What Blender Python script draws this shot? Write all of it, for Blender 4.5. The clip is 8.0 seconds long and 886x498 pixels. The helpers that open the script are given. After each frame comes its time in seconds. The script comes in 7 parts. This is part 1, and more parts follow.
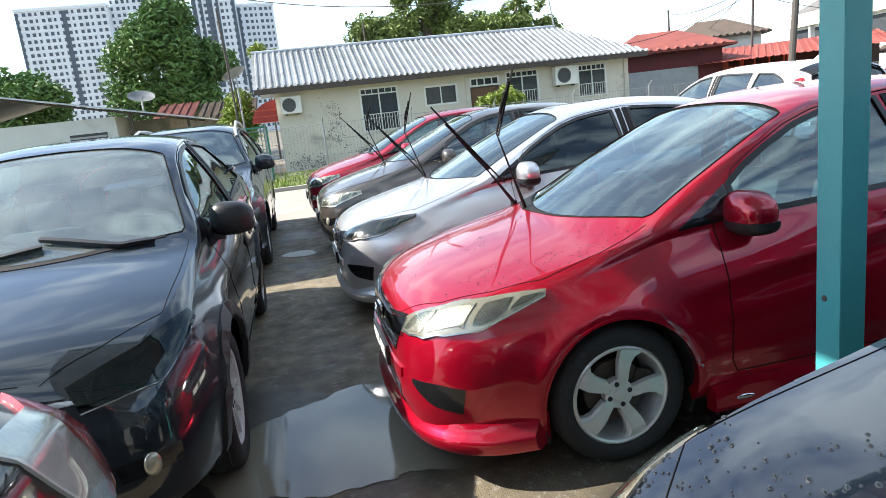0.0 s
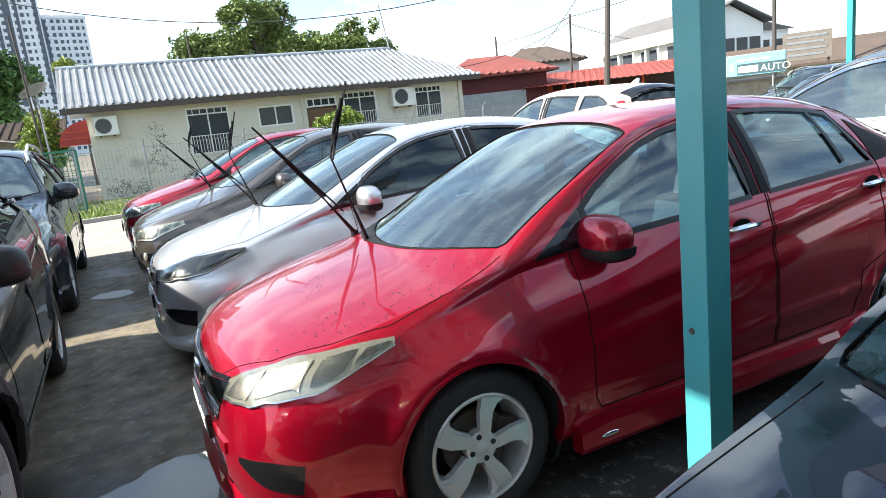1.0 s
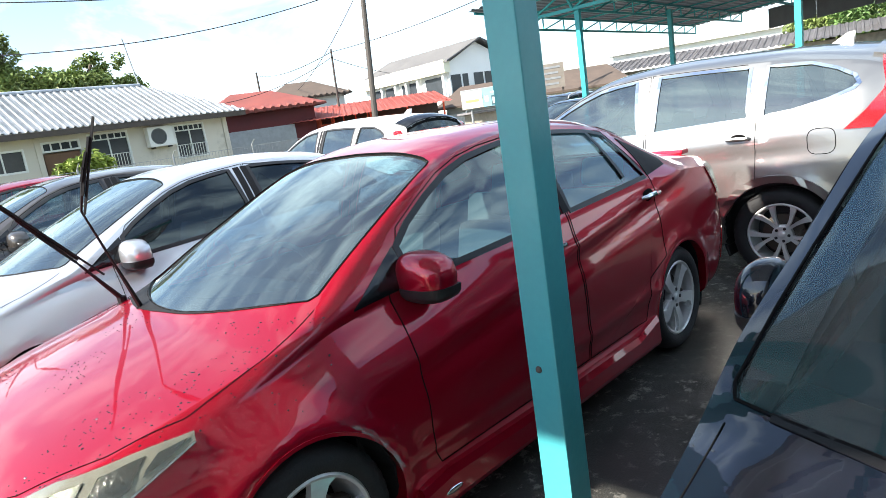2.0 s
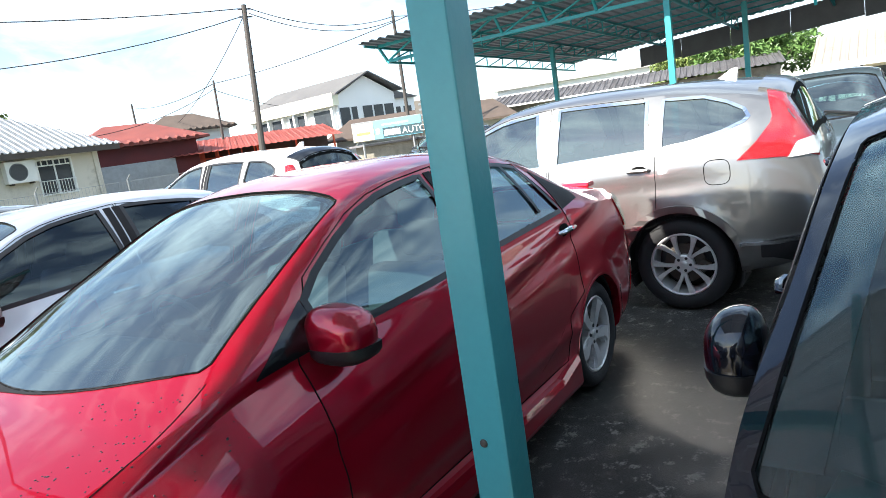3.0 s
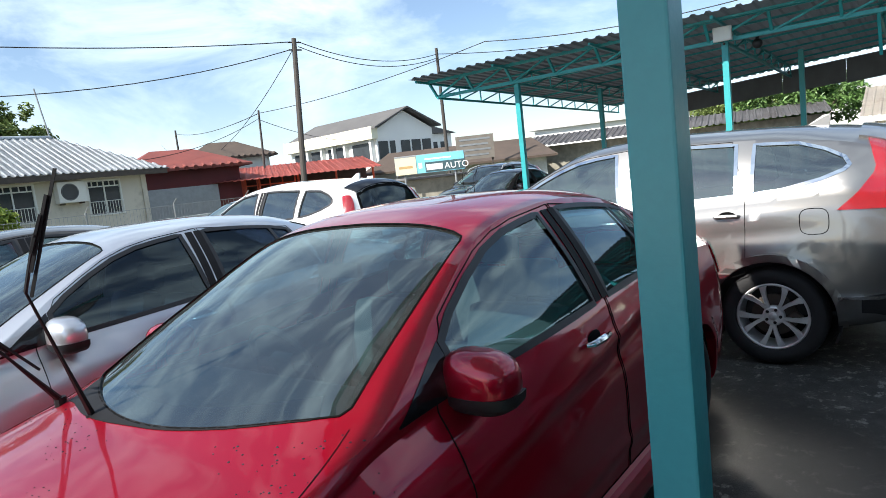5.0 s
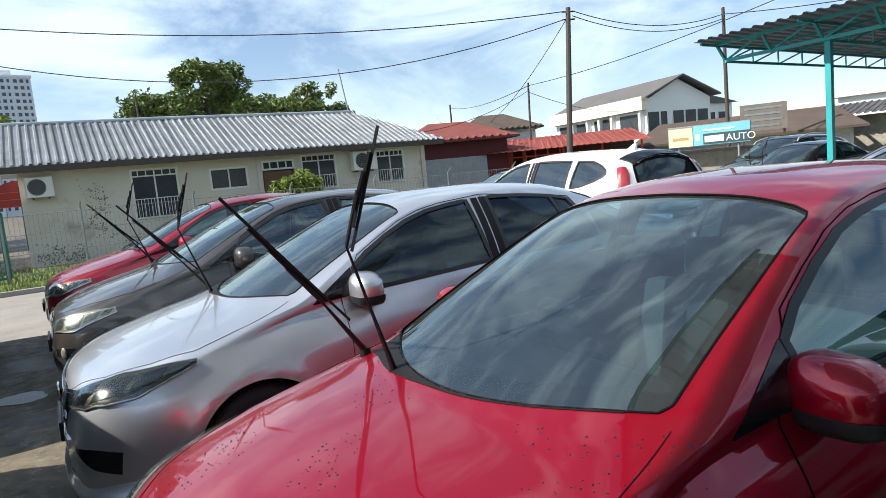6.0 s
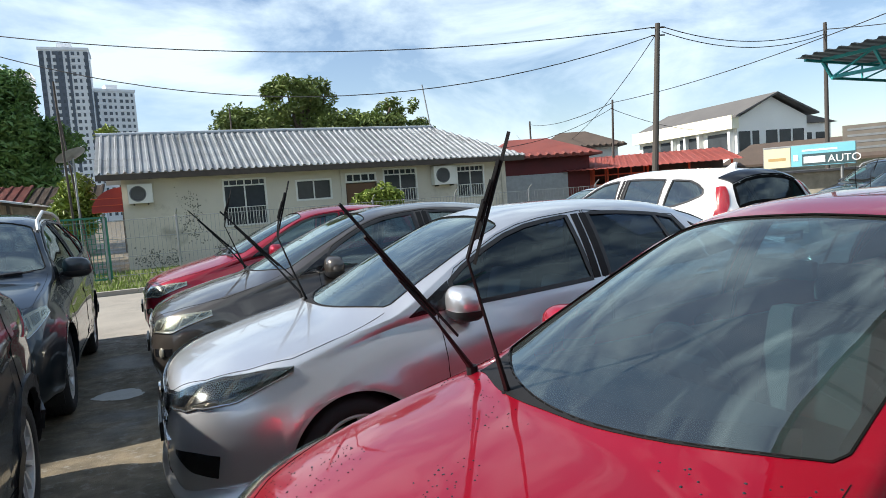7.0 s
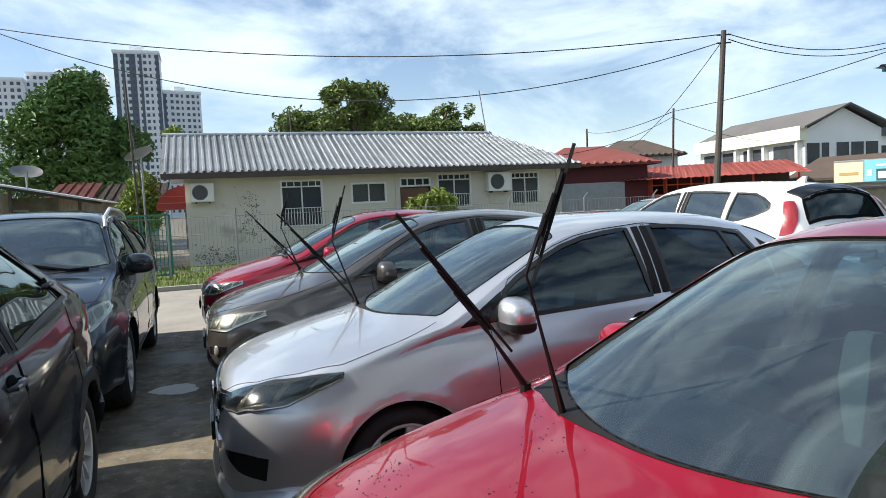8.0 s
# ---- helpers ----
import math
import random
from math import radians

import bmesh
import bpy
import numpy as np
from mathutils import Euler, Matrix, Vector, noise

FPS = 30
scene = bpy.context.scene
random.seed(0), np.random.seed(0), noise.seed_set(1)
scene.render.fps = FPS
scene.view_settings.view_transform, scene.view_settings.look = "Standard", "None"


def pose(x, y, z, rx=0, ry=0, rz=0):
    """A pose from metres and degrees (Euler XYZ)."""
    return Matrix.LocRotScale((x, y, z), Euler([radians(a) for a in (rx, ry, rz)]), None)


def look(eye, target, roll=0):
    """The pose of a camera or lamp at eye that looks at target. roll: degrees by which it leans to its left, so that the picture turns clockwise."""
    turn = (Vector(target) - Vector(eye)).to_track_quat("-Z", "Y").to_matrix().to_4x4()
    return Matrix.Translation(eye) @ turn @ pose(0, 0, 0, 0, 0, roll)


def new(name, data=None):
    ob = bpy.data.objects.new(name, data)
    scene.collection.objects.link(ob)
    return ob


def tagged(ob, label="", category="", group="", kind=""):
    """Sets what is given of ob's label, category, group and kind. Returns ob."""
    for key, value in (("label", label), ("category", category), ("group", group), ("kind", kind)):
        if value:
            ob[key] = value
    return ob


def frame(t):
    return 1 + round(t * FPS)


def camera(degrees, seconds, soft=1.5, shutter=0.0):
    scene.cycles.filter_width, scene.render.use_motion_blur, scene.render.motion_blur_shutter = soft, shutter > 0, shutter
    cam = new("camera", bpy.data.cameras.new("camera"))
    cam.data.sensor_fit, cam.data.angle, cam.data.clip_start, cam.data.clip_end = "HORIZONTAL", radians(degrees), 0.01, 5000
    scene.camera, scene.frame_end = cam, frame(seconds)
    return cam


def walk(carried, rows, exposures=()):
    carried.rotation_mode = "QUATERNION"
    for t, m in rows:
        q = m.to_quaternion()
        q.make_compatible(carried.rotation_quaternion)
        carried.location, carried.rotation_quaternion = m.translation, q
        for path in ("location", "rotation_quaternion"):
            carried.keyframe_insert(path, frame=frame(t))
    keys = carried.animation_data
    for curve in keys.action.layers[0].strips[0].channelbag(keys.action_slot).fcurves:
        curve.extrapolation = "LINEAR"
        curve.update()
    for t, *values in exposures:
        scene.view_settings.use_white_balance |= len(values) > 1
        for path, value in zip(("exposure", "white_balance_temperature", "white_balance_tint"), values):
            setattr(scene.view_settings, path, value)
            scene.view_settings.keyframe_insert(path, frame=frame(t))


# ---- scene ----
cam = camera(68.2, 8.0, soft=0.6)
PATH = [
    (0, (-1.169, -2.311, 1.544), (-0.77, -0.396, 1.128), -6.4),
    (0.5, (-1.12, -2.158, 1.535), (-0.448, -0.327, 1.089), -6.5),
    (1, (-1.024, -1.951, 1.535), (-0.177, -0.185, 1.128), -6.3),
    (1.5, (-0.956, -1.797, 1.524), (0.095, -0.155, 1.078), -6.4),
    (2, (-0.932, -1.632, 1.535), (0.457, -0.248, 1.141), -8.5),
    (2.2, (-0.91, -1.581, 1.538), (0.555, -0.279, 1.143), -8.3),
    (3.3, (-0.733, -1.336, 1.549), (0.954, -0.311, 1.224), -7.9),
    (3.5, (-0.721, -1.316, 1.547), (1.036, -0.415, 1.228), -6.9),
    (4, (-0.708, -1.222, 1.575), (1.172, -0.562, 1.408), -8.5),
    (4.5, (-0.787, -1.112, 1.587), (1.042, -0.318, 1.434), -6.5),
    (5, (-0.864, -1.017, 1.588), (0.722, 0.18, 1.357), -6.3),
    (5.2, (-0.86, -0.945, 1.59), (0.61, 0.393, 1.363), -6.8),
    (6.5, (-0.836, -0.696, 1.561), (0.005, 1.104, 1.337), -4.2),
    (7, (-0.912, -0.608, 1.565), (-0.097, 1.211, 1.4), -4.1),
    (7.5, (-0.931, -0.553, 1.566), (-0.182, 1.297, 1.424), -3.5),
    (8, (-0.903, -0.55, 1.582), (-0.232, 1.329, 1.442), -2.6),
]
LIGHTNESS = [(0, 1.66, 6400, 11), (2.0, 1.74, 6350, 11), (3.5, 1.56, 6200, 11), (4.5, 1.10, 6150, 11), (6.5, 0.78, 6350, 11), (8, 0.78, 6400, 11)]
walk(cam, [(t, look(eye, target, roll)) for t, eye, target, roll in PATH], LIGHTNESS)

# ---------------------------------------------------------------- light
SUN_AZ, SUN_EL = radians(-72), radians(40)          # compass bearing from +y, clockwise
world = bpy.data.worlds.new("sky")
scene.world = world
world.use_nodes = True
wn, wl = world.node_tree.nodes, world.node_tree.links
wn.clear()
w_out = wn.new("ShaderNodeOutputWorld")
w_bg = wn.new("ShaderNodeBackground")
w_sky = wn.new("ShaderNodeTexSky")
w_sky.sky_type = "NISHITA"
w_sky.sun_disc = False
w_sky.sun_elevation = SUN_EL
w_sky.sun_rotation = SUN_AZ
w_sky.air_density, w_sky.dust_density, w_sky.ozone_density = 1.0, 0.35, 1.4
w_tc = wn.new("ShaderNodeTexCoord")
w_map = wn.new("ShaderNodeMapping")
w_map.inputs["Scale"].default_value = (1.0, 1.0, 2.2)
w_n1 = wn.new("ShaderNodeTexNoise")
w_n1.inputs["Scale"].default_value = 3.3
w_n1.inputs["Detail"].default_value = 9.0
w_n1.inputs["Roughness"].default_value = 0.58
w_n1.inputs["Distortion"].default_value = 0.35
w_ramp = wn.new("ShaderNodeValToRGB")
w_ramp.color_ramp.elements[0].position = 0.44
w_ramp.color_ramp.elements[1].position = 0.66
w_ramp.color_ramp.elements[0].color = (0.05, 0.05, 0.05, 1)
w_cloud = wn.new("ShaderNodeMix")
w_cloud.data_type = "RGBA"
w_cloud.inputs["B"].default_value = (6.2, 7.4, 8.1, 1)
wl.new(w_tc.outputs["Generated"], w_map.inputs["Vector"])
wl.new(w_map.outputs["Vector"], w_n1.inputs["Vector"])
wl.new(w_n1.outputs["Fac"], w_ramp.inputs["Fac"])
wl.new(w_ramp.outputs["Color"], w_cloud.inputs["Factor"])
wl.new(w_sky.outputs["Color"], w_cloud.inputs["A"])
wl.new(w_cloud.outputs["Result"], w_bg.inputs["Color"])
w_bg.inputs["Strength"].default_value = 0.09
wl.new(w_bg.outputs["Background"], w_out.inputs["Surface"])

sun_data = bpy.data.lights.new("sun", "SUN")
sun_data.energy, sun_data.angle, sun_data.color = 5.0, radians(0.6), (1.0, 0.93, 0.82)
sun = new("sun", sun_data)
sun_dir = Vector((math.sin(SUN_AZ) * math.cos(SUN_EL), math.cos(SUN_AZ) * math.cos(SUN_EL), math.sin(SUN_EL)))
sun.matrix_world = look(sun_dir * 60, (0, 0, 0))


# ---------------------------------------------------------------- materials
def mat(name):
    m = bpy.data.materials.new(name)
    m.use_nodes = True
    t = m.node_tree
    return m, t, t.nodes["Principled BSDF"]


def surface(name, base, rough=0.6, metal=0.0, spread=0.12, scale=3.0, fine=60.0, bump=0.15, coat=0.0, dirt=None, dirt_amount=0.0, stretch=(1, 1, 1), spec=0.5, island=0.0):
    """A plain painted, plastered, wooden or stone surface: two scales of tone, fine relief and optional stains."""
    m, t, p = mat(name)
    n, l = t.nodes, t.links
    tc, mp = n.new("ShaderNodeTexCoord"), n.new("ShaderNodeMapping")
    mp.inputs["Scale"].default_value = stretch
    l.new(tc.outputs["Object"], mp.inputs["Vector"])
    big, small = n.new("ShaderNodeTexNoise"), n.new("ShaderNodeTexNoise")
    big.inputs["Scale"].default_value, big.inputs["Detail"].default_value = scale, 6
    small.inputs["Scale"].default_value, small.inputs["Detail"].default_value = fine, 4
    l.new(mp.outputs["Vector"], big.inputs["Vector"])
    l.new(mp.outputs["Vector"], small.inputs["Vector"])
    mix = n.new("ShaderNodeMix")
    mix.data_type = "RGBA"
    c = Vector(base)
    mix.inputs["A"].default_value = (*[max(0.0, v * (1 - spread)) for v in c], 1)
    mix.inputs["B"].default_value = (*[min(1.0, v * (1 + spread)) for v in c], 1)
    add = n.new("ShaderNodeMath")
    add.operation = "MULTIPLY_ADD"
    add.inputs[1].default_value, add.inputs[2].default_value = 0.35, 0.0
    l.new(small.outputs["Fac"], add.inputs[0])
    add2 = n.new("ShaderNodeMath")
    add2.operation = "MULTIPLY_ADD"
    add2.inputs[1].default_value = 0.9
    l.new(big.outputs["Fac"], add2.inputs[0])
    l.new(add.outputs[0], add2.inputs[2])
    ctr = n.new("ShaderNodeMapRange")
    ctr.inputs["From Min"].default_value, ctr.inputs["From Max"].default_value = 0.35, 0.9
    l.new(add2.outputs[0], ctr.inputs["Value"])
    l.new(ctr.outputs["Result"], mix.inputs["Factor"])
    col = mix.outputs["Result"]
    if island:
        oi, hs = n.new("ShaderNodeObjectInfo"), n.new("ShaderNodeHueSaturation")
        mr = n.new("ShaderNodeMapRange")
        mr.inputs["To Min"].default_value, mr.inputs["To Max"].default_value = 1 - island, 1 + island
        l.new(oi.outputs["Random"], mr.inputs["Value"])
        l.new(mr.outputs["Result"], hs.inputs["Value"])
        l.new(col, hs.inputs["Color"])
        col = hs.outputs["Color"]
    if dirt:
        dn = n.new("ShaderNodeTexNoise")
        dn.inputs["Scale"].default_value, dn.inputs["Detail"].default_value, dn.inputs["Roughness"].default_value = scale * 0.7, 10, 0.7
        l.new(mp.outputs["Vector"], dn.inputs["Vector"])
        dr = n.new("ShaderNodeMapRange")
        dr.inputs["From Min"].default_value, dr.inputs["From Max"].default_value = 0.62 - dirt_amount * 0.3, 0.80 - dirt_amount * 0.2
        l.new(dn.outputs["Fac"], dr.inputs["Value"])
        m2 = n.new("ShaderNodeMix")
        m2.data_type = "RGBA"
        m2.inputs["B"].default_value = (*dirt, 1)
        l.new(dr.outputs["Result"], m2.inputs["Factor"])
        l.new(col, m2.inputs["A"])
        col = m2.outputs["Result"]
    l.new(col, p.inputs["Base Color"])
    rr = n.new("ShaderNodeMapRange")
    rr.inputs["To Min"].default_value, rr.inputs["To Max"].default_value = max(0.02, rough * 0.85), min(1.0, rough * 1.15)
    l.new(big.outputs["Fac"], rr.inputs["Value"])
    l.new(rr.outputs["Result"], p.inputs["Roughness"])
    p.inputs["Metallic"].default_value = metal
    p.inputs["Specular IOR Level"].default_value = spec
    p.inputs["Coat Weight"].default_value = coat
    if bump:
        b = n.new("ShaderNodeBump")
        b.inputs["Strength"].default_value, b.inputs["Distance"].default_value = bump, 0.01
        l.new(small.outputs["Fac"], b.inputs["Height"])
        l.new(b.outputs["Normal"], p.inputs["Normal"])
    return m


def car_paint(name, base, metal=0.55, rough=0.32, drops=0.0):
    """Lacquered metallic paint with a fine flake, faint road film and, when wet, beads of rain."""
    m, t, p = mat(name)
    n, l = t.nodes, t.links
    tc = n.new("ShaderNodeTexCoord")
    flake = n.new("ShaderNodeTexNoise")
    flake.inputs["Scale"].default_value = 900
    film = n.new("ShaderNodeTexNoise")
    film.inputs["Scale"].default_value, film.inputs["Detail"].default_value = 3.5, 8
    for q in (flake, film):
        l.new(tc.outputs["Object"], q.inputs["Vector"])
    mix = n.new("ShaderNodeMix")
    mix.data_type = "RGBA"
    mix.inputs["A"].default_value = (*[v * 0.86 for v in base], 1)
    mix.inputs["B"].default_value = (*[min(1, v * 1.12) for v in base], 1)
    l.new(flake.outputs["Fac"], mix.inputs["Factor"])
    l.new(mix.outputs["Result"], p.inputs["Base Color"])
    p.inputs["Metallic"].default_value = metal
    p.inputs["Roughness"].default_value = rough
    p.inputs["Specular IOR Level"].default_value = 0.08
    p.inputs["Coat Weight"].default_value = 1.0
    p.inputs["Coat IOR"].default_value = 1.6
    cr = n.new("ShaderNodeMapRange")
    cr.inputs["From Min"].default_value, cr.inputs["From Max"].default_value = 0.35, 0.75
    cr.inputs["To Min"].default_value, cr.inputs["To Max"].default_value = 0.005, 0.06
    l.new(film.outputs["Fac"], cr.inputs["Value"])
    l.new(cr.outputs["Result"], p.inputs["Coat Roughness"])
    wob = n.new("ShaderNodeBump")
    wob.inputs["Strength"].default_value, wob.inputs["Distance"].default_value = 0.035, 0.02
    l.new(film.outputs["Fac"], wob.inputs["Height"])
    if drops:
        v = n.new("ShaderNodeTexVoronoi")
        v.inputs["Scale"].default_value = 55
        v.inputs["Randomness"].default_value = 1.0
        l.new(tc.outputs["Object"], v.inputs["Vector"])
        patch = n.new("ShaderNodeTexNoise")
        patch.inputs["Scale"].default_value = 3.0
        l.new(tc.outputs["Object"], patch.inputs["Vector"])
        pr = n.new("ShaderNodeMapRange")
        pr.inputs["From Min"].default_value, pr.inputs["From Max"].default_value = 0.46, 0.62
        l.new(patch.outputs["Fac"], pr.inputs["Value"])
        dm = n.new("ShaderNodeMapRange")
        dm.inputs["From Min"].default_value, dm.inputs["From Max"].default_value = 0.32, 0.05
        l.new(v.outputs["Distance"], dm.inputs["Value"])
        mu = n.new("ShaderNodeMath")
        mu.operation = "MULTIPLY"
        l.new(dm.outputs["Result"], mu.inputs[0])
        l.new(pr.outputs["Result"], mu.inputs[1])
        bd = n.new("ShaderNodeBump")
        bd.inputs["Strength"].default_value, bd.inputs["Distance"].default_value = drops, 0.004
        l.new(mu.outputs[0], bd.inputs["Height"])
        l.new(wob.outputs["Normal"], bd.inputs["Normal"])
        l.new(bd.outputs["Normal"], p.inputs["Coat Normal"])
    else:
        l.new(wob.outputs["Normal"], p.inputs["Coat Normal"])
    return m


def glass(name, tint=(0.75, 0.85, 0.83), ior=1.5, streaks=0.0, rough=0.0, film=0.0):
    """Thin pane: tinted light goes straight through, gloss by Fresnel; film paints in a patchy pale sky sheen."""
    m, t, p = mat(name)
    n, l = t.nodes, t.links
    n.remove(p)
    out = n["Material Output"]
    tr, gl, mx, fr = n.new("ShaderNodeBsdfTransparent"), n.new("ShaderNodeBsdfGlossy"), n.new("ShaderNodeMixShader"), n.new("ShaderNodeLayerWeight")
    tr.inputs["Color"].default_value = (*tint, 1)
    gl.inputs["Roughness"].default_value = rough
    fr.inputs["Blend"].default_value = 0.5
    gl.inputs["Color"].default_value = (0.88, 1.0, 0.99, 1)
    f0 = ((ior - 1) / (ior + 1)) ** 2
    pw, fm = n.new("ShaderNodeMath"), n.new("ShaderNodeMath")
    pw.operation, fm.operation = "POWER", "MULTIPLY_ADD"
    pw.inputs[1].default_value = 5.0
    fm.inputs[1].default_value, fm.inputs[2].default_value = 1 - f0, f0
    l.new(fr.outputs["Facing"], pw.inputs[0])
    l.new(pw.outputs[0], fm.inputs[0])
    tc, nz = n.new("ShaderNodeTexCoord"), n.new("ShaderNodeTexNoise")
    nz.inputs["Scale"].default_value, nz.inputs["Detail"].default_value = 2.2, 3
    l.new(tc.outputs["Object"], nz.inputs["Vector"])
    b = n.new("ShaderNodeBump")
    b.inputs["Strength"].default_value, b.inputs["Distance"].default_value = 0.02 + streaks, 0.02
    l.new(nz.outputs["Fac"], b.inputs["Height"])
    l.new(b.outputs["Normal"], gl.inputs["Normal"])
    l.new(fm.outputs[0], mx.inputs["Fac"])
    l.new(tr.outputs[0], mx.inputs[1])
    l.new(gl.outputs[0], mx.inputs[2])
    if not film:
        l.new(mx.outputs[0], out.inputs["Surface"])
        return m
    # pale diffuse veil stands in for bright sky mirrored in the pane
    df, sheen_noise, mr, m3 = n.new("ShaderNodeBsdfDiffuse"), n.new("ShaderNodeTexNoise"), n.new("ShaderNodeMapRange"), n.new("ShaderNodeMixShader")
    df.inputs["Color"].default_value = (0.50, 0.56, 0.54, 1)
    sheen_noise.inputs["Scale"].default_value, sheen_noise.inputs["Detail"].default_value, sheen_noise.inputs["Roughness"].default_value = 4.0, 9, 0.65
    l.new(tc.outputs["Object"], sheen_noise.inputs["Vector"])
    mr.inputs["From Min"].default_value, mr.inputs["From Max"].default_value = 0.3, 0.75
    mr.inputs["To Min"].default_value, mr.inputs["To Max"].default_value = film * 0.45, film * 1.5
    l.new(sheen_noise.outputs["Fac"], mr.inputs["Value"])
    l.new(mr.outputs["Result"], m3.inputs["Fac"])
    l.new(mx.outputs[0], m3.inputs[1])
    l.new(df.outputs[0], m3.inputs[2])
    l.new(m3.outputs[0], out.inputs["Surface"])
    return m


M_RED = car_paint("red pearl paint", (0.38, 0.003, 0.020), 0.60, 0.34)
M_SILVER = car_paint("silver paint", (0.62, 0.63, 0.65), 0.78, 0.32)
M_BRONZE = car_paint("dark bronze grey paint", (0.085, 0.074, 0.064), 0.6, 0.32)
M_RED_B = car_paint("plain red paint", (0.30, 0.004, 0.018), 0.5, 0.34)
M_BLACK_BLUE = car_paint("blue black paint", (0.006, 0.008, 0.015), 0.3, 0.28)
M_GRAPHITE = car_paint("graphite paint", (0.013, 0.018, 0.023), 0.2, 0.30)
M_STEEL_GREY = car_paint("polished steel grey paint", (0.25, 0.245, 0.235), 0.8, 0.30)
M_WHITE_CAR = car_paint("white pearl paint", (0.78, 0.78, 0.77), 0.1, 0.35)
M_SLATE_CAR = car_paint("slate blue grey paint", (0.13, 0.17, 0.19), 0.6, 0.32)
M_BLACK_CAR = car_paint("black paint", (0.010, 0.010, 0.011), 0.2, 0.28)
# film values paint reflected sky brightness into these panes
M_GLASS = glass("windscreen glass", (0.22, 0.35, 0.38), 2.5, streaks=0.06, film=0.03)
M_TINT = glass("tinted side glass", (0.36, 0.50, 0.53), 2.2, film=0.015)
M_WET_GLASS = glass("rain wetted windscreen glass", (0.62, 0.84, 0.90), 1.75, film=0.055)
M_SHEEN_GLASS = glass("windscreen glass with painted sky sheen", (0.42, 0.56, 0.60), 2.4, streaks=0.05, film=0.16)
M_PALE_TINT = glass("pale reflective side glass", (0.20, 0.23, 0.24), 2.6, film=0.03)
M_DARK_TINT = glass("dark tinted glass", (0.08, 0.11, 0.16), 1.7, film=0.006)
M_LENS = glass("clear lamp lens", (0.92, 0.93, 0.92), 1.45)
M_SMOKE = glass("smoked lamp lens", (0.22, 0.24, 0.27), 1.5)
M_DARK_CHROME = surface("dark chrome", (0.30, 0.31, 0.33), 0.10, 1.0, 0.10, 12, bump=0.03)
M_SATIN = surface("bright satin chrome", (0.62, 0.62, 0.63), 0.16, 0.95, 0.10, 20, bump=0.03)
M_CHROME = surface("chrome", (0.75, 0.76, 0.78), 0.08, 1.0, 0.05, bump=0.02)
M_ALLOY = surface("silver alloy", (0.66, 0.66, 0.65), 0.34, 0.45, 0.10, 8, bump=0.04)
M_ALLOY_DARK = surface("dark alloy", (0.05, 0.05, 0.055), 0.4, 0.6, 0.1, bump=0.04)
M_RUBBER = surface("tyre rubber", (0.014, 0.014, 0.015), 0.78, 0, 0.25, 12, 120, 0.3)
M_TRIM = surface("black plastic trim", (0.014, 0.014, 0.015), 0.42, 0, 0.2, 6, 200, 0.08)
M_WIPER = surface("matt black wiper metal", (0.006, 0.006, 0.007), 0.65, 0, 0.2, 6, 200, 0.05, spec=0.25)
M_GLOSS_BLACK = surface("gloss black trim", (0.008, 0.008, 0.009), 0.12, 0, 0.1, bump=0.0)
M_GAP = surface("black gap rubber and recess shade", (0.005, 0.005, 0.005), 0.9, 0, 0.1, bump=0, spec=0.08)
M_UNDER = surface("wheel arch liner", (0.012, 0.012, 0.012), 0.95, 0, 0.2)
M_SEAT = surface("grey seat fabric", (0.19, 0.185, 0.175), 0.9, 0, 0.15, 8, 300, 0.3)
M_DASH = surface("dark dashboard plastic", (0.03, 0.03, 0.032), 0.7, 0, 0.2, 8, 250, 0.2)
M_REFLECTOR = surface("lamp reflector", (0.46, 0.43, 0.35), 0.18, 0.6, 0.15, 14, 60, 0.2)
M_LAMP_CELL = surface("shadowed lamp reflector", (0.22, 0.21, 0.18), 0.14, 0.85, 0.4, 40, 90, 0.5)
M_LAMP_DARK = surface("smoked lamp bowl", (0.06, 0.052, 0.046), 0.14, 0.5, 0.5, 30, 60, 0.4)
M_LAMP_RED = surface("red lamp plastic", (0.40, 0.008, 0.014), 0.12, 0, 0.2, 10, 90, 0.25, coat=1.0)
M_LAMP_WHITE = surface("clear white lamp plastic", (0.72, 0.71, 0.70), 0.15, 0.2, 0.15, 10, 90, 0.3, coat=1.0)
M_PLATE = surface("number plate black", (0.012, 0.012, 0.012), 0.35, 0, 0.1)
M_PLATE_INK = surface("number plate bars", (0.75, 0.75, 0.73), 0.4, 0, 0.05)
M_TEAL = surface("teal painted steel", (0.060, 0.31, 0.335), 0.34, 0.0, 0.10, 2.2, 45, 0.10, dirt=(0.05, 0.26, 0.285), dirt_amount=0.10, spec=0.5)
M_TEAL_FAR = surface("teal painted truss", (0.025, 0.30, 0.31), 0.45, 0, 0.15, 1.5, 20, 0.05)


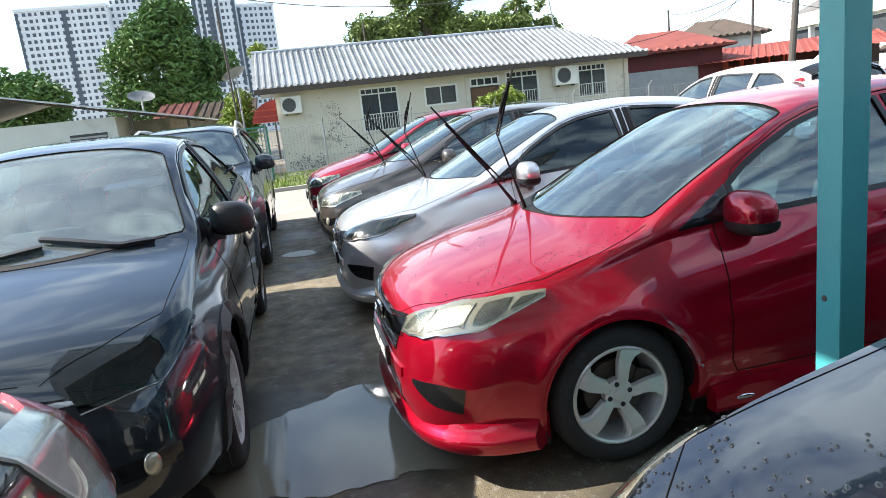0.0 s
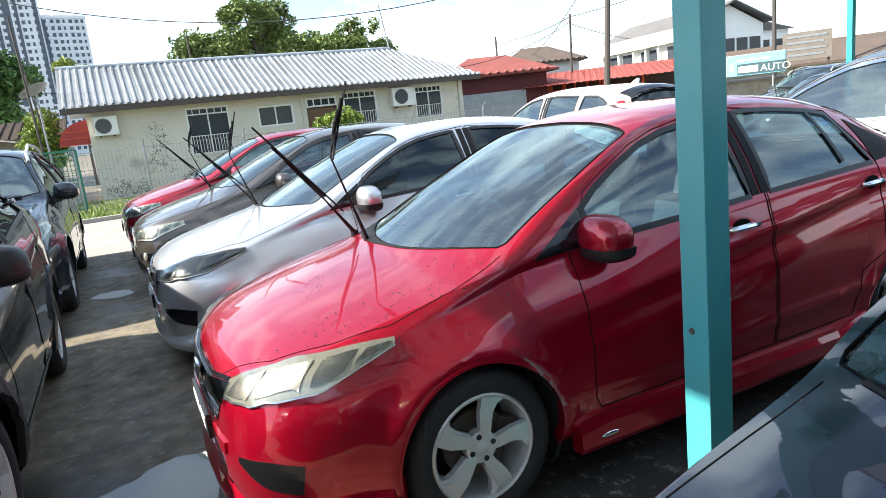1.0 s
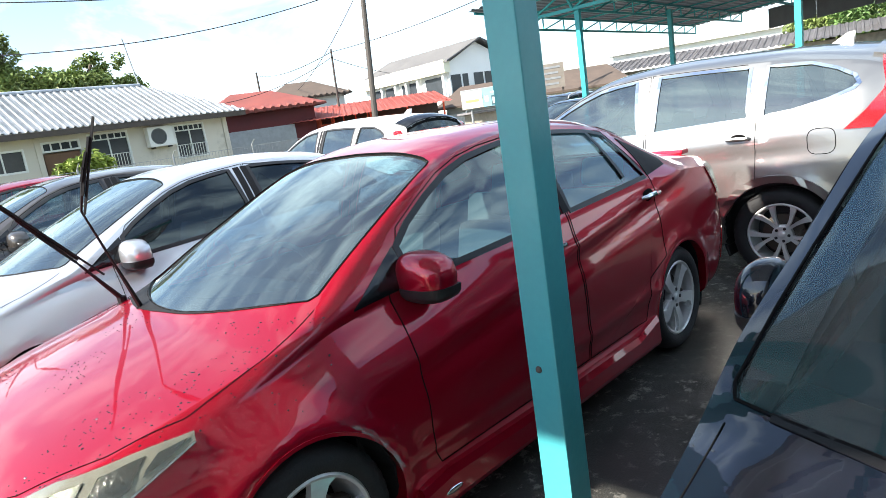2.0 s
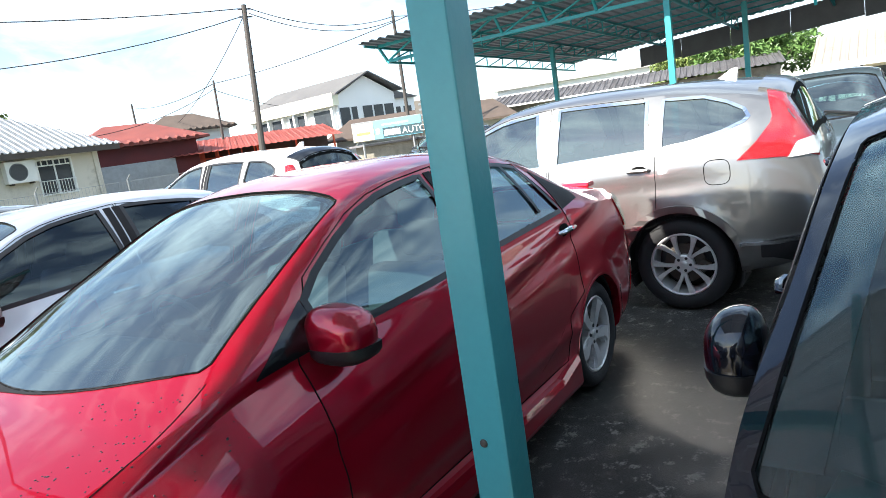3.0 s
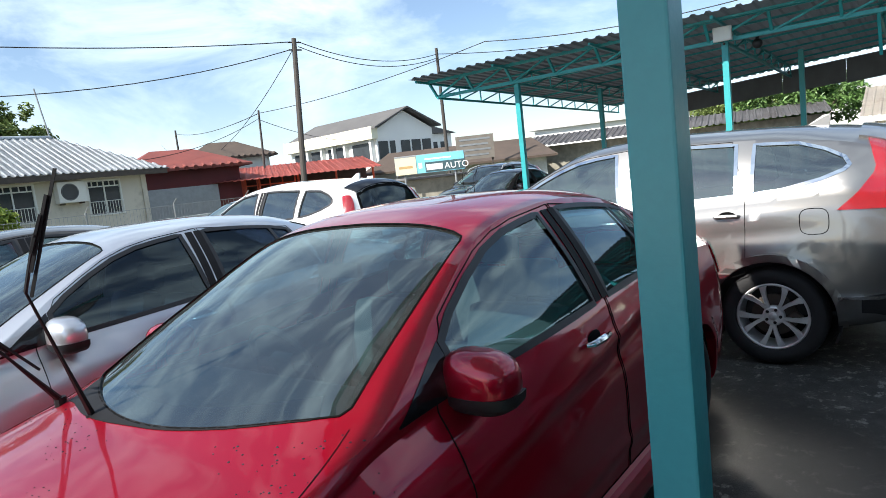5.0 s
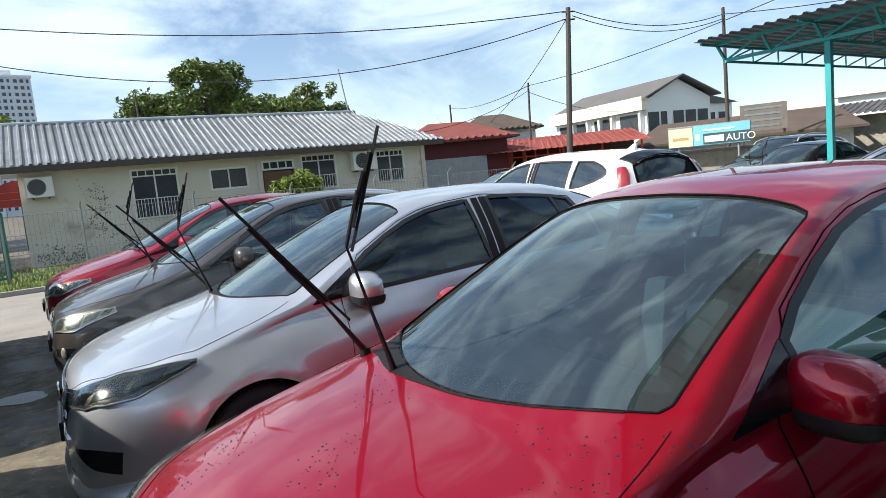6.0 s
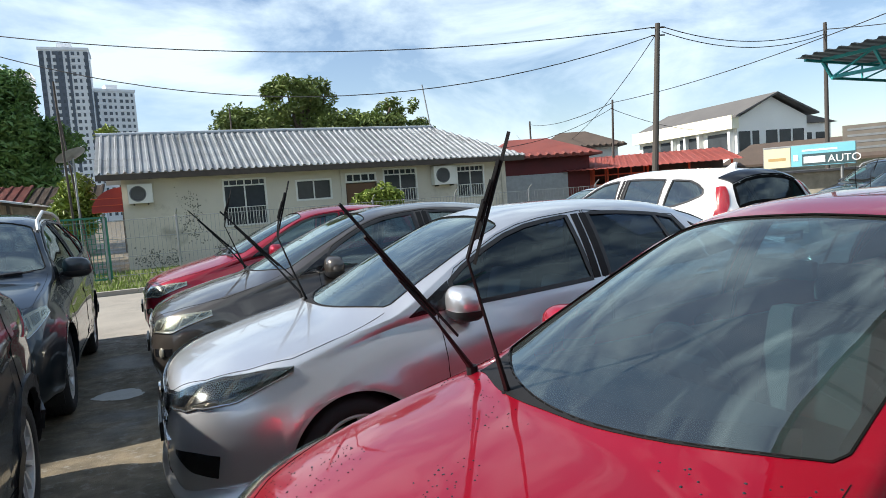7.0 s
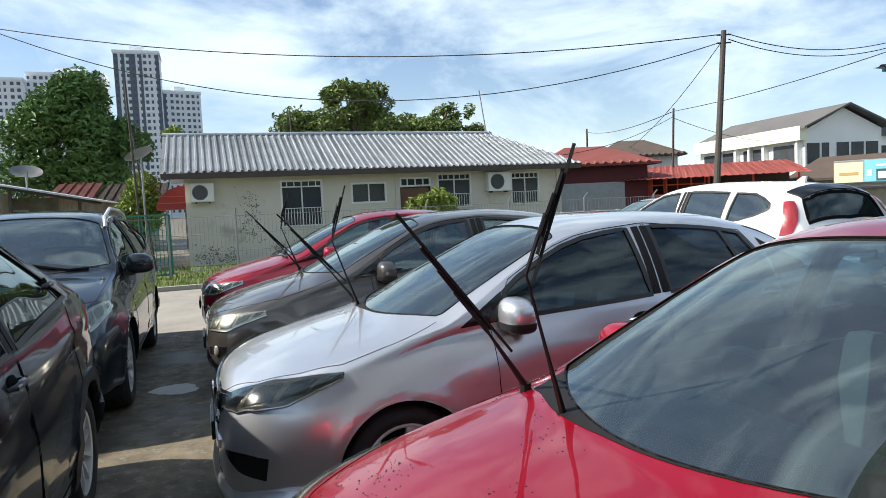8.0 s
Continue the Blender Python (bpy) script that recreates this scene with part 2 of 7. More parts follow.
def asphalt():
    """Worn, wet yard surface: patched tarmac with damp films and puddles."""
    m, t, p = mat("wet worn tarmac")
    n, l = t.nodes, t.links
    tc = n.new("ShaderNodeTexCoord")

    def nz(scale, detail, rough=0.6):
        q = n.new("ShaderNodeTexNoise")
        q.inputs["Scale"].default_value, q.inputs["Detail"].default_value, q.inputs["Roughness"].default_value = scale, detail, rough
        l.new(tc.outputs["Object"], q.inputs["Vector"])
        return q

    def rng(src, a, b, c=0.0, d=1.0):
        q = n.new("ShaderNodeMapRange")
        for k, v in (("From Min", a), ("From Max", b), ("To Min", c), ("To Max", d)):
            q.inputs[k].default_value = v
        l.new(src, q.inputs["Value"])
        return q.outputs["Result"]

    def blend(f, a, b):
        q = n.new("ShaderNodeMix")
        q.data_type = "RGBA"
        for k, v in (("A", a), ("B", b)):
            if isinstance(v, tuple):
                q.inputs[k].default_value = (*v, 1)
            else:
                l.new(v, q.inputs[k])
        l.new(f, q.inputs["Factor"])
        return q.outputs["Result"]

    grain, mid, wet, silt = nz(140, 4), nz(6, 8), nz(0.55, 6, 0.55), nz(1.6, 9, 0.7)
    scuff = nz(11, 12, 0.78)
    base = blend(rng(grain.outputs["Fac"], 0.3, 0.75), (0.018, 0.018, 0.017), (0.062, 0.060, 0.053))
    # brown silt dried on the drive lane, west of the parked row
    px = n.new("ShaderNodeSeparateXYZ")
    l.new(tc.outputs["Object"], px.inputs[0])
    west = rng(px.outputs["X"], 0.4, -0.6)
    silted = n.new("ShaderNodeMath")
    silted.operation = "MULTIPLY"
    l.new(west, silted.inputs[0])
    l.new(rng(silt.outputs["Fac"], 0.30, 0.62, 0.55, 1.0), silted.inputs[1])
    base = blend(silted.outputs[0], base, blend(rng(grain.outputs["Fac"], 0.3, 0.7), (0.17, 0.14, 0.09), (0.27, 0.22, 0.145)))
    base = blend(rng(mid.outputs["Fac"], 0.35, 0.7, 0, 0.6), base, (0.040, 0.038, 0.033))
    base = blend(rng(scuff.outputs["Fac"], 0.545, 0.60, 0, 0.75), base, (0.27, 0.26, 0.23))
    base = blend(rng(silt.outputs["Fac"], 0.64, 0.76, 0, 0.6), base, (0.17, 0.155, 0.12))
    wetness = rng(wet.outputs["Fac"], 0.50, 0.58, 0.0, 0.75)
    l.new(blend(wetness, base, (0.022, 0.023, 0.021)), p.inputs["Base Color"])
    p.inputs["Specular IOR Level"].default_value = 0.28
    dry = rng(mid.outputs["Fac"], 0.3, 0.7, 0.45, 0.80)
    rm = n.new("ShaderNodeMix")
    rm.data_type = "FLOAT"
    l.new(wetness, rm.inputs["Factor"])
    l.new(dry, rm.inputs["A"])
    rm.inputs["B"].default_value = 0.34
    l.new(rm.outputs["Result"], p.inputs["Roughness"])
    b = n.new("ShaderNodeBump")
    inv = rng(wet.outputs["Fac"], 0.50, 0.58, 0.6, 0.12)
    l.new(inv, b.inputs["Strength"])
    b.inputs["Distance"].default_value = 0.012
    l.new(grain.outputs["Fac"], b.inputs["Height"])
    l.new(b.outputs["Normal"], p.inputs["Normal"])
    return m


M_TARMAC = asphalt()
M_CONC = surface("sunlit pale concrete", (0.26, 0.24, 0.205), 0.75, 0, 0.2, 1.5, 60, 0.25, dirt=(0.16, 0.15, 0.13), dirt_amount=0.25)
M_GRASS_SOIL = surface("grassy verge soil", (0.09, 0.10, 0.035), 0.95, 0, 0.35, 4, 50, 0.5)
M_GRASS = surface("grass blades", (0.19, 0.26, 0.045), 0.7, 0, 0.35, 6, 30, 0.0)
M_LEAF_A = surface("dark foliage", (0.10, 0.185, 0.045), 0.55, 0, 0.45, 1.2, 9, 0.0)
M_LEAF_B = surface("yellow green foliage", (0.21, 0.27, 0.045), 0.55, 0, 0.4, 1.5, 9, 0.0)
M_LEAF_C = surface("olive foliage", (0.15, 0.20, 0.05), 0.6, 0, 0.45, 0.8, 6, 0.0)
M_BARK = surface("bark", (0.13, 0.105, 0.08), 0.9, 0, 0.3, 5, 40, 0.5)
M_WALL = surface("cream plaster wall", (0.57, 0.525, 0.44), 0.85, 0, 0.10, 0.8, 40, 0.15, dirt=(0.22, 0.20, 0.16), dirt_amount=0.12)
M_MOULD = surface("grey mould on plaster", (0.17, 0.165, 0.14), 0.95, 0, 0.4, 9, 40, 0.1)
M_WALL_DULL = surface("mottled dull plaster", (0.27, 0.25, 0.20), 0.9, 0, 0.4, 4, 40, 0.2)
M_WALL_B = surface("weathered white wall", (0.55, 0.55, 0.52), 0.85, 0, 0.12, 0.7, 30, 0.15, dirt=(0.25, 0.24, 0.22), dirt_amount=0.2)
M_WHITE = surface("white masonry paint", (0.80, 0.80, 0.76), 0.8, 0, 0.06, 0.4, 20, 0.05)
M_CREAM = surface("pale yellow fascia", (0.80, 0.77, 0.58), 0.75, 0, 0.05, 0.4, 20, 0.05)
M_ZINC = surface("weathered zinc roofing", (0.42, 0.45, 0.475), 0.5, 0.1, 0.18, 0.9, 18, 0.05, dirt=(0.24, 0.25, 0.26), dirt_amount=0.32, stretch=(0.6, 2.2, 1))
M_GREY_SHEET = surface("weathered grey sheeting", (0.20, 0.19, 0.19), 0.6, 0.1, 0.2, 0.9, 18, 0.05, dirt=(0.12, 0.10, 0.09), dirt_amount=0.3)
M_CAR_SHEET = surface("grey carport sheeting", (0.13, 0.145, 0.15), 0.5, 0.2, 0.15, 0.9, 18, 0.05)
M_RUST_ROOF = surface("faded tan roofing", (0.60, 0.54, 0.46), 0.7, 0.1, 0.2, 0.6, 20, 0.1, dirt=(0.30, 0.21, 0.14), dirt_amount=0.3)
M_GREY_ROOF = surface("grey concrete tiles", (0.11, 0.105, 0.10), 0.8, 0, 0.2, 0.8, 20, 0.2)
M_RED_ROOF = surface("red clay roofing", (0.19, 0.046, 0.034), 0.7, 0, 0.25, 1.2, 20, 0.15, dirt=(0.15, 0.06, 0.045), dirt_amount=0.2)
M_MAROON = surface("dull maroon boarding", (0.10, 0.018, 0.018), 0.8, 0, 0.25, 1.5, 20, 0.1)
M_RUST_TILE = surface("rusted red roofing", (0.17, 0.045, 0.036), 0.8, 0, 0.3, 2.5, 20, 0.15, dirt=(0.10, 0.06, 0.045), dirt_amount=0.4)
M_RED_SHEET = surface("faded red sheet roof", (0.50, 0.13, 0.10), 0.6, 0, 0.15, 0.6, 14, 0.05)
M_RED_RAIL = surface("orange red painted steel", (0.62, 0.10, 0.035), 0.5, 0, 0.15, 2, 20, 0.05)
M_AWN = surface("dark red awning", (0.30, 0.03, 0.025), 0.6, 0, 0.2, 2, 20, 0.05)
M_NOTICE = surface("weathered brown board", (0.17, 0.15, 0.125), 0.8, 0, 0.2)
M_BROWN_ROOF = surface("brown thatch tone roofing", (0.08, 0.058, 0.044), 0.9, 0, 0.25, 1.5, 12, 0.2)
M_WIN = surface("dark window glass", (0.04, 0.046, 0.052), 0.10, 0, 0.3, 1, 10, 0.01, spec=0.25)
M_FRAME = surface("white window frame", (0.68, 0.68, 0.64), 0.5, 0, 0.08)
M_DOOR = surface("brown timber door", (0.14, 0.07, 0.035), 0.6, 0, 0.2, 5, 30, 0.1)
M_AC = surface("off white air conditioner steel", (0.66, 0.65, 0.60), 0.45, 0, 0.07, 3, 40, 0.03)
M_GALV = surface("galvanised steel", (0.30, 0.31, 0.31), 0.5, 0.6, 0.15, 6, 60, 0.05)
M_RUSTY = surface("dark weathered steel", (0.07, 0.055, 0.045), 0.7, 0.2, 0.3, 6, 60, 0.1)
M_POLE = surface("weathered timber pole", (0.06, 0.052, 0.045), 0.85, 0, 0.2, 2, 30, 0.3, stretch=(1, 1, 0.15))
M_WIRE = surface("black cable", (0.012, 0.012, 0.012), 0.6, 0, 0.1, bump=0)
M_GREEN_GATE = surface("green painted mesh", (0.02, 0.16, 0.10), 0.5, 0, 0.15)
# base lifted towards white: distance haze is painted into the concrete
M_BLOCK = surface("haze paled apartment concrete", (0.78, 0.80, 0.82), 0.85, 0, 0.06, 0.05, 2, 0.0)
M_BLOCK_GREY = surface("grey apartment panels", (0.10, 0.12, 0.15), 0.85, 0, 0.06, 0.05, 2, 0.0)
M_BLOCK_WIN = surface("apartment window glass", (0.07, 0.085, 0.105), 0.25, 0, 0.3, 0.2, 2, 0.0)
M_SHADE = surface("dark grey shade cloth", (0.13, 0.135, 0.14), 0.85, 0, 0.2, 3, 60, 0.1)
M_SIGN_DARK = surface("slate sign face", (0.05, 0.09, 0.10), 0.4, 0, 0.08)
M_SIGN_BLUE = surface("pale blue sign face", (0.20, 0.52, 0.62), 0.4, 0, 0.06)
M_SIGN_CREAM = surface("cream sign face", (0.72, 0.65, 0.42), 0.4, 0, 0.06)
M_SIGN_INK = surface("white sign lettering", (0.82, 0.83, 0.82), 0.4, 0, 0.03)
M_SIGN_BROWN = surface("brown sign ink", (0.45, 0.30, 0.12), 0.5, 0, 0.05)
M_BEAD = surface("rain bead", (0.012, 0.014, 0.016), 0.02, 0, 0.05, bump=0, spec=0.9)
M_WATER = surface("murky rain water", (0.20, 0.20, 0.155), 0.05, 0, 0.1, 0.6, 4, 0.01)


# ---------------------------------------------------------------- building helpers
def mesh_of(bm, name, material, smooth=False):
    me = bpy.data.meshes.new(name)
    bmesh.ops.recalc_face_normals(bm, faces=bm.faces)
    bm.to_mesh(me)
    bm.free()
    for mt in (material if isinstance(material, (list, tuple)) else [material]):
        me.materials.append(mt)
    if smooth:
        me.polygons.foreach_set("use_smooth", [True] * len(me.polygons))
        me.set_sharp_from_angle(angle=radians(42))
    return me


def part(name, bm, material, parent=None, label="", smooth=False, at=None):
    """Links a bmesh as one mesh object under a thing or under a part."""
    ob = new(name, mesh_of(bm, name, material, smooth))
    if parent is not None:
        ob.parent = parent
    if at is not None:
        ob.matrix_basis = at
    if label:
        tagged(ob, label)
    return ob


def shared(name, mesh, parent=None, at=None):
    ob = new(name, mesh)
    if parent is not None:
        ob.parent = parent
    if at is not None:
        ob.matrix_basis = at
    return ob


def thing(name, label, category, at=None, group="", kind=""):
    ob = new(name)
    ob.empty_display_size = 0.2
    if at is not None:
        ob.matrix_world = at
    return tagged(ob, label, category, group, kind)


def box(bm, x0, y0, z0, x1, y1, z1, bevel=0.0, m=None):
    r = bmesh.ops.create_cube(bm, size=1)
    vs = r["verts"]
    bmesh.ops.scale(bm, vec=(abs(x1 - x0), abs(y1 - y0), abs(z1 - z0)), verts=vs)
    bmesh.ops.translate(bm, vec=((x0 + x1) / 2, (y0 + y1) / 2, (z0 + z1) / 2), verts=vs)
    if bevel:
        es = list({e for v in vs for e in v.link_edges})
        r2 = bmesh.ops.bevel(bm, geom=es, offset=bevel, segments=2, affect="EDGES", profile=0.6)
        vs = list({v for f in r2["faces"] for v in f.verts} | {v for v in vs if v.is_valid})
    if m is not None:
        bmesh.ops.transform(bm, matrix=m, verts=vs)
    return vs


def boxed(x0, y0, z0, x1, y1, z1, bevel=0.0):
    bm = bmesh.new()
    box(bm, x0, y0, z0, x1, y1, z1, bevel)
    return bm


def bar(bm, a, b, r, n=8, r2=None):
    """A round bar from a to b."""
    a, b = Vector(a), Vector(b)
    d = b - a
    if d.length < 1e-6:
        return
    m = Matrix.Translation((a + b) / 2) @ d.to_track_quat("Z", "Y").to_matrix().to_4x4()
    bmesh.ops.create_cone(bm, cap_ends=True, segments=n, radius1=r, radius2=r if r2 is None else r2, depth=d.length, matrix=m)


def strut(bm, a, b, w, h=None):
    """A square bar from a to b."""
    a, b = Vector(a), Vector(b)
    d = b - a
    m = Matrix.Translation((a + b) / 2) @ d.to_track_quat("Z", "Y").to_matrix().to_4x4() @ Matrix.Diagonal((w, h or w, d.length, 1))
    bmesh.ops.create_cube(bm, size=1, matrix=m)


def tube(bm, pts, r, n=8):
    """A bent round bar through points."""
    pts = [Vector(p) for p in pts]
    rings = []
    for i, p in enumerate(pts):
        d = (pts[min(i + 1, len(pts) - 1)] - pts[max(i - 1, 0)]).normalized()
        q = d.to_track_quat("Z", "Y").to_matrix()
        rr = r[i] if isinstance(r, (list, tuple)) else r
        rings.append([bm.verts.new(p + q @ Vector((math.cos(2 * math.pi * k / n) * rr, math.sin(2 * math.pi * k / n) * rr, 0))) for k in range(n)])
    for a, b in zip(rings, rings[1:]):
        for k in range(n):
            bm.faces.new((a[k], a[(k + 1) % n], b[(k + 1) % n], b[k]))
    bm.faces.new(rings[0])
    bm.faces.new(rings[-1])


def lathe(bm, profile, n=32, axis="Y"):
    """Turns a closed profile of (radius, along) round an axis."""
    rings = []
    for k in range(n):
        c, s = math.cos(2 * math.pi * k / n), math.sin(2 * math.pi * k / n)
        rings.append([bm.verts.new((r * c, a, r * s)) if axis == "Y" else bm.verts.new((r * c, r * s, a)) for r, a in profile])
    for k in range(n):
        a, b = rings[k], rings[(k + 1) % n]
        for j in range(len(profile)):
            j2 = (j + 1) % len(profile)
            bm.faces.new((a[j], a[j2], b[j2], b[j]))


def prism(bm, outline, lift):
    """Extrudes a flat closed outline (3D points) by a vector."""
    vs = [bm.verts.new(p) for p in outline]
    f = bm.faces.new(vs)
    r = bmesh.ops.extrude_face_region(bm, geom=[f])
    bmesh.ops.translate(bm, vec=lift, verts=[v for v in r["geom"] if isinstance(v, bmesh.types.BMVert)])
    return vs


def curve_of(table):
    """A smooth curve through (x, value) pairs that does not overshoot."""
    xs, ys = np.array([p[0] for p in table], float), np.array([p[1] for p in table], float)
    h, d = np.diff(xs), np.diff(ys) / np.diff(xs)
    m = np.zeros(len(xs))
    m[0], m[-1] = d[0], d[-1]
    for i in range(1, len(xs) - 1):
        if d[i - 1] * d[i] > 0:
            w1, w2 = 2 * h[i] + h[i - 1], h[i] + 2 * h[i - 1]
            m[i] = (w1 + w2) / (w1 / d[i - 1] + w2 / d[i])

    def f(x):
        x = min(max(x, xs[0]), xs[-1])
        i = min(int(np.searchsorted(xs, x, side="right")) - 1, len(xs) - 2)
        t = (x - xs[i]) / h[i]
        return float((2 * t**3 - 3 * t**2 + 1) * ys[i] + (t**3 - 2 * t**2 + t) * h[i] * m[i] + (-2 * t**3 + 3 * t**2) * ys[i + 1] + (t**3 - t**2) * h[i] * m[i + 1])

    return f


def resample(pts, n):
    pts = [Vector(p) for p in pts]
    seg = [(b - a).length for a, b in zip(pts, pts[1:])]
    total, out = sum(seg), []
    for k in range(n):
        s, i = total * k / (n - 1), 0
        while i < len(seg) - 1 and s > seg[i]:
            s -= seg[i]
            i += 1
        out.append(pts[i].lerp(pts[i + 1], s / seg[i] if seg[i] else 0))
    return out


# ---------------------------------------------------------------- motor cars
# Car axes: nose towards -x, front axle at x = 0, y across, z up from the ground.
from mathutils.bvhtree import BVHTree

SEDAN = dict(
    nose=-0.86, tail=3.58, wheelbase=2.60, half=0.845, tyre=0.305, rim=0.213, arch=0.345,
    top=[(-0.86, 0.50), (-0.845, 0.62), (-0.80, 0.715), (-0.70, 0.775), (-0.4, 0.868), (-0.1, 0.935), (-0.01, 0.955), (0.05, 0.982), (0.5, 1.195), (0.9, 1.365), (1.08, 1.425), (1.3, 1.462), (1.7, 1.477), (2.2, 1.44), (2.5, 1.375), (2.8, 1.25), (3.05, 1.13), (3.2, 1.095), (3.42, 1.08), (3.50, 1.02), (3.54, 0.85), (3.58, 0.55)],
    rail=[(-0.86, 0.47), (-0.83, 0.60), (-0.7, 0.725), (-0.4, 0.81), (0.0, 0.897), (0.25, 0.955), (0.4, 1.03), (0.7, 1.20), (1.0, 1.345), (1.2, 1.395), (1.6, 1.425), (2.1, 1.385), (2.45, 1.29), (2.75, 1.16), (3.0, 1.07), (3.3, 1.045), (3.46, 1.0), (3.54, 0.78), (3.58, 0.5)],
    rail_y=[(-0.86, 0.36), (-0.8, 0.50), (-0.65, 0.60), (-0.3, 0.68), (0.0, 0.70), (0.25, 0.715), (0.7, 0.625), (1.1, 0.565), (1.6, 0.55), (2.2, 0.555), (2.7, 0.60), (3.1, 0.64), (3.4, 0.64), (3.58, 0.5)],
    belt=[(-0.86, 0.44), (-0.82, 0.56), (-0.6, 0.695), (-0.3, 0.772), (0.0, 0.842), (0.3, 0.91), (1.0, 0.965), (2.0, 1.015), (2.6, 1.035), (3.0, 1.01), (3.3, 0.97), (3.5, 0.86), (3.58, 0.46)],
    width=[(-0.86, 0.44), (-0.83, 0.56), (-0.75, 0.68), (-0.6, 0.765), (-0.35, 0.815), (0.0, 0.838), (0.5, 0.845), (2.6, 0.845), (3.1, 0.825), (3.35, 0.78), (3.5, 0.70), (3.58, 0.56)],
    floor=[(-0.86, 0.30), (-0.80, 0.21), (-0.5, 0.17), (0.4, 0.19), (2.2, 0.19), (3.2, 0.22), (3.5, 0.30), (3.58, 0.40)],
    windows=[(0.60, 1.47, 0.10, 0.025), (1.60, 2.36, 0.0, 0.10)], divider=2.16, quarter=(2.385, 2.64),
    doors=[(0.50, 1.56), (1.575, 2.38)], crease=True, screen=[(0.03, 0.0), (0.08, 0.36), (0.25, 0.62), (1.00, 0.525), (1.05, 0.0)],
    rear_screen=[(2.42, 0.48), (2.98, 0.55), (3.04, 0.0), (2.40, 0.0)], mirror=(0.63, 0.80, 0.992), handles=[(1.38, 0.905), (2.31, 0.968)])

CROSS = dict(
    nose=-0.88, tail=3.42, wheelbase=2.61, half=0.885, tyre=0.335, rim=0.228, arch=0.385,
    top=[(-0.88, 0.55), (-0.86, 0.70), (-0.80, 0.83), (-0.70, 0.90), (-0.4, 0.975), (-0.1, 1.03), (0.08, 1.055), (0.15, 1.08), (0.55, 1.29), (0.9, 1.46), (1.08, 1.535), (1.4, 1.59), (1.7, 1.602), (2.2, 1.58), (2.7, 1.50), (2.95, 1.43), (3.15, 1.25), (3.28, 1.08), (3.36, 0.95), (3.40, 0.75), (3.42, 0.55)],
    rail=[(-0.88, 0.52), (-0.84, 0.68), (-0.7, 0.83), (-0.4, 0.925), (0.0, 1.0), (0.25, 1.045), (0.4, 1.12), (0.7, 1.29), (1.0, 1.445), (1.25, 1.51), (1.6, 1.54), (2.2, 1.51), (2.6, 1.43), (2.9, 1.30), (3.15, 1.13), (3.3, 1.0), (3.40, 0.70), (3.42, 0.5)],
    rail_y=[(-0.88, 0.40), (-0.8, 0.56), (-0.6, 0.67), (-0.3, 0.74), (0.0, 0.755), (0.25, 0.765), (0.7, 0.67), (1.1, 0.605), (1.6, 0.59), (2.2, 0.59), (2.7, 0.60), (3.1, 0.66), (3.3, 0.66), (3.42, 0.55)],
    belt=[(-0.88, 0.50), (-0.82, 0.64), (-0.6, 0.79), (-0.3, 0.89), (0.0, 0.955), (0.3, 1.0), (1.0, 1.04), (2.0, 1.10), (2.6, 1.16), (2.9, 1.16), (3.15, 1.05), (3.3, 0.92), (3.42, 0.48)],
    width=[(-0.88, 0.50), (-0.85, 0.62), (-0.76, 0.74), (-0.6, 0.81), (-0.35, 0.86), (0.0, 0.88), (0.5, 0.885), (2.6, 0.885), (3.0, 0.865), (3.2, 0.82), (3.35, 0.74), (3.42, 0.62)],
    floor=[(-0.88, 0.36), (-0.82, 0.27), (-0.5, 0.22), (0.4, 0.23), (2.2, 0.23), (3.0, 0.26), (3.3, 0.34), (3.42, 0.44)],
    windows=[(0.55, 1.48, 0.12, 0.03), (1.60, 2.55, 0.0, 0.30)], quarter=None,
    doors=[(0.50, 1.54), (1.555, 2.45)], screen=[(0.13, 0.0), (0.17, 0.40), (0.33, 0.705), (1.02, 0.555), (1.10, 0.0)],
    rear_screen=[(2.93, 0.50), (3.18, 0.56), (3.24, 0.0), (2.92, 0.0)], mirror=(0.70, 0.90, 1.09), handles=[(1.42, 1.0), (2.42, 1.27)])

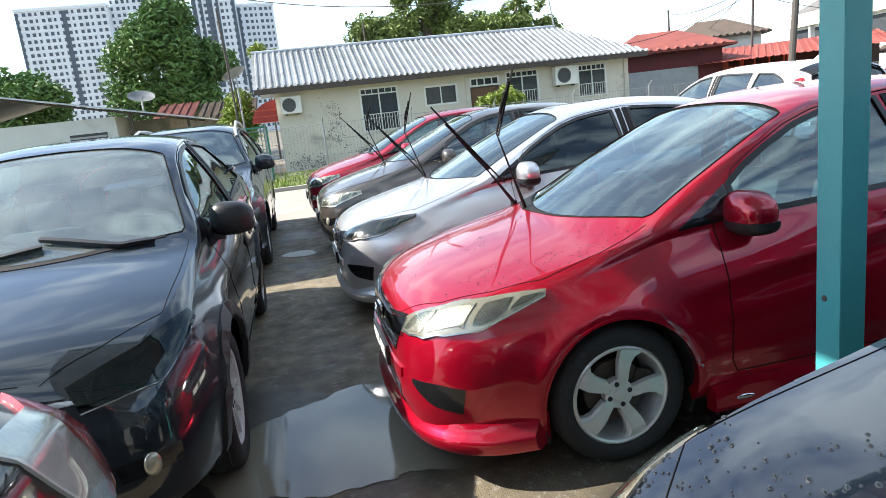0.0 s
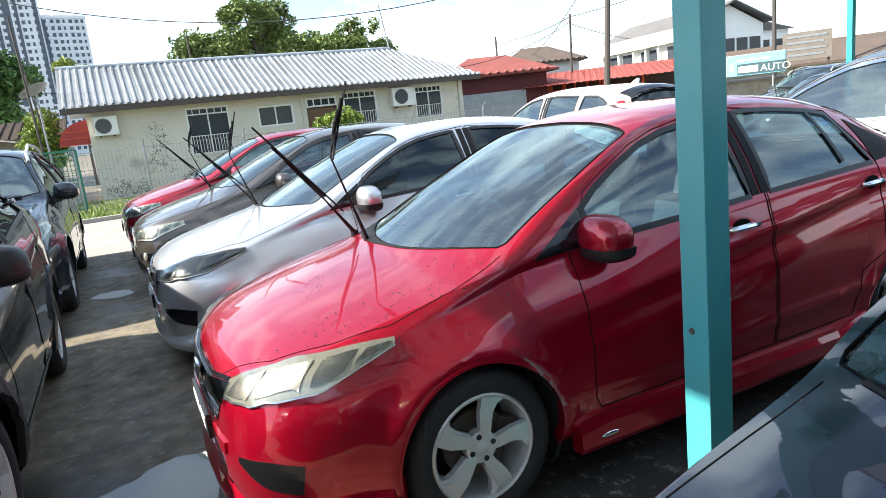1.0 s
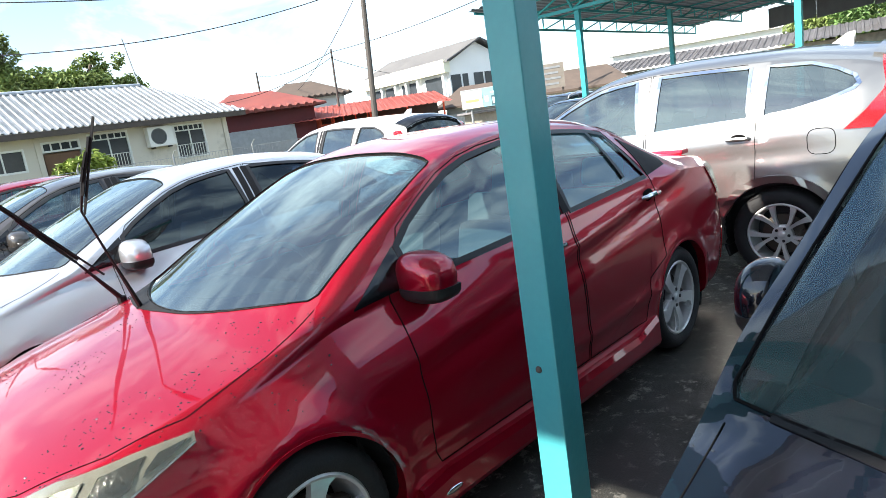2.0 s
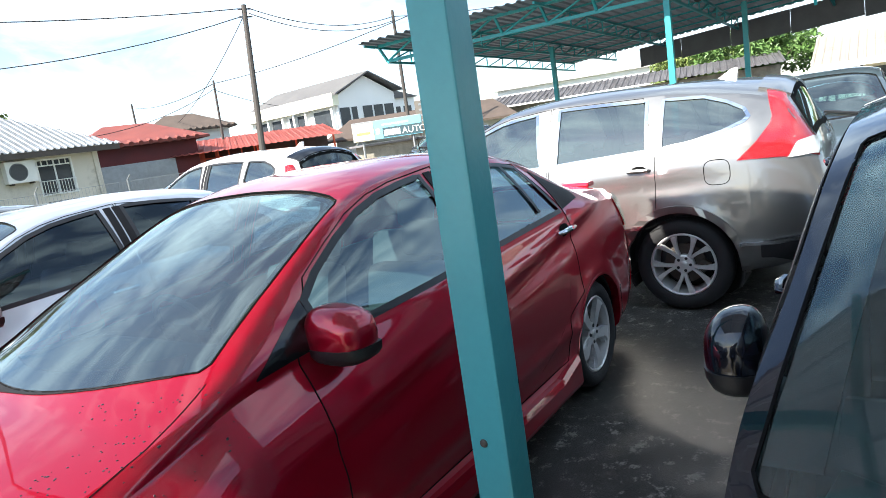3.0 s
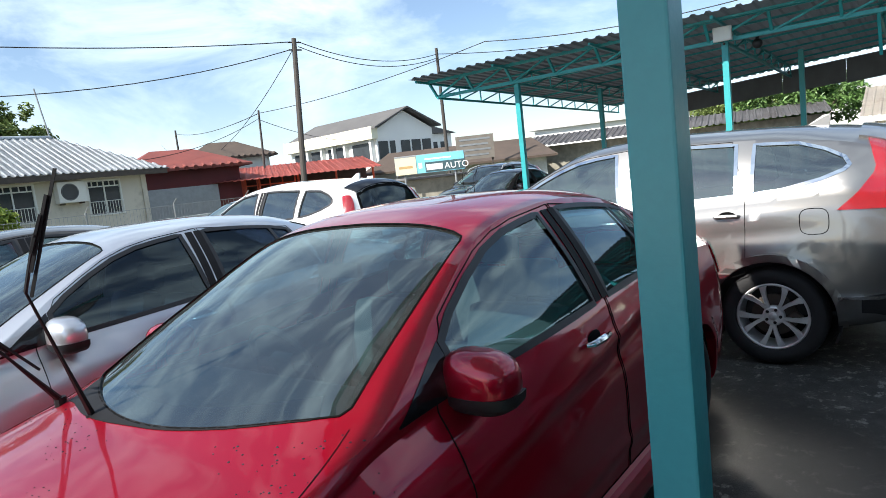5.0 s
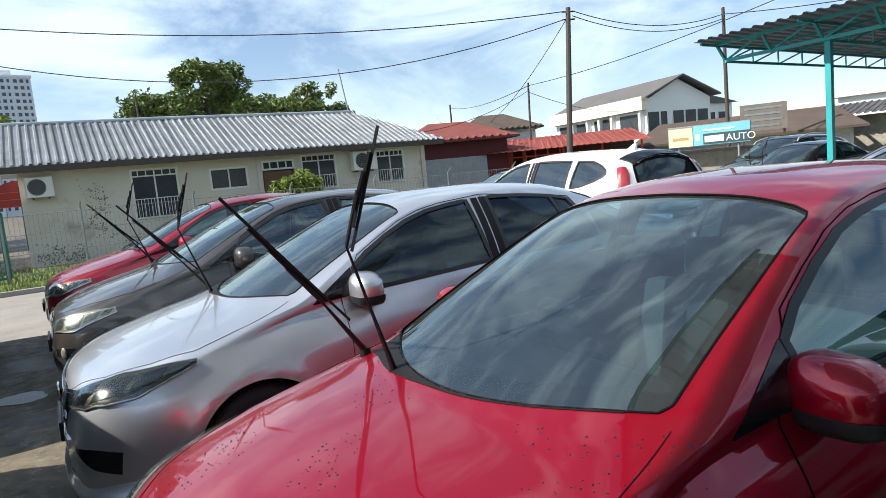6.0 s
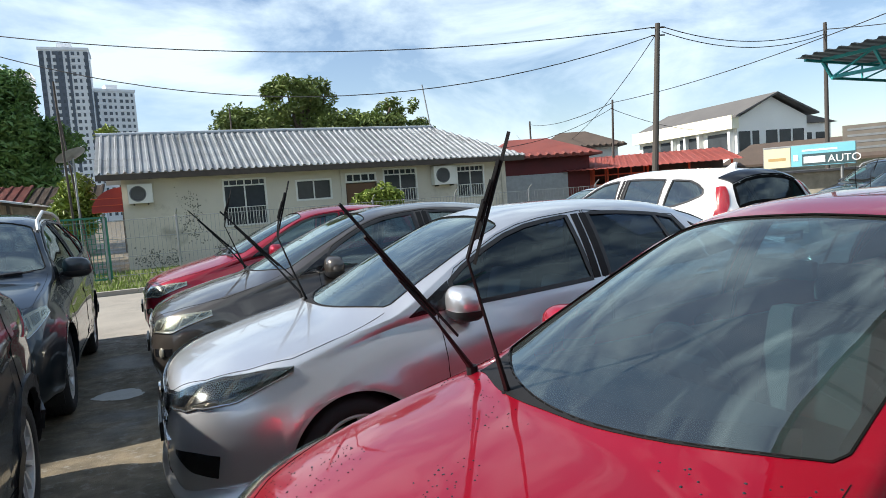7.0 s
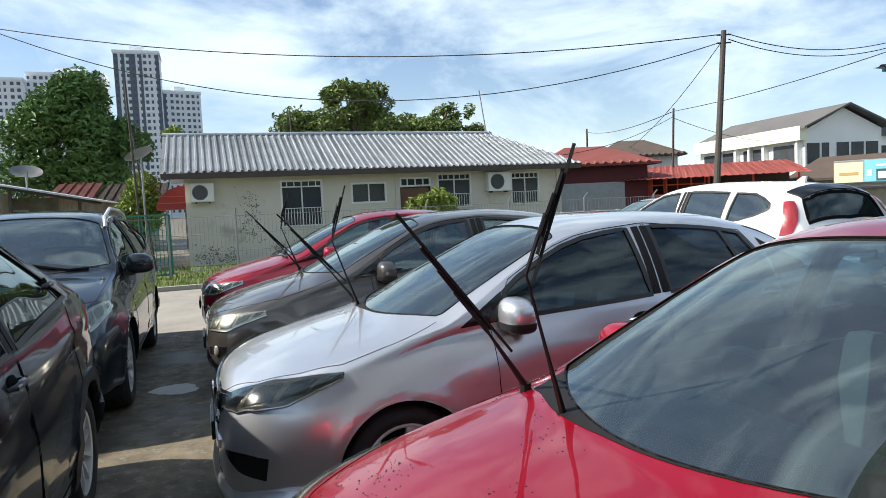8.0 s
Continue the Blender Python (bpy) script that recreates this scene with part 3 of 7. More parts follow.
WAGON = dict(
    nose=-0.92, tail=3.60, wheelbase=2.62, half=0.91, tyre=0.345, rim=0.232, arch=0.40,
    top=[(-0.92, 0.58), (-0.90, 0.76), (-0.84, 0.90), (-0.72, 0.97), (-0.4, 1.045), (-0.1, 1.095), (0.10, 1.12), (0.18, 1.15), (0.55, 1.36), (0.9, 1.535), (1.08, 1.61), (1.4, 1.665), (1.8, 1.685), (2.4, 1.665), (2.9, 1.63), (3.18, 1.59), (3.31, 1.555), (3.40, 1.42), (3.49, 1.22), (3.55, 1.05), (3.58, 0.86), (3.60, 0.60)],
    rail=[(-0.92, 0.54), (-0.88, 0.74), (-0.72, 0.90), (-0.4, 0.99), (0.0, 1.06), (0.25, 1.11), (0.4, 1.19), (0.7, 1.365), (1.0, 1.51), (1.25, 1.58), (1.7, 1.61), (2.4, 1.585), (2.9, 1.53), (3.15, 1.48), (3.3, 1.40), (3.42, 1.22), (3.54, 0.98), (3.60, 0.52)],
    rail_y=[(-0.92, 0.44), (-0.84, 0.60), (-0.6, 0.70), (-0.3, 0.77), (0.0, 0.785), (0.25, 0.79), (0.7, 0.70), (1.1, 0.635), (1.7, 0.62), (2.4, 0.62), (2.9, 0.625), (3.2, 0.64), (3.4, 0.70), (3.60, 0.60)],
    belt=[(-0.92, 0.52), (-0.86, 0.68), (-0.6, 0.83), (-0.3, 0.93), (0.0, 1.0), (0.3, 1.05), (1.0, 1.09), (2.0, 1.14), (2.7, 1.18), (3.05, 1.20), (3.25, 1.12), (3.45, 0.95), (3.60, 0.50)],
    width=[(-0.92, 0.52), (-0.89, 0.66), (-0.78, 0.78), (-0.6, 0.845), (-0.35, 0.89), (0.0, 0.905), (0.5, 0.91), (2.7, 0.91), (3.1, 0.90), (3.3, 0.87), (3.5, 0.80), (3.60, 0.66)],
    floor=[(-0.92, 0.38), (-0.86, 0.29), (-0.5, 0.24), (0.4, 0.25), (2.2, 0.25), (3.0, 0.28), (3.4, 0.36), (3.60, 0.46)],
    windows=[(0.55, 1.56, 0.12, 0.06), (1.70, 2.42, 0.0, 0.02), (2.52, 3.10, 0.0, 0.20)], quarter=None,
    doors=[(0.50, 1.62), (1.635, 2.47)], screen=[(0.16, 0.0), (0.20, 0.42), (0.36, 0.735), (1.02, 0.585), (1.10, 0.0)],
    rear_screen=[(3.345, 0.52), (3.47, 0.58), (3.49, 0.0), (3.335, 0.0)], mirror=(0.72, 0.94, 1.15), handles=[(1.48, 1.04), (2.36, 1.06)])

HATCH = dict(
    CROSS, screen=[(-0.06, 0.0), (0.0, 0.42), (0.16, 0.765), (1.02, 0.635), (1.10, 0.0)],
    top=[(-0.88, 0.55), (-0.86, 0.70), (-0.80, 0.83), (-0.70, 0.90), (-0.4, 0.985), (-0.2, 1.02), (-0.10, 1.042), (-0.04, 1.065), (0.45, 1.30), (0.82, 1.46), (1.04, 1.535), (1.4, 1.59), (1.7, 1.602), (2.2, 1.58), (2.7, 1.50), (2.95, 1.43), (3.15, 1.25), (3.28, 1.08), (3.36, 0.95), (3.40, 0.75), (3.42, 0.55)],
    rail=[(-0.88, 0.52), (-0.84, 0.68), (-0.7, 0.83), (-0.4, 0.925), (0.0, 0.995), (0.12, 1.02), (0.3, 1.12), (0.62, 1.29), (0.95, 1.445), (1.22, 1.51), (1.6, 1.54), (2.2, 1.51), (2.6, 1.43), (2.9, 1.30), (3.15, 1.13), (3.3, 1.0), (3.40, 0.70), (3.42, 0.5)],
    rail_y=[(-0.88, 0.40), (-0.8, 0.56), (-0.6, 0.69), (-0.3, 0.76), (0.0, 0.79), (0.16, 0.80), (0.6, 0.74), (1.1, 0.68), (1.6, 0.645), (2.2, 0.62), (2.7, 0.61), (3.1, 0.66), (3.3, 0.66), (3.42, 0.55)])


def car_section(S, x, rows=18):
    """Half outline of the body at a station, from the middle of the floor to the middle of the top."""
    zb, zs, zr, zt = S["floor_"](x), S["belt_"](x), S["rail_"](x), S["top_"](x)
    hw, wr = S["width_"](x), S["rail_y_"](x)
    zr = max(zr, zs + 0.008)
    zt = max(zt, zr + 0.004)
    out = [(0, zb), (hw * 0.5, zb), (hw - 0.10, zb)]
    inset = (0.075 if S.get("crease") else 0.06) * math.exp(-((x - 0.3) / 0.62) ** 2)
    ctrl = [(hw - 0.10, zb), (hw - 0.03, zb + 0.06 * min(1, (zs - zb) / 0.4)), (hw - 0.006, zb + 0.30 * (zs - zb)), (hw, zb + 0.55 * (zs - zb)), (hw - 0.016 - 0.35 * inset, zb + 0.80 * (zs - zb)), (hw - 0.05 - inset, zs)]
    n = rows
    for k in range(1, n + 1):
        s = k / n * (len(ctrl) - 1)
        i = min(int(s), len(ctrl) - 2)
        t = s - i
        p0, p1, p2, p3 = ctrl[max(i - 1, 0)], ctrl[i], ctrl[i + 1], ctrl[min(i + 2, len(ctrl) - 1)]
        q = [0.5 * (2 * p1[j] + (p2[j] - p0[j]) * t + (2 * p0[j] - 5 * p1[j] + 4 * p2[j] - p3[j]) * t * t + (3 * p1[j] - p0[j] - 3 * p2[j] + p3[j]) * t**3) for j in (0, 1)]
        # pressed lines along the flank
        mid = min(max((x - 0.2) / 0.5, 0), 1) * min(max((S["wheelbase"] + 0.55 - x) / 0.5, 0), 1)
        if mid > 0:
            l1 = 0.655 + 0.135 * x if S.get("crease") else zs - 0.15 - 0.02 * (2.6 - x)
            l2 = zb + 0.20 + 0.03 * x
            q[0] += mid * (0.010 * math.exp(-((q[1] - l1) / 0.024) ** 2) - 0.012 * math.exp(-((q[1] - l1 + 0.07) / 0.05) ** 2) + 0.012 * math.exp(-((q[1] - l2) / 0.03) ** 2))
        # swollen wheel arches
        for ax in (0.0, S["wheelbase"]):
            r = math.hypot(x - ax, q[1] - S["tyre"])
            q[0] += 0.014 * math.exp(-((r - S["arch"] - 0.02) / 0.05) ** 2)
        out.append(tuple(q))
    crown = 2.3 + 1.4 * min(max((x - 0.1) / 0.4, 0), 1) * min(max((S["tail"] - 0.6 - x) / 0.4, 0), 1)
    y0, z0 = out[-1]
    for k in range(1, 11):
        t = k / 10
        out.append((y0 + (wr - y0) * t + 0.022 * math.sin(math.pi * t) * min(1, (zr - zs) / 0.2), z0 + (zr - z0) * t))
    for k in range(1, 15):
        th = k / 14 * math.pi / 2
        y = wr * math.cos(th)
        out.append((max(y, 0.0), zr + (zt - zr) * (1 - abs(y / wr) ** crown if wr else 1)))
    out[-1] = (0.0, zt)
    return out


def car_shell(S, fine=False):
    for k in ("top", "rail", "rail_y", "belt", "width", "floor"):
        S[k + "_"] = curve_of(S[k])
    a, b = S["nose"], S["tail"]
    xs = [a + 0.5 * (k / 18) ** 1.7 for k in range(18)] + list(np.arange(a + 0.5, b - 0.42, 0.024 if fine else 0.05)) + [b - 0.42 + 0.42 * (1 - (1 - k / 16) ** 1.6) for k in range(17)]
    bm = bmesh.new()
    rings = []
    for x in xs:
        sec = car_section(S, x, 36 if fine else 18)
        ring = [bm.verts.new((x, y, z)) for y, z in sec]
        ring += [bm.verts.new((x, -y, z)) for y, z in sec[-2:0:-1]]
        rings.append(ring)
    n = len(rings[0])
    for p, q in zip(rings, rings[1:]):
        for k in range(n):
            bm.faces.new((p[k], p[(k + 1) % n], q[(k + 1) % n], q[k]))
    bm.faces.new(rings[0])
    bm.faces.new(rings[-1])
    bmesh.ops.recalc_face_normals(bm, faces=bm.faces)
    return bm


def cut_out(bm, poly, ax, keep):
    """Cuts a convex outline through the skin along one axis and returns the faces inside it."""
    i, j = ax
    area = sum(p[0] * q[1] - q[0] * p[1] for p, q in zip(poly, poly[1:] + poly[:1]))
    if area < 0:
        poly = poly[::-1]
    lo = [min(p[k] for p in poly) - 0.02 for k in (0, 1)]
    hi = [max(p[k] for p in poly) + 0.02 for k in (0, 1)]

    def near(f):
        a = [v.co[i] for v in f.verts]
        b = [v.co[j] for v in f.verts]
        return max(a) > lo[0] and min(a) < hi[0] and max(b) > lo[1] and min(b) < hi[1] and keep(f.calc_center_median())

    planes = []
    for p, q in zip(poly, poly[1:] + poly[:1]):
        no = Vector((0, 0, 0))
        no[i], no[j] = q[1] - p[1], p[0] - q[0]
        if no.length < 1e-6:
            continue
        co = Vector((0, 0, 0))
        co[i], co[j] = p
        planes.append((co, no.normalized()))
    fs = [f for f in bm.faces if near(f)]
    for co, no in planes:
        geom = fs + list({e for f in fs for e in f.edges}) + list({v for f in fs for v in f.verts})
        r = bmesh.ops.bisect_plane(bm, geom=geom, dist=1e-5, plane_co=co, plane_no=no)
        fs = [g for g in r["geom"] if isinstance(g, bmesh.types.BMFace)]
    return [f for f in fs if all((f.calc_center_median() - co).dot(no) < 1e-5 for co, no in planes)]


def lifted(bm, faces, sink=0.0, remove=True, thick=0.0):
    """Takes faces off into a bmesh of their own, sunk a little below the old skin."""
    out, made = bmesh.new(), {}
    for f in faces:
        for v in f.verts:
            if v not in made:
                made[v] = out.verts.new(v.co - v.normal * sink)
        out.faces.new([made[v] for v in f.verts])
    if remove:
        bmesh.ops.delete(bm, geom=faces, context="FACES")
    out.normal_update()
    if thick:
        r = bmesh.ops.solidify(out, geom=list(out.faces), thickness=thick)
    return out


def ribbon(bm, tree, rays, width, lift=0.003, closed=False, thick=0.004):
    """A flat strip along the skin, through the places that rays meet."""
    hits = []
    for o, d in rays:
        p, nrm, _, _ = tree.ray_cast(Vector(o), Vector(d))
        if p is not None:
            if nrm.dot(Vector(d)) > 0:
                nrm = -nrm
            hits.append((p, nrm))
    n = len(hits)
    if n < 2:
        return
    rows = []
    for k, (p, nrm) in enumerate(hits):
        a = hits[(k - 1) % n if closed else max(k - 1, 0)][0]
        b = hits[(k + 1) % n if closed else min(k + 1, n - 1)][0]
        side = nrm.cross(b - a)
        if side.length < 1e-9:
            side = Vector((0, 0, 1))
        side = side.normalized() * width / 2
        rows.append([bm.verts.new(p + side + nrm * (lift - thick)), bm.verts.new(p + side + nrm * lift), bm.verts.new(p - side + nrm * lift), bm.verts.new(p - side + nrm * (lift - thick))])
    for k in range(n if closed else n - 1):
        a, b = rows[k], rows[(k + 1) % n]
        for j in range(3):
            bm.faces.new((a[j], a[j + 1], b[j + 1], b[j]))


def skin(tree, top, bottom, nu=14, nv=6, lift=0.006, thick=0.02):
    """A patch that follows the body between two edges."""
    bm = bmesh.new()
    rows = []
    for a, b in zip(resample(top, nu), resample(bottom, nu)):
        row = []
        for k in range(nv):
            p, nrm, _, _ = tree.find_nearest(a.lerp(b, k / (nv - 1)))
            row.append((p, nrm))
        rows.append(row)
    up = [[bm.verts.new(p + nrm * lift) for p, nrm in r] for r in rows]
    dn = [[bm.verts.new(p + nrm * (lift - thick)) for p, nrm in r] for r in rows]
    for g in (up, dn):
        for a, b in zip(g, g[1:]):
            for k in range(nv - 1):
                bm.faces.new((a[k], a[k + 1], b[k + 1], b[k]))
    rim = [(i, 0) for i in range(nu)] + [(nu - 1, k) for k in range(1, nv)] + [(i, nv - 1) for i in range(nu - 2, -1, -1)] + [(0, k) for k in range(nv - 2, 0, -1)]
    for (i, k), (i2, k2) in zip(rim, rim[1:] + rim[:1]):
        bm.faces.new((up[i][k], up[i2][k2], dn[i2][k2], dn[i][k]))
    bmesh.ops.remove_doubles(bm, verts=bm.verts, dist=1e-4)
    return bm


def on_side(tree, x, z, side):
    """The place on the flank at a station and height."""
    p, nrm, _, _ = tree.ray_cast(Vector((x, 3.0 * side, z)), Vector((0, -side, 0)))
    return p if p is not None else Vector((x, 0.7 * side, z))


def flank(tree, pts, side):
    return [on_side(tree, x, z, side) for x, z in pts]


def side_rays(poly, side, n=4, closed=True):
    out = []
    pts = list(zip(poly, poly[1:] + poly[:1])) if closed else list(zip(poly, poly[1:]))
    for p, q in pts:
        for k in range(n):
            t = k / n
            out.append(((p[0] + (q[0] - p[0]) * t, 3.0 * side, p[1] + (q[1] - p[1]) * t), (0, -side, 0)))
    return out


def window_poly(S, x0, x1, lead, trail):
    """Outline of a side window between two stations, under the roof rail."""
    zl = lambda x: S["belt_"](x) + 0.030
    zu = lambda x: S["rail_"](x) - 0.035
    a0, a1 = x0 + 0.0, x1
    top = []
    for k in range(6):
        x = x0 + lead + (x1 - trail - x0 - lead) * k / 5
        top.append((x, max(zu(x), zl(x) + 0.02)))
    poly = [(a0, zl(a0)), (a1, zl(a1))] + top[::-1]
    if x0 > 2.45:
        b = zl(x0)
        top = [(x0, zu(x0)), (x0 + 0.28, zu(x0) - 0.02), (x1 - 0.14, zu(x0) - 0.075), (x1 - 0.03, zu(x0) - 0.135), (x1, b + 0.155)]
        poly = [(x0, b), (x0 + 0.20, b + 0.022), (x1 - 0.16, b + 0.075), (x1 - 0.03, b + 0.125)] + top[::-1]
    if zu(x0) - zl(x0) > 0.05 and lead > 0.05:
        poly.append((x0 + 0.005, zu(x0) - 0.01))
    return poly


WHEELS = {}


def wheel_meshes(style, R, r):
    """Tyre, rim, hub; outer face towards -y."""
    key = (style, R, r)
    if key in WHEELS:
        return WHEELS[key]
    w = 0.098
    bm = bmesh.new()
    prof = [(r + 0.004, -w + 0.012), (r + 0.016, -w), (R - 0.045, -w - 0.006), (R - 0.016, -w + 0.008), (R - 0.003, -w + 0.030), (R, -0.04), (R - 0.006, -0.035), (R - 0.006, -0.025), (R, -0.02), (R, 0.02), (R - 0.006, 0.025), (R - 0.006, 0.035), (R, 0.04), (R - 0.003, w - 0.03), (R - 0.016, w - 0.008), (R - 0.045, w + 0.006), (r + 0.016, w), (r + 0.004, w - 0.012)]
    lathe(bm, prof, 96)
    for v in bm.verts:
        rad = math.hypot(v.co.x, v.co.z)
        k = round(math.atan2(v.co.z, v.co.x) / (2 * math.pi) * 96)
        if R - 0.02 < rad < R - 0.001 and k % 2 and abs(v.co.y) > 0.06:
            f = (rad - 0.005) / rad
            v.co.x *= f
            v.co.z *= f
    tyre = mesh_of(bm, "tyre", M_RUBBER, True)
    bm = bmesh.new()
    lathe(bm, [(r + 0.004, -w + 0.014), (r - 0.004, -w + 0.008), (r - 0.014, -w + 0.014), (r - 0.020, -w + 0.05), (r - 0.03, w - 0.02), (r + 0.004, w - 0.012)], 64)
    s = r / 0.213

    def blade(points_l, points_r, ys, t=0.028):
        fr = [(bm.verts.new((a[0], y, a[1])), bm.verts.new((b[0], y, b[1]))) for a, b, y in zip(points_l, points_r, ys)]
        bk = [(bm.verts.new((a[0] * 0.99, y + t, a[1] * 0.99)), bm.verts.new((b[0] * 0.99, y + t, b[1] * 0.99))) for a, b, y in zip(points_l, points_r, ys)]
        for k in range(len(fr) - 1):
            bm.faces.new((fr[k][0], fr[k][1], fr[k + 1][1], fr[k + 1][0]))
            bm.faces.new((bk[k][1], bk[k][0], bk[k + 1][0], bk[k + 1][1]))
            bm.faces.new((fr[k][0], fr[k + 1][0], bk[k + 1][0], bk[k][0]))
            bm.faces.new((fr[k + 1][1], fr[k][1], bk[k][1], bk[k + 1][1]))

    def pol(rad, deg):
        return (rad * s * math.cos(radians(deg)), rad * s * math.sin(radians(deg)))

    rads = [0.04, 0.075, 0.11, 0.145, 0.175, 0.203]
    for k in range(5):
        base = 90 + 72 * k
        if style == "twist":
            cen = [0, 5, 9, 10, 8, 4]
            wid = [62, 36, 27, 23, 22, 26]
            blade([pol(q, base + c + d / 2) for q, c, d in zip(rads, cen, wid)], [pol(q, base + c - d / 2) for q, c, d in zip(rads, cen, wid)], [-0.070, -0.076, -0.080, -0.084, -0.086, -0.084])
            blade([pol(q, base + c - d / 2 + 1) for q, c, d in zip(rads[1:], cen[1:], wid[1:])], [pol(q, base + c - d / 2 - 5) for q, c, d in zip(rads[1:], cen[1:], wid[1:])], [-0.066, -0.064, -0.066, -0.070, -0.074])
        elif style == "pair":
            for sg in (1, -1):
                cen = [7, 8, 10, 13, 15, 17]
                wid = [26, 15, 11, 10, 11, 12]
                blade([pol(q, base + sg * c + d / 2) for q, c, d in zip(rads, cen, wid)], [pol(q, base + sg * c - d / 2) for q, c, d in zip(rads, cen, wid)], [-0.068, -0.072, -0.076, -0.080, -0.084, -0.084])
        else:
            for sg in (0, 36):
                wid = [30, 16, 11, 8.5, 8, 9]
                blade([pol(q, base + sg + d / 2) for q, d in zip(rads, wid)], [pol(q, base + sg - d / 2) for q, d in zip(rads, wid)], [-0.066, -0.070, -0.074, -0.078, -0.080, -0.080])
    lathe(bm, [(0.002, -0.072), (0.055 * s, -0.072), (0.064 * s, -0.066), (0.066 * s, -0.03), (0.002, -0.03)], 32)
    rim = mesh_of(bm, "rim", M_ALLOY if style != "dark" else M_ALLOY_DARK)
    bm = bmesh.new()
    bar(bm, (0, -0.0755, 0), (0, -0.060, 0), 0.011, 10)
    nuts = mesh_of(bm, "wheel_nut", M_TRIM)
    bm = bmesh.new()
    lathe(bm, [(0.002, -0.080), (0.020, -0.079), (0.027, -0.075), (0.028, -0.07), (0.002, -0.07)], 20)
    cap = mesh_of(bm, "centre_cap", M_ALLOY, True)
    bm = bmesh.new()
    lathe(bm, [(0.06, -0.02), (0.135 * s, -0.02), (0.135 * s, 0.0), (0.06, 0.0)], 32)
    box(bm, 0.07, -0.035, 0.02, 0.15, 0.015, 0.11, 0.01)
    disc = mesh_of(bm, "wheel", M_RUSTY)
    WHEELS[key] = (tyre, rim, nuts, cap, disc)
    return WHEELS[key]


def add_wheels(car, S, style):
    tyre, rim, nuts, cap, disc = wheel_meshes(style, S["tyre"], S["rim"])
    nn = 4 if style == "twist" else 5
    for x in (0.0, S["wheelbase"]):
        for side in (-1, 1):
            y = side * (S["half"] - 0.03 - 0.098)
            m = pose(x, y, S["tyre"], 0, 20 * (1 if x == 0 else 2) + (7 if side > 0 else 0), 0 if side < 0 else 180)
            hub = shared("wheel", disc, car, m)
            for nm, me in (("tyre", tyre), ("rim", rim), ("centre_cap", cap)):
                shared(nm, me, hub)
            for k in range(nn):
                a = 2 * math.pi * k / nn + 0.6
                shared("wheel_nut", nuts, hub, pose(0.047 * math.cos(a), 0, 0.047 * math.sin(a)))


def seat_mesh():
    bm = bmesh.new()
    box(bm, -0.26, -0.25, 0.0, 0.26, 0.25, 0.16, 0.06)
    box(bm, 0.18, -0.24, 0.10, 0.34, 0.24, 0.66, 0.06, Matrix.Translation((0.05, 0, 0)) @ pose(0, 0, 0, 0, 14, 0))
    box(bm, 0.30, -0.13, 0.68, 0.40, 0.13, 0.86, 0.045, Matrix.Translation((0.06, 0, 0)) @ pose(0, 0, 0, 0, 14, 0))
    return mesh_of(bm, "seat", M_SEAT, True)


SEAT = seat_mesh()


def steering_mesh():
    bm = bmesh.new()
    n = 28
    pts = [(0, 0.185 * math.cos(2 * math.pi * k / n), 0.185 * math.sin(2 * math.pi * k / n)) for k in range(n + 1)]
    tube(bm, pts, 0.015, 8)
    box(bm, -0.02, -0.07, -0.06, 0.03, 0.07, 0.05, 0.02)
    for a in ((-0.18, 0), (0.18, 0), (0, -0.18)):
        strut(bm, (0, 0, 0), (0, a[0], a[1]), 0.025, 0.04)
    return mesh_of(bm, "steering_wheel", M_DASH, True)


STEER = steering_mesh()


def mirror_part(car, S, paint, side, custom=None):
    mx, my, mz = custom[0] if custom else S["mirror"]
    scl = Matrix.Diagonal((*(custom[1] if custom else (1.1, 1.1, 1.28)), 1))
    bm = bmesh.new()
    bmesh.ops.create_uvsphere(bm, u_segments=20, v_segments=14, radius=1)
    for v in bm.verts:
        c = v.co
        k = 1.0 - 0.16 * c.y * side + 0.10 * max(-c.x, 0)
        sq = lambda q: math.copysign(abs(q) ** (0.85 if custom else 0.74), q)
        c.x = sq(c.x) * 0.085 if c.x < 0 else min(c.x * 0.085, 0.040)
        c.z = sq(c.z) * 0.070 * k
        c.y = sq(c.y) * 0.108
    shell = part("door_mirror", bm, paint, car, "", True, pose(mx, my * side, mz) @ scl)
    bm = bmesh.new()
    bmesh.ops.create_uvsphere(bm, u_segments=16, v_segments=10, radius=1)
    for v in bm.verts:
        c = v.co
        c.x, c.y, c.z = min(sq(c.x) * 0.087, 0.044), sq(c.y) * 0.110, min(sq(c.z) * 0.050, 0.0) - 0.024
    box(bm, -0.045, -0.15 * side, -0.085, 0.035, -0.04 * side, -0.05, 0.010)
    part("mirror_foot", bm, M_TRIM, shell, "", True)
    bm = bmesh.new()
    bmesh.ops.create_circle(bm, cap_ends=True, segments=24, radius=1)
    for v in bm.verts:
        v.co = Vector((0.043, v.co.x * 0.092, v.co.y * 0.056))
    part("mirror_glass", bm, M_CHROME, shell)


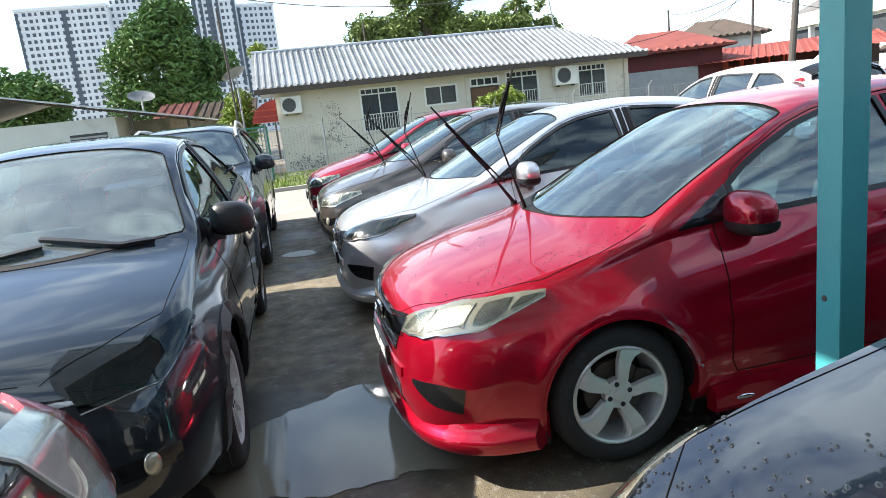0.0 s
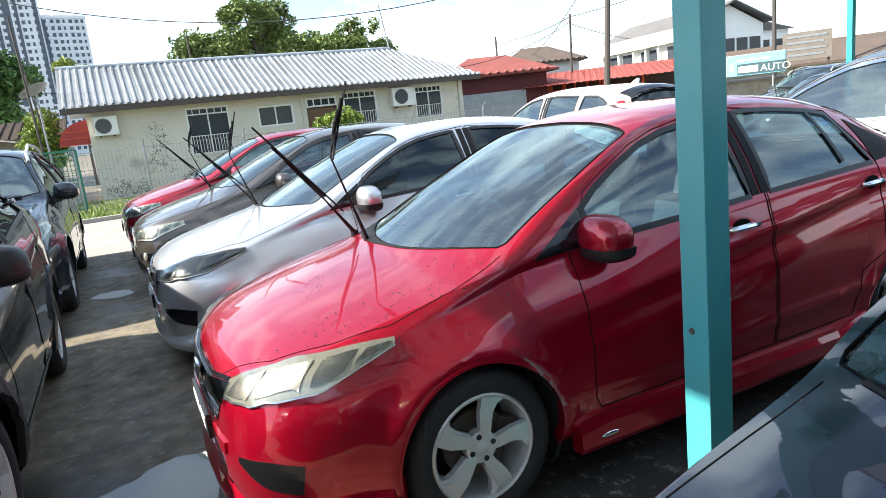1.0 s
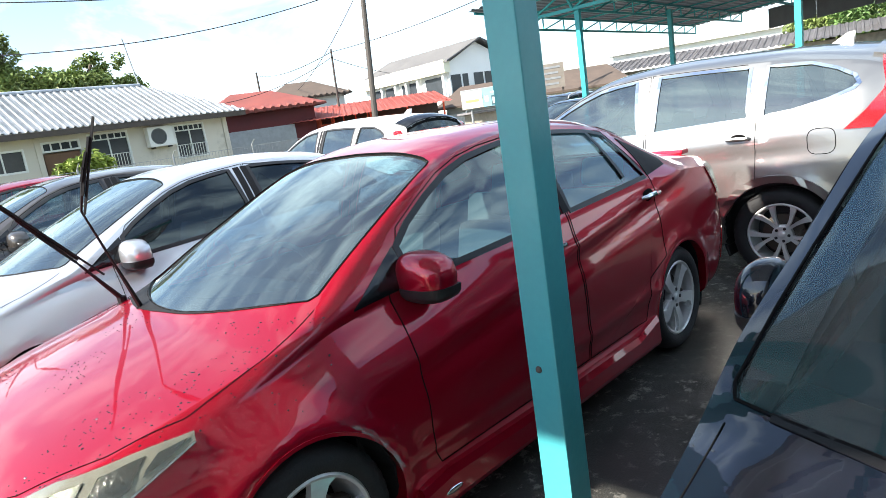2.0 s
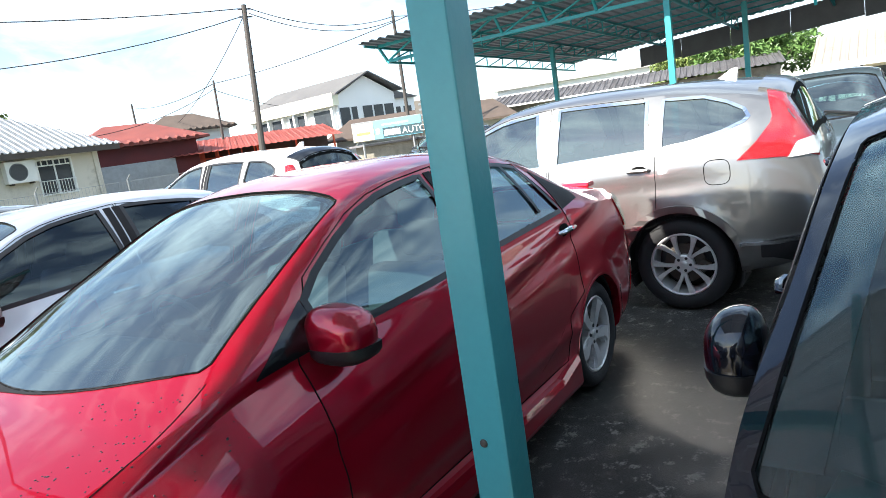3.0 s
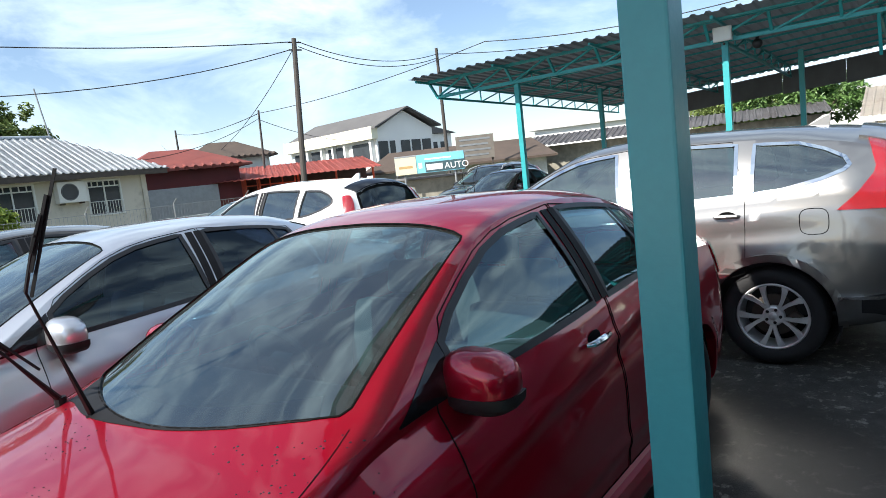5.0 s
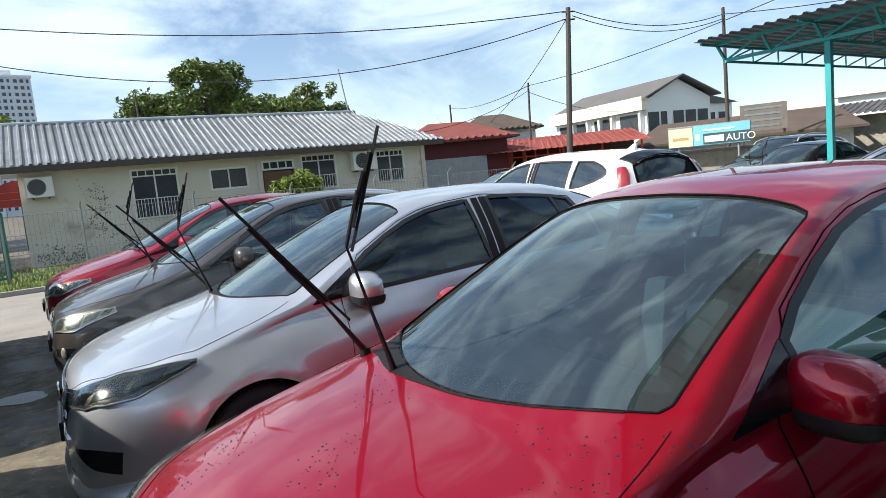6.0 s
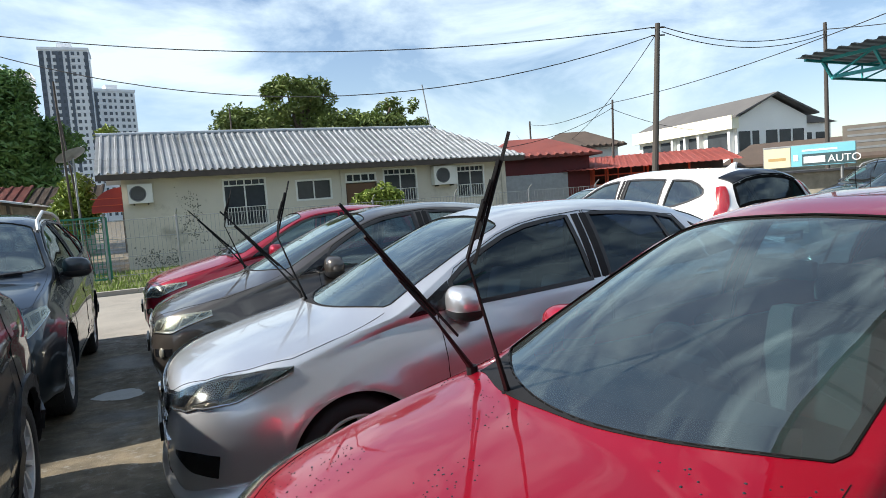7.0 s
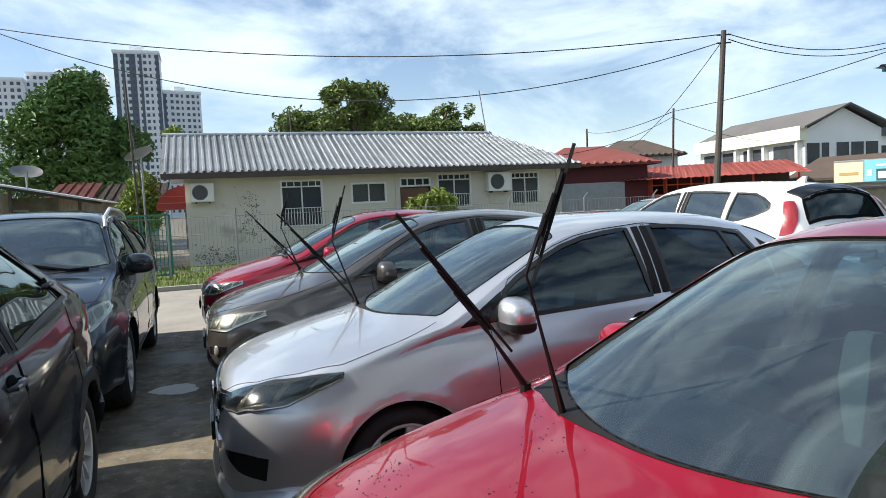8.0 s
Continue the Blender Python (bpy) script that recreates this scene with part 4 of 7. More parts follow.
def lamp(tree, top, bottom, car, name, back, lens, nu=16, nv=6, cells=0, facets=0.0):
    """A lamp that wraps the body: bowl, lens over it, and inner lights."""
    dish_bm = skin(tree, top, bottom, nu, nv, 0.007, 0.03)
    bowl = part(name, dish_bm, back, car, "", True)
    part("lens", skin(tree, top, bottom, nu * 2, nv + 4, 0.015, 0.004), lens, bowl, "", True)
    if facets:
        rim = bmesh.new()
        edge = resample(bottom, 24)
        tube(rim, [tree.find_nearest(q)[0] + tree.find_nearest(q)[1] * 0.008 for q in edge], 0.005, 6)
        part("lamp_trim", rim, M_SATIN, bowl, "", True)
    if cells and facets:
        t, b = resample(top, 40), resample(bottom, 40)
        for k0, k1, lo, hi in ((3, 10, 0.22, 0.86), (12, 20, 0.20, 0.84), (22, 29, 0.22, 0.78), (31, 36, 0.30, 0.70)):
            e0 = [t[k + 2].lerp(b[k + 2], lo) for k in range(k0, k1 + 1)]
            e1 = [t[k - 1].lerp(b[k - 1], hi) for k in range(k0, k1 + 1)]
            part("lamp_cell", skin(tree, e0, e1, 8, 5, 0.010, 0.006), M_LAMP_CELL if back is M_REFLECTOR else M_GLOSS_BLACK, bowl, "", True)
    elif cells:
        t, b = resample(top, 12), resample(bottom, 12)
        for k in range(cells):
            c = t[2 + 3 * k].lerp(b[2 + 3 * k], 0.5)
            p, nrm, _, _ = tree.find_nearest(c)
            bm = bmesh.new()
            m = Matrix.Translation(p + nrm * 0.008) @ nrm.to_track_quat("Z", "Y").to_matrix().to_4x4()
            bmesh.ops.create_uvsphere(bm, u_segments=14, v_segments=8, radius=0.026, matrix=m @ Matrix.Diagonal((1, 1, 0.2, 1)))
            part("bulb_bowl", bm, M_REFLECTOR, bowl, "", True)
    return bowl


def build_car(name, label, S, paint, at, wheels="twist", tint=None, front="city", rear="city", cladding=False, wipers_up=False, roof_rails=False, trim_line=None, group="", interior=True, visor=False, antenna=False, mirror=None, tail_mats=None, beads=0, lamps=None, fine=False):
    car = thing(name, label, "car", at, group)
    tint = tint or M_TINT
    bm = car_shell(S, fine)
    tree = BVHTree.FromBMesh(bm)
    up = lambda c: c.z > 0.9
    screens = []
    # windscreen and rear screen
    for key, pname in (("screen", "windscreen"), ("rear_screen", "rear_screen")):
        half = S[key]
        if key == "screen":
            xc, xe, ye = half[0][0], half[2][0], half[2][1]
            x3, y3, x4 = half[3][0], half[3][1], half[4][0]
            half = [(xc + (xe - xc) * (k / 9) ** 2.1, ye * k / 9) for k in range(9)] + [(xe - 0.006, ye - 0.012), (xe + 0.03, ye), (x3 - 0.03, y3 + 0.006), (x3 - 0.004, y3 - 0.006), (x3 + 0.012, y3 - 0.05), (x3 + (x4 - x3) * 0.6, y3 * 0.6), (x4, 0.0)]
        poly = [p for p in half] + [(p[0], -p[1]) for p in half[::-1] if p[1]]
        if key == "rear_screen":
            poly = half[:3] + [(half[1][0], -half[1][1]), (half[0][0], -half[0][1])]
        fs = cut_out(bm, poly, (0, 1), lambda c: c.z > 0.92)
        part(pname, lifted(bm, fs, 0.005), (M_WET_GLASS if beads > 5 else M_SHEEN_GLASS if front == "suv_black" else M_GLASS) if key == "screen" else (M_DARK_TINT if visor else tint), car, "", True)
        g = bmesh.new()
        rays = []
        for p, q in zip(poly, poly[1:] + poly[:1]):
            for k in range(5):
                rays.append(((p[0] + (q[0] - p[0]) * k / 5, p[1] + (q[1] - p[1]) * k / 5, 4), (0, 0, -1)))
        ribbon(g, tree, rays, 0.005 if key == "screen" else 0.04, 0.003, True)
        screens.append((pname, g))
    for pname, g in screens:
        part(pname + "_seal", g, M_GAP, car)
    # side glass
    panes = []
    for side in (-1, 1):
        for n, (x0, x1, lead, trail) in enumerate(S["windows"]):
            poly = window_poly(S, x0, x1, lead, trail)
            fs = cut_out(bm, poly, (0, 2), lambda c: c.y * side > 0.35 and c.z > 0.85)
            part("side_window", lifted(bm, fs, 0.006), tint, car, "", True)
            panes.append((poly, side))
    # wheel arches
    R = S["arch"]
    for side in (-1, 1):
        for ax in (0.0, S["wheelbase"]):
            n = 26
            poly = [(ax + R * math.cos(2 * math.pi * k / n), S["tyre"] + R * math.sin(2 * math.pi * k / n)) for k in range(n)]
            fs = cut_out(bm, poly, (0, 2), lambda c: c.y * side > 0.42 and c.z < 0.85)
            bmesh.ops.delete(bm, geom=fs, context="FACES")
            lip = bmesh.new()
            rays = [((ax + R * math.cos(math.pi * k / 24), 3 * side, S["tyre"] + R * math.sin(math.pi * k / 24)), (0, -side, 0)) for k in range(-3, 28)]
            if cladding:
                rays = [((ax + (R + 0.03) * math.cos(math.pi * k / 24), 3 * side, S["tyre"] + (R + 0.03) * math.sin(math.pi * k / 24)), (0, -side, 0)) for k in range(-4, 29)]
                ribbon(lip, tree, rays, 0.075, 0.008, False, 0.03)
                part("arch_cladding", lip, M_TRIM, car)
            else:
                ribbon(lip, tree, rays, 0.012, 0.003, False, 0.05)
                part("arch_lip", lip, paint, car)
            ln = bmesh.new()
            y0, y1 = sorted((side * 0.42, side * (S["half"] - 0.055)))
            pr = [(R + 0.004, y0), (R + 0.004, y1), (R + 0.02, y1), (R + 0.02, y0)]
            rg = []
            for k in range(25):
                th = radians(-25 + 230 * k / 24)
                rg.append([ln.verts.new((ax + q * math.cos(th), y, S["tyre"] + q * math.sin(th))) for q, y in pr])
            for p, q in zip(rg, rg[1:]):
                for j in range(4):
                    ln.faces.new((p[j], p[(j + 1) % 4], q[(j + 1) % 4], q[j]))
            yi = side * 0.42
            ln.faces.new([ln.verts.new((ax + (R + 0.01) * math.cos(2 * math.pi * k / 24), yi, S["tyre"] + (R + 0.01) * math.sin(2 * math.pi * k / 24))) for k in range(24)])
            part("arch_liner", ln, M_UNDER, car)
    # doors
    gaps = []
    for side in (-1, 1):
        for n, (x0, x1) in enumerate(S["doors"]):
            zb = S["floor_"](1.0) + 0.13
            zt0, zt1 = S["rail_"](x0 + (0.55 if n == 0 else 0.05)) - 0.012, S["rail_"](x1 - 0.1) - 0.012
            if n == 0:
                poly = [(x0 + 0.03, zb), (x1, zb), (x1, S["rail_"](x1) - 0.012)] + [(x0 + d, S["rail_"](x0 + d) - 0.012) for d in (0.75, 0.6, 0.45, 0.3, 0.15)] + [(x0, S["belt_"](x0) + 0.03), (x0, zb + 0.06)]
            else:
                poly = [(x0, zb), (x1 - 0.24, zb), (x1 - 0.18, zb + 0.22), (x1, 0.62 + (S["tyre"] - 0.305)), (x1 + 0.01, S["belt_"](x1) + 0.03), (x1 - 0.10, S["rail_"](x1 - 0.1) - 0.012), (x0, S["rail_"](x0) - 0.012)]
            fs = cut_out(bm, poly, (0, 2), lambda c: c.y * side > 0.35)
            door = part("door", lifted(bm, fs, 0.0005), paint, car, "", True)
            g = bmesh.new()
            ribbon(g, tree, side_rays(poly, side, 44 if fine else 12), 0.0035, 0.0022, True, 0.006)
            part("door_gap", g, M_GAP, door)
            hx, hz = S["handles"][n]
            p, nrm, _, _ = tree.ray_cast(Vector((hx, 3 * side, hz)), Vector((0, -side, 0)))
            if p is not None:
                h = bmesh.new()
                tube(h, [(hx - 0.085, p.y + side * 0.004, hz - 0.004), (hx - 0.07, p.y + side * 0.026, hz), (hx, p.y + side * 0.034, hz + 0.004), (hx + 0.07, p.y + side * 0.026, hz + 0.002), (hx + 0.085, p.y + side * 0.004, hz)], [0.008, 0.013, 0.015, 0.013, 0.008], 8)
                part("door_handle", h, M_CHROME if front in ("city", "dark") else paint, door, "", True)
                # black dome stands in for the shade inside the handle cup
                h = bmesh.new()
                bmesh.ops.create_uvsphere(h, u_segments=16, v_segments=8, radius=1, matrix=Matrix.Translation((hx, p.y - side * 0.004, hz)) @ Matrix.Diagonal((0.06, 0.008, 0.034, 1)))
                part("handle_cup_shade", h, M_GAP, door, "", True)
    for poly, side in panes:
        g = bmesh.new()
        ribbon(g, tree, side_rays(poly, side, 5), 0.026, 0.004, True)
        part("window_seal", g, M_TRIM if not trim_line else M_CHROME, car)
    # black pillar covers and corner triangle
    for side in (-1, 1):
        xa, xb = S["windows"][0][1] + 0.012, S["windows"][1][0] - 0.012
        for u0, u1 in ((xa, (xa + xb) / 2 - 0.006), ((xa + xb) / 2 + 0.006, xb)):
            zl, zu = lambda x: S["belt_"](x) + 0.03, lambda x: S["rail_"](x) - 0.03
            part("pillar_cover", skin(tree, flank(tree, [(u0, zu(u0)), (u1, zu(u1))], side), flank(tree, [(u0, zl(u0)), (u1, zl(u1))], side), 4, 8, 0.004, 0.01), paint if trim_line else M_WIPER, car)
        x0 = S["windows"][0][0]
        x1 = x0 - 0.26
        top = flank(tree, [(x1, S["belt_"](x1) + 0.032), (x0 - 0.01, S["rail_"](x0) - 0.04)], side)
        bot = flank(tree, [(x1, S["belt_"](x1) + 0.026), (x0 - 0.01, S["belt_"](x0) + 0.02)], side)
        part("mirror_triangle", skin(tree, top, bot, 8, 5, 0.003, 0.008), M_GLOSS_BLACK, car)
        mirror_part(car, S, paint if front != "suv_black" else M_TRIM, side, mirror)
    if S["quarter"]:
        for side in (-1, 1):
            dv = bmesh.new()
            xd = S["divider"]
            ribbon(dv, tree, side_rays([(xd - 0.05, S["rail_"](xd) - 0.03), (xd, S["belt_"](xd) + 0.03)], side, 8, False), 0.024, 0.004)
            part("glass_divider", dv, M_TRIM, car)
            a, b = S["quarter"]
            top = flank(tree, [(a, S["rail_"](a) - 0.035), (b, S["belt_"](b) + 0.085)], side)
            bot = flank(tree, [(a, S["belt_"](a) + 0.03), (b, S["belt_"](b) + 0.05)], side)
            part("quarter_cover", skin(tree, top, bot, 5, 5, 0.004, 0.01), M_WIPER, car)
    roof_faces = [f for f in bm.faces if f.calc_center_median().z > S["top_"](1.6) - 0.11]
    part("headliner", lifted(bm, roof_faces, 0.022, remove=False), M_SEAT, car, "", True)
    part("body", bm, paint, car, "", True)
    # bonnet and boot lines
    g = bmesh.new()
    xb = S["screen"][0][0]
    yb = S["rail_y_"](-0.2)
    down = lambda pts, n=10: [((p.x, p.y, 4), (0, 0, -1)) for p in resample([Vector((a, b, 0)) for a, b in pts], n)]
    xe2, ye2 = S["screen"][2][0], S["screen"][2][1]
    for sd in (-1, 1):
        if S.get("crease"):
            edge = [(-0.82, 0.30), (-0.79, 0.36), (-0.66, 0.535), (-0.47, 0.645), (-0.27, 0.70), (0.0, 0.695), (xe2 - 0.02, ye2 + 0.035)]
        else:
            edge = [(S["nose"] + 0.085, 0.36), (S["nose"] + 0.20, 0.52), (S["nose"] + 0.40, yb - 0.04), (-0.1, yb - 0.02), (xe2 - 0.06, yb - 0.02)]
        ribbon(g, tree, down([(a, b * sd) for a, b in edge], 70), 0.0022, 0.0016)
    x_lip = -0.82 if S.get("crease") else S["nose"] + 0.085
    ribbon(g, tree, down([(x_lip, -0.30), (x_lip - 0.012, 0), (x_lip, 0.30)], 20), 0.003, 0.002)
    part("bonnet_gap", g, M_GAP, car)
    # cowl at the foot of the windscreen
    xc, xe, ye = S["screen"][0][0], S["screen"][2][0], S["screen"][2][1]
    arc = [(xc + (xe - xc) * abs(k / 9) ** 2.1, ye * k / 9) for k in range(-8, 9)]
    cast = lambda x, y: tree.ray_cast(Vector((x, y, 4)), Vector((0, 0, -1)))[0]
    well = curve_of([(-0.8, 0.004), (-0.3, 0.006), (0.0, 0.012), (0.20, 0.04), (0.30, 0.06), (0.48, 0.09), (0.56, 0.12), (0.66, 0.09)]) if wipers_up else (lambda y: 0.035 * (1 - 0.7 * abs(y / ye)))
    part("cowl", skin(tree, [cast(x + 0.004, y) for x, y in arc], [cast(x - well(y), y) for x, y in arc], 40, 6, 0.003, 0.008), M_WIPER, car)
    band = bmesh.new()
    ribbon(band, tree, [((x + 0.045, y * 0.985, 4), (0, 0, -1)) for x, y in arc], 0.075, -0.007, False, 0.003)
    part("frit_band", band, M_GLOSS_BLACK, car)
    fw = 0.085 if beads > 5 else 0.022
    x3, y3 = S["screen"][3]
    for sd in (-1, 1):
        sb = bmesh.new()
        ribbon(sb, tree, [((xe + 0.03 + (x3 - xe - 0.05) * k / 16, sd * (ye + (y3 - ye) * k / 16 - fw * 0.55), 4), (0, 0, -1)) for k in range(17)], fw, -0.007, False, 0.003)
        part("frit_band", sb, M_GLOSS_BLACK, car)
    tb = bmesh.new()
    ribbon(tb, tree, [((x3 - 0.01 - fw * 0.4 + 0.05 * (1 - (k / 8 - 1) ** 2), y3 * (k / 8 - 1), 4), (0, 0, -1)) for k in range(17)], fw, -0.007, False, 0.003)
    part("frit_band", tb, M_GLOSS_BLACK, car)
    add_wheels(car, S, wheels)
    zo = S["tyre"] - 0.305
    nose = S["nose"]
    # nose
    if front == "city":
        for side in (-1, 1):
            lamp(tree, [(-0.79, side * 0.42, 0.686), (-0.66, side * 0.56, 0.727), (-0.48, side * 0.66, 0.768), (-0.27, side * 0.735, 0.798)], [(-0.80, side * 0.41, 0.612), (-0.735, side * 0.59, 0.622), (-0.55, side * 0.73, 0.668), (-0.28, side * 0.77, 0.783)], car, "headlamp", lamps or M_REFLECTOR, M_LENS, 16, 6, 2, 0.0025)
            top = [(nose + 0.04, side * 0.56, 0.455), (nose + 0.12, side * 0.66, 0.46), (-0.64, side * 0.74, 0.44)]
            bot = [(nose + 0.04, side * 0.56, 0.435), (nose + 0.10, side * 0.65, 0.365), (-0.66, side * 0.735, 0.335)]
            part("fog_lamp_recess", skin(tree, top, bot, 10, 5, 0.003, 0.02), M_GLOSS_BLACK, car)
        part("grille", skin(tree, [(nose, -0.42, 0.65), (nose, 0, 0.66), (nose, 0.42, 0.65)], [(nose, -0.34, 0.515), (nose, 0, 0.495), (nose, 0.34, 0.515)], 20, 6, 0.004, 0.02), M_GLOSS_BLACK, car)
        part("grille_bar", skin(tree, [(nose + 0.06, -0.435, 0.682), (nose, -0.2, 0.650), (nose, 0.2, 0.650), (nose + 0.06, 0.435, 0.682)], [(nose + 0.05, -0.43, 0.598), (nose, -0.15, 0.575), (nose, 0.15, 0.575), (nose + 0.05, 0.43, 0.598)], 28, 6, 0.013, 0.03), M_DARK_CHROME, car, "", True)
        part("grille_slot", skin(tree, [(nose + 0.06, -0.41, 0.698), (nose, -0.2, 0.676), (nose, 0.2, 0.676), (nose + 0.06, 0.41, 0.698)], [(nose + 0.05, -0.40, 0.680), (nose, -0.2, 0.655), (nose, 0.2, 0.655), (nose + 0.05, 0.40, 0.680)], 24, 3, 0.006, 0.02), M_GLOSS_BLACK, car, "", True)
        for zg in (0.555, 0.53):
            gl = bmesh.new()
            tube(gl, [tree.find_nearest(Vector((nose, -0.33 + 0.066 * k, zg)))[0] + Vector((-0.010, 0, 0)) for k in range(11)], 0.005, 6)
            part("grille_louvre", gl, M_CHROME, car, "", True)
        em = bmesh.new()
        ep = tree.find_nearest(Vector((nose, 0, 0.612)))[0]
        box(em, ep.x - 0.030, -0.062, ep.z - 0.045, ep.x - 0.014, 0.062, ep.z + 0.045, 0.012)
        part("emblem", em, M_CHROME, car, "", True)
        part("bumper_strip", skin(tree, [(nose - 0.02, -0.46, 0.475), (nose - 0.02, 0, 0.46), (nose - 0.02, 0.46, 0.475)], [(nose, -0.46, 0.43), (nose, 0, 0.42), (nose, 0.46, 0.43)], 20, 4, 0.010, 0.02), paint, car, "", True)
        part("lower_intake", skin(tree, [(nose, -0.40, 0.37), (nose, 0, 0.37), (nose, 0.40, 0.37)], [(nose, -0.42, 0.29), (nose, 0, 0.29), (nose, 0.42, 0.29)], 14, 4, 0.003, 0.02), M_GLOSS_BLACK, car)
        lipb = bmesh.new()
        lip_x = curve_of([(0.0, -0.895), (0.25, -0.885), (0.45, -0.86), (0.60, -0.815), (0.71, -0.745), (0.79, -0.63), (0.825, -0.52), (0.838, -0.40)])
        rows = []
        for k in range(-34, 35):
            u = math.sin(k / 34 * math.pi / 2)
            y = 0.838 * u
            x, t = lip_x(abs(y)), min(1.0, (1 - abs(u)) * 12)
            rows.append([lipb.verts.new(v) for v in ((x + 0.02, y, 0.165), (x + 0.004, y * 1.004, 0.178), (x - 0.004 * t, y * 1.006, 0.215), (x, y, 0.232), (x + 0.016, y * 0.985, 0.245), (x + 0.03, y * 0.97, 0.285), (x + 0.09, y * 0.92, 0.295), (x + 0.09, y * 0.92, 0.165))])
        for a, b in zip(rows, rows[1:]):
            for k in range(8):
                lipb.faces.new((a[k], a[(k + 1) % 8], b[(k + 1) % 8], b[k]))
        lipb.faces.new(rows[0])
        lipb.faces.new(rows[-1])
        part("front_lip", lipb, paint, car, "", True)
        for side in (-1, 1):
            sk = bmesh.new()
            prf = [(0.80, 0.16), (0.860, 0.165), (0.866, 0.185), (0.862, 0.245), (0.850, 0.275), (0.80, 0.280)]
            rr = []
            for x, kz in ((0.40, 0.0), (0.55, 0.02), (1.3, 0.0), (2.0, 0.0), (2.22, 0.05)):
                rr.append([sk.verts.new((x, side * y, z + (kz if z > 0.2 else 0))) for y, z in prf])
            for a, b in zip(rr, rr[1:]):
                for k in range(6):
                    sk.faces.new((a[k], a[(k + 1) % 6], b[(k + 1) % 6], b[k]))
            sk.faces.new(rr[0])
            sk.faces.new(rr[-1])
            sill = part("side_skirt", sk, paint, car)
            bd = bmesh.new()
            bmesh.ops.create_uvsphere(bd, u_segments=16, v_segments=8, radius=1, matrix=Matrix.Translation((0.54, side * 0.866, 0.215)) @ Matrix.Diagonal((0.045, 0.006, 0.012, 1)))
            part("badge", bd, M_CHROME, sill, "", True)
    else:
        zt = S["belt_"](-0.3)
        dark = front in ("suv_black", "dark")
        for side in (-1, 1):
            lamp(tree, [(nose + 0.04, side * 0.44, zt - 0.08), (nose + 0.20, side * 0.64, zt - 0.045), (-0.40, side * 0.78, zt + 0.0)], [(nose + 0.03, side * 0.48, zt - 0.185), (nose + 0.16, side * 0.70, zt - 0.17), (-0.40, side * 0.83, zt - 0.03)], car, "headlamp", lamps or (M_LAMP_DARK if dark else M_REFLECTOR), M_SMOKE if dark else M_LENS, 14, 6, 2, 0.0025)
            fog = [(nose + 0.02, side * 0.55, 0.47 + zo), (nose + 0.14, side * 0.72, 0.48 + zo)], [(nose + 0.02, side * 0.56, 0.41 + zo), (nose + 0.14, side * 0.72, 0.42 + zo)]
            part("fog_lamp", skin(tree, fog[0], fog[1], 8, 4, 0.006, 0.02), M_GLOSS_BLACK, car)
            fp, fn = tree.find_nearest(Vector((nose + 0.08, side * 0.64, 0.445 + zo)))[:2]
            fb = bmesh.new()
            bmesh.ops.create_uvsphere(fb, u_segments=16, v_segments=10, radius=1, matrix=Matrix.Translation(fp + fn * 0.008) @ fn.to_track_quat("Z", "Y").to_matrix().to_4x4() @ Matrix.Diagonal((0.03, 0.042, 0.012, 1)))
            part("fog_bulb", fb, M_REFLECTOR, car, "", True)
        part("grille", skin(tree, [(nose, -0.46, zt - 0.10), (nose, 0, zt - 0.10), (nose, 0.46, zt - 0.10)], [(nose, -0.40, zt - 0.23), (nose, 0, zt - 0.25), (nose, 0.40, zt - 0.23)], 18, 5, 0.004, 0.02), M_GLOSS_BLACK, car)
        part("grille_bar", skin(tree, [(nose, -0.47, zt - 0.115), (nose, 0, zt - 0.14), (nose, 0.47, zt - 0.115)], [(nose, -0.47, zt - 0.135), (nose, 0, zt - 0.17), (nose, 0.47, zt - 0.135)], 18, 3, 0.014, 0.02), M_SATIN, car, "", True)
        part("lower_intake", skin(tree, [(nose, -0.5, 0.46 + zo), (nose, 0, 0.46 + zo), (nose, 0.5, 0.46 + zo)], [(nose, -0.48, 0.34 + zo), (nose, 0, 0.33 + zo), (nose, 0.48, 0.34 + zo)], 14, 4, 0.004, 0.02), M_TRIM, car)
    bm = boxed(nose - 0.03, -0.23, 0.40 + zo, nose - 0.012, 0.23, 0.50 + zo, 0.004)
    plate = part("number_plate", bm, M_PLATE, car)
    for ya, yb2 in ((-0.19, -0.04), (0.0, 0.19)):
        part("plate_bar", boxed(nose - 0.033, ya, 0.425 + zo, nose - 0.029, yb2, 0.475 + zo), M_PLATE_INK, plate)
    # tail
    tl = S["tail"]
    if rear == "city":
        for side in (-1, 1):
            lamp(tree, [(tl - 0.42, side * 0.76, 0.985), (tl - 0.10, side * 0.62, 0.98), (tl - 0.03, side * 0.42, 0.97)], [(tl - 0.28, side * 0.80, 0.80), (tl - 0.06, side * 0.66, 0.76), (tl - 0.01, side * 0.42, 0.78)], car, "tail_lamp", M_LAMP_RED, M_LENS, 12, 6)
            part("rear_reflector", skin(tree, [(tl - 0.20, side * 0.81, 0.55), (tl - 0.05, side * 0.66, 0.56)], [(tl - 0.20, side * 0.81, 0.34), (tl - 0.05, side * 0.66, 0.34)], 8, 6, 0.004, 0.02), M_LAMP_RED, car)
        sp = bmesh.new()
        box(sp, tl - 0.20, -0.54, 1.048, tl - 0.09, 0.54, 1.080, 0.012)
        part("boot_spoiler", sp, paint, car)
    else:
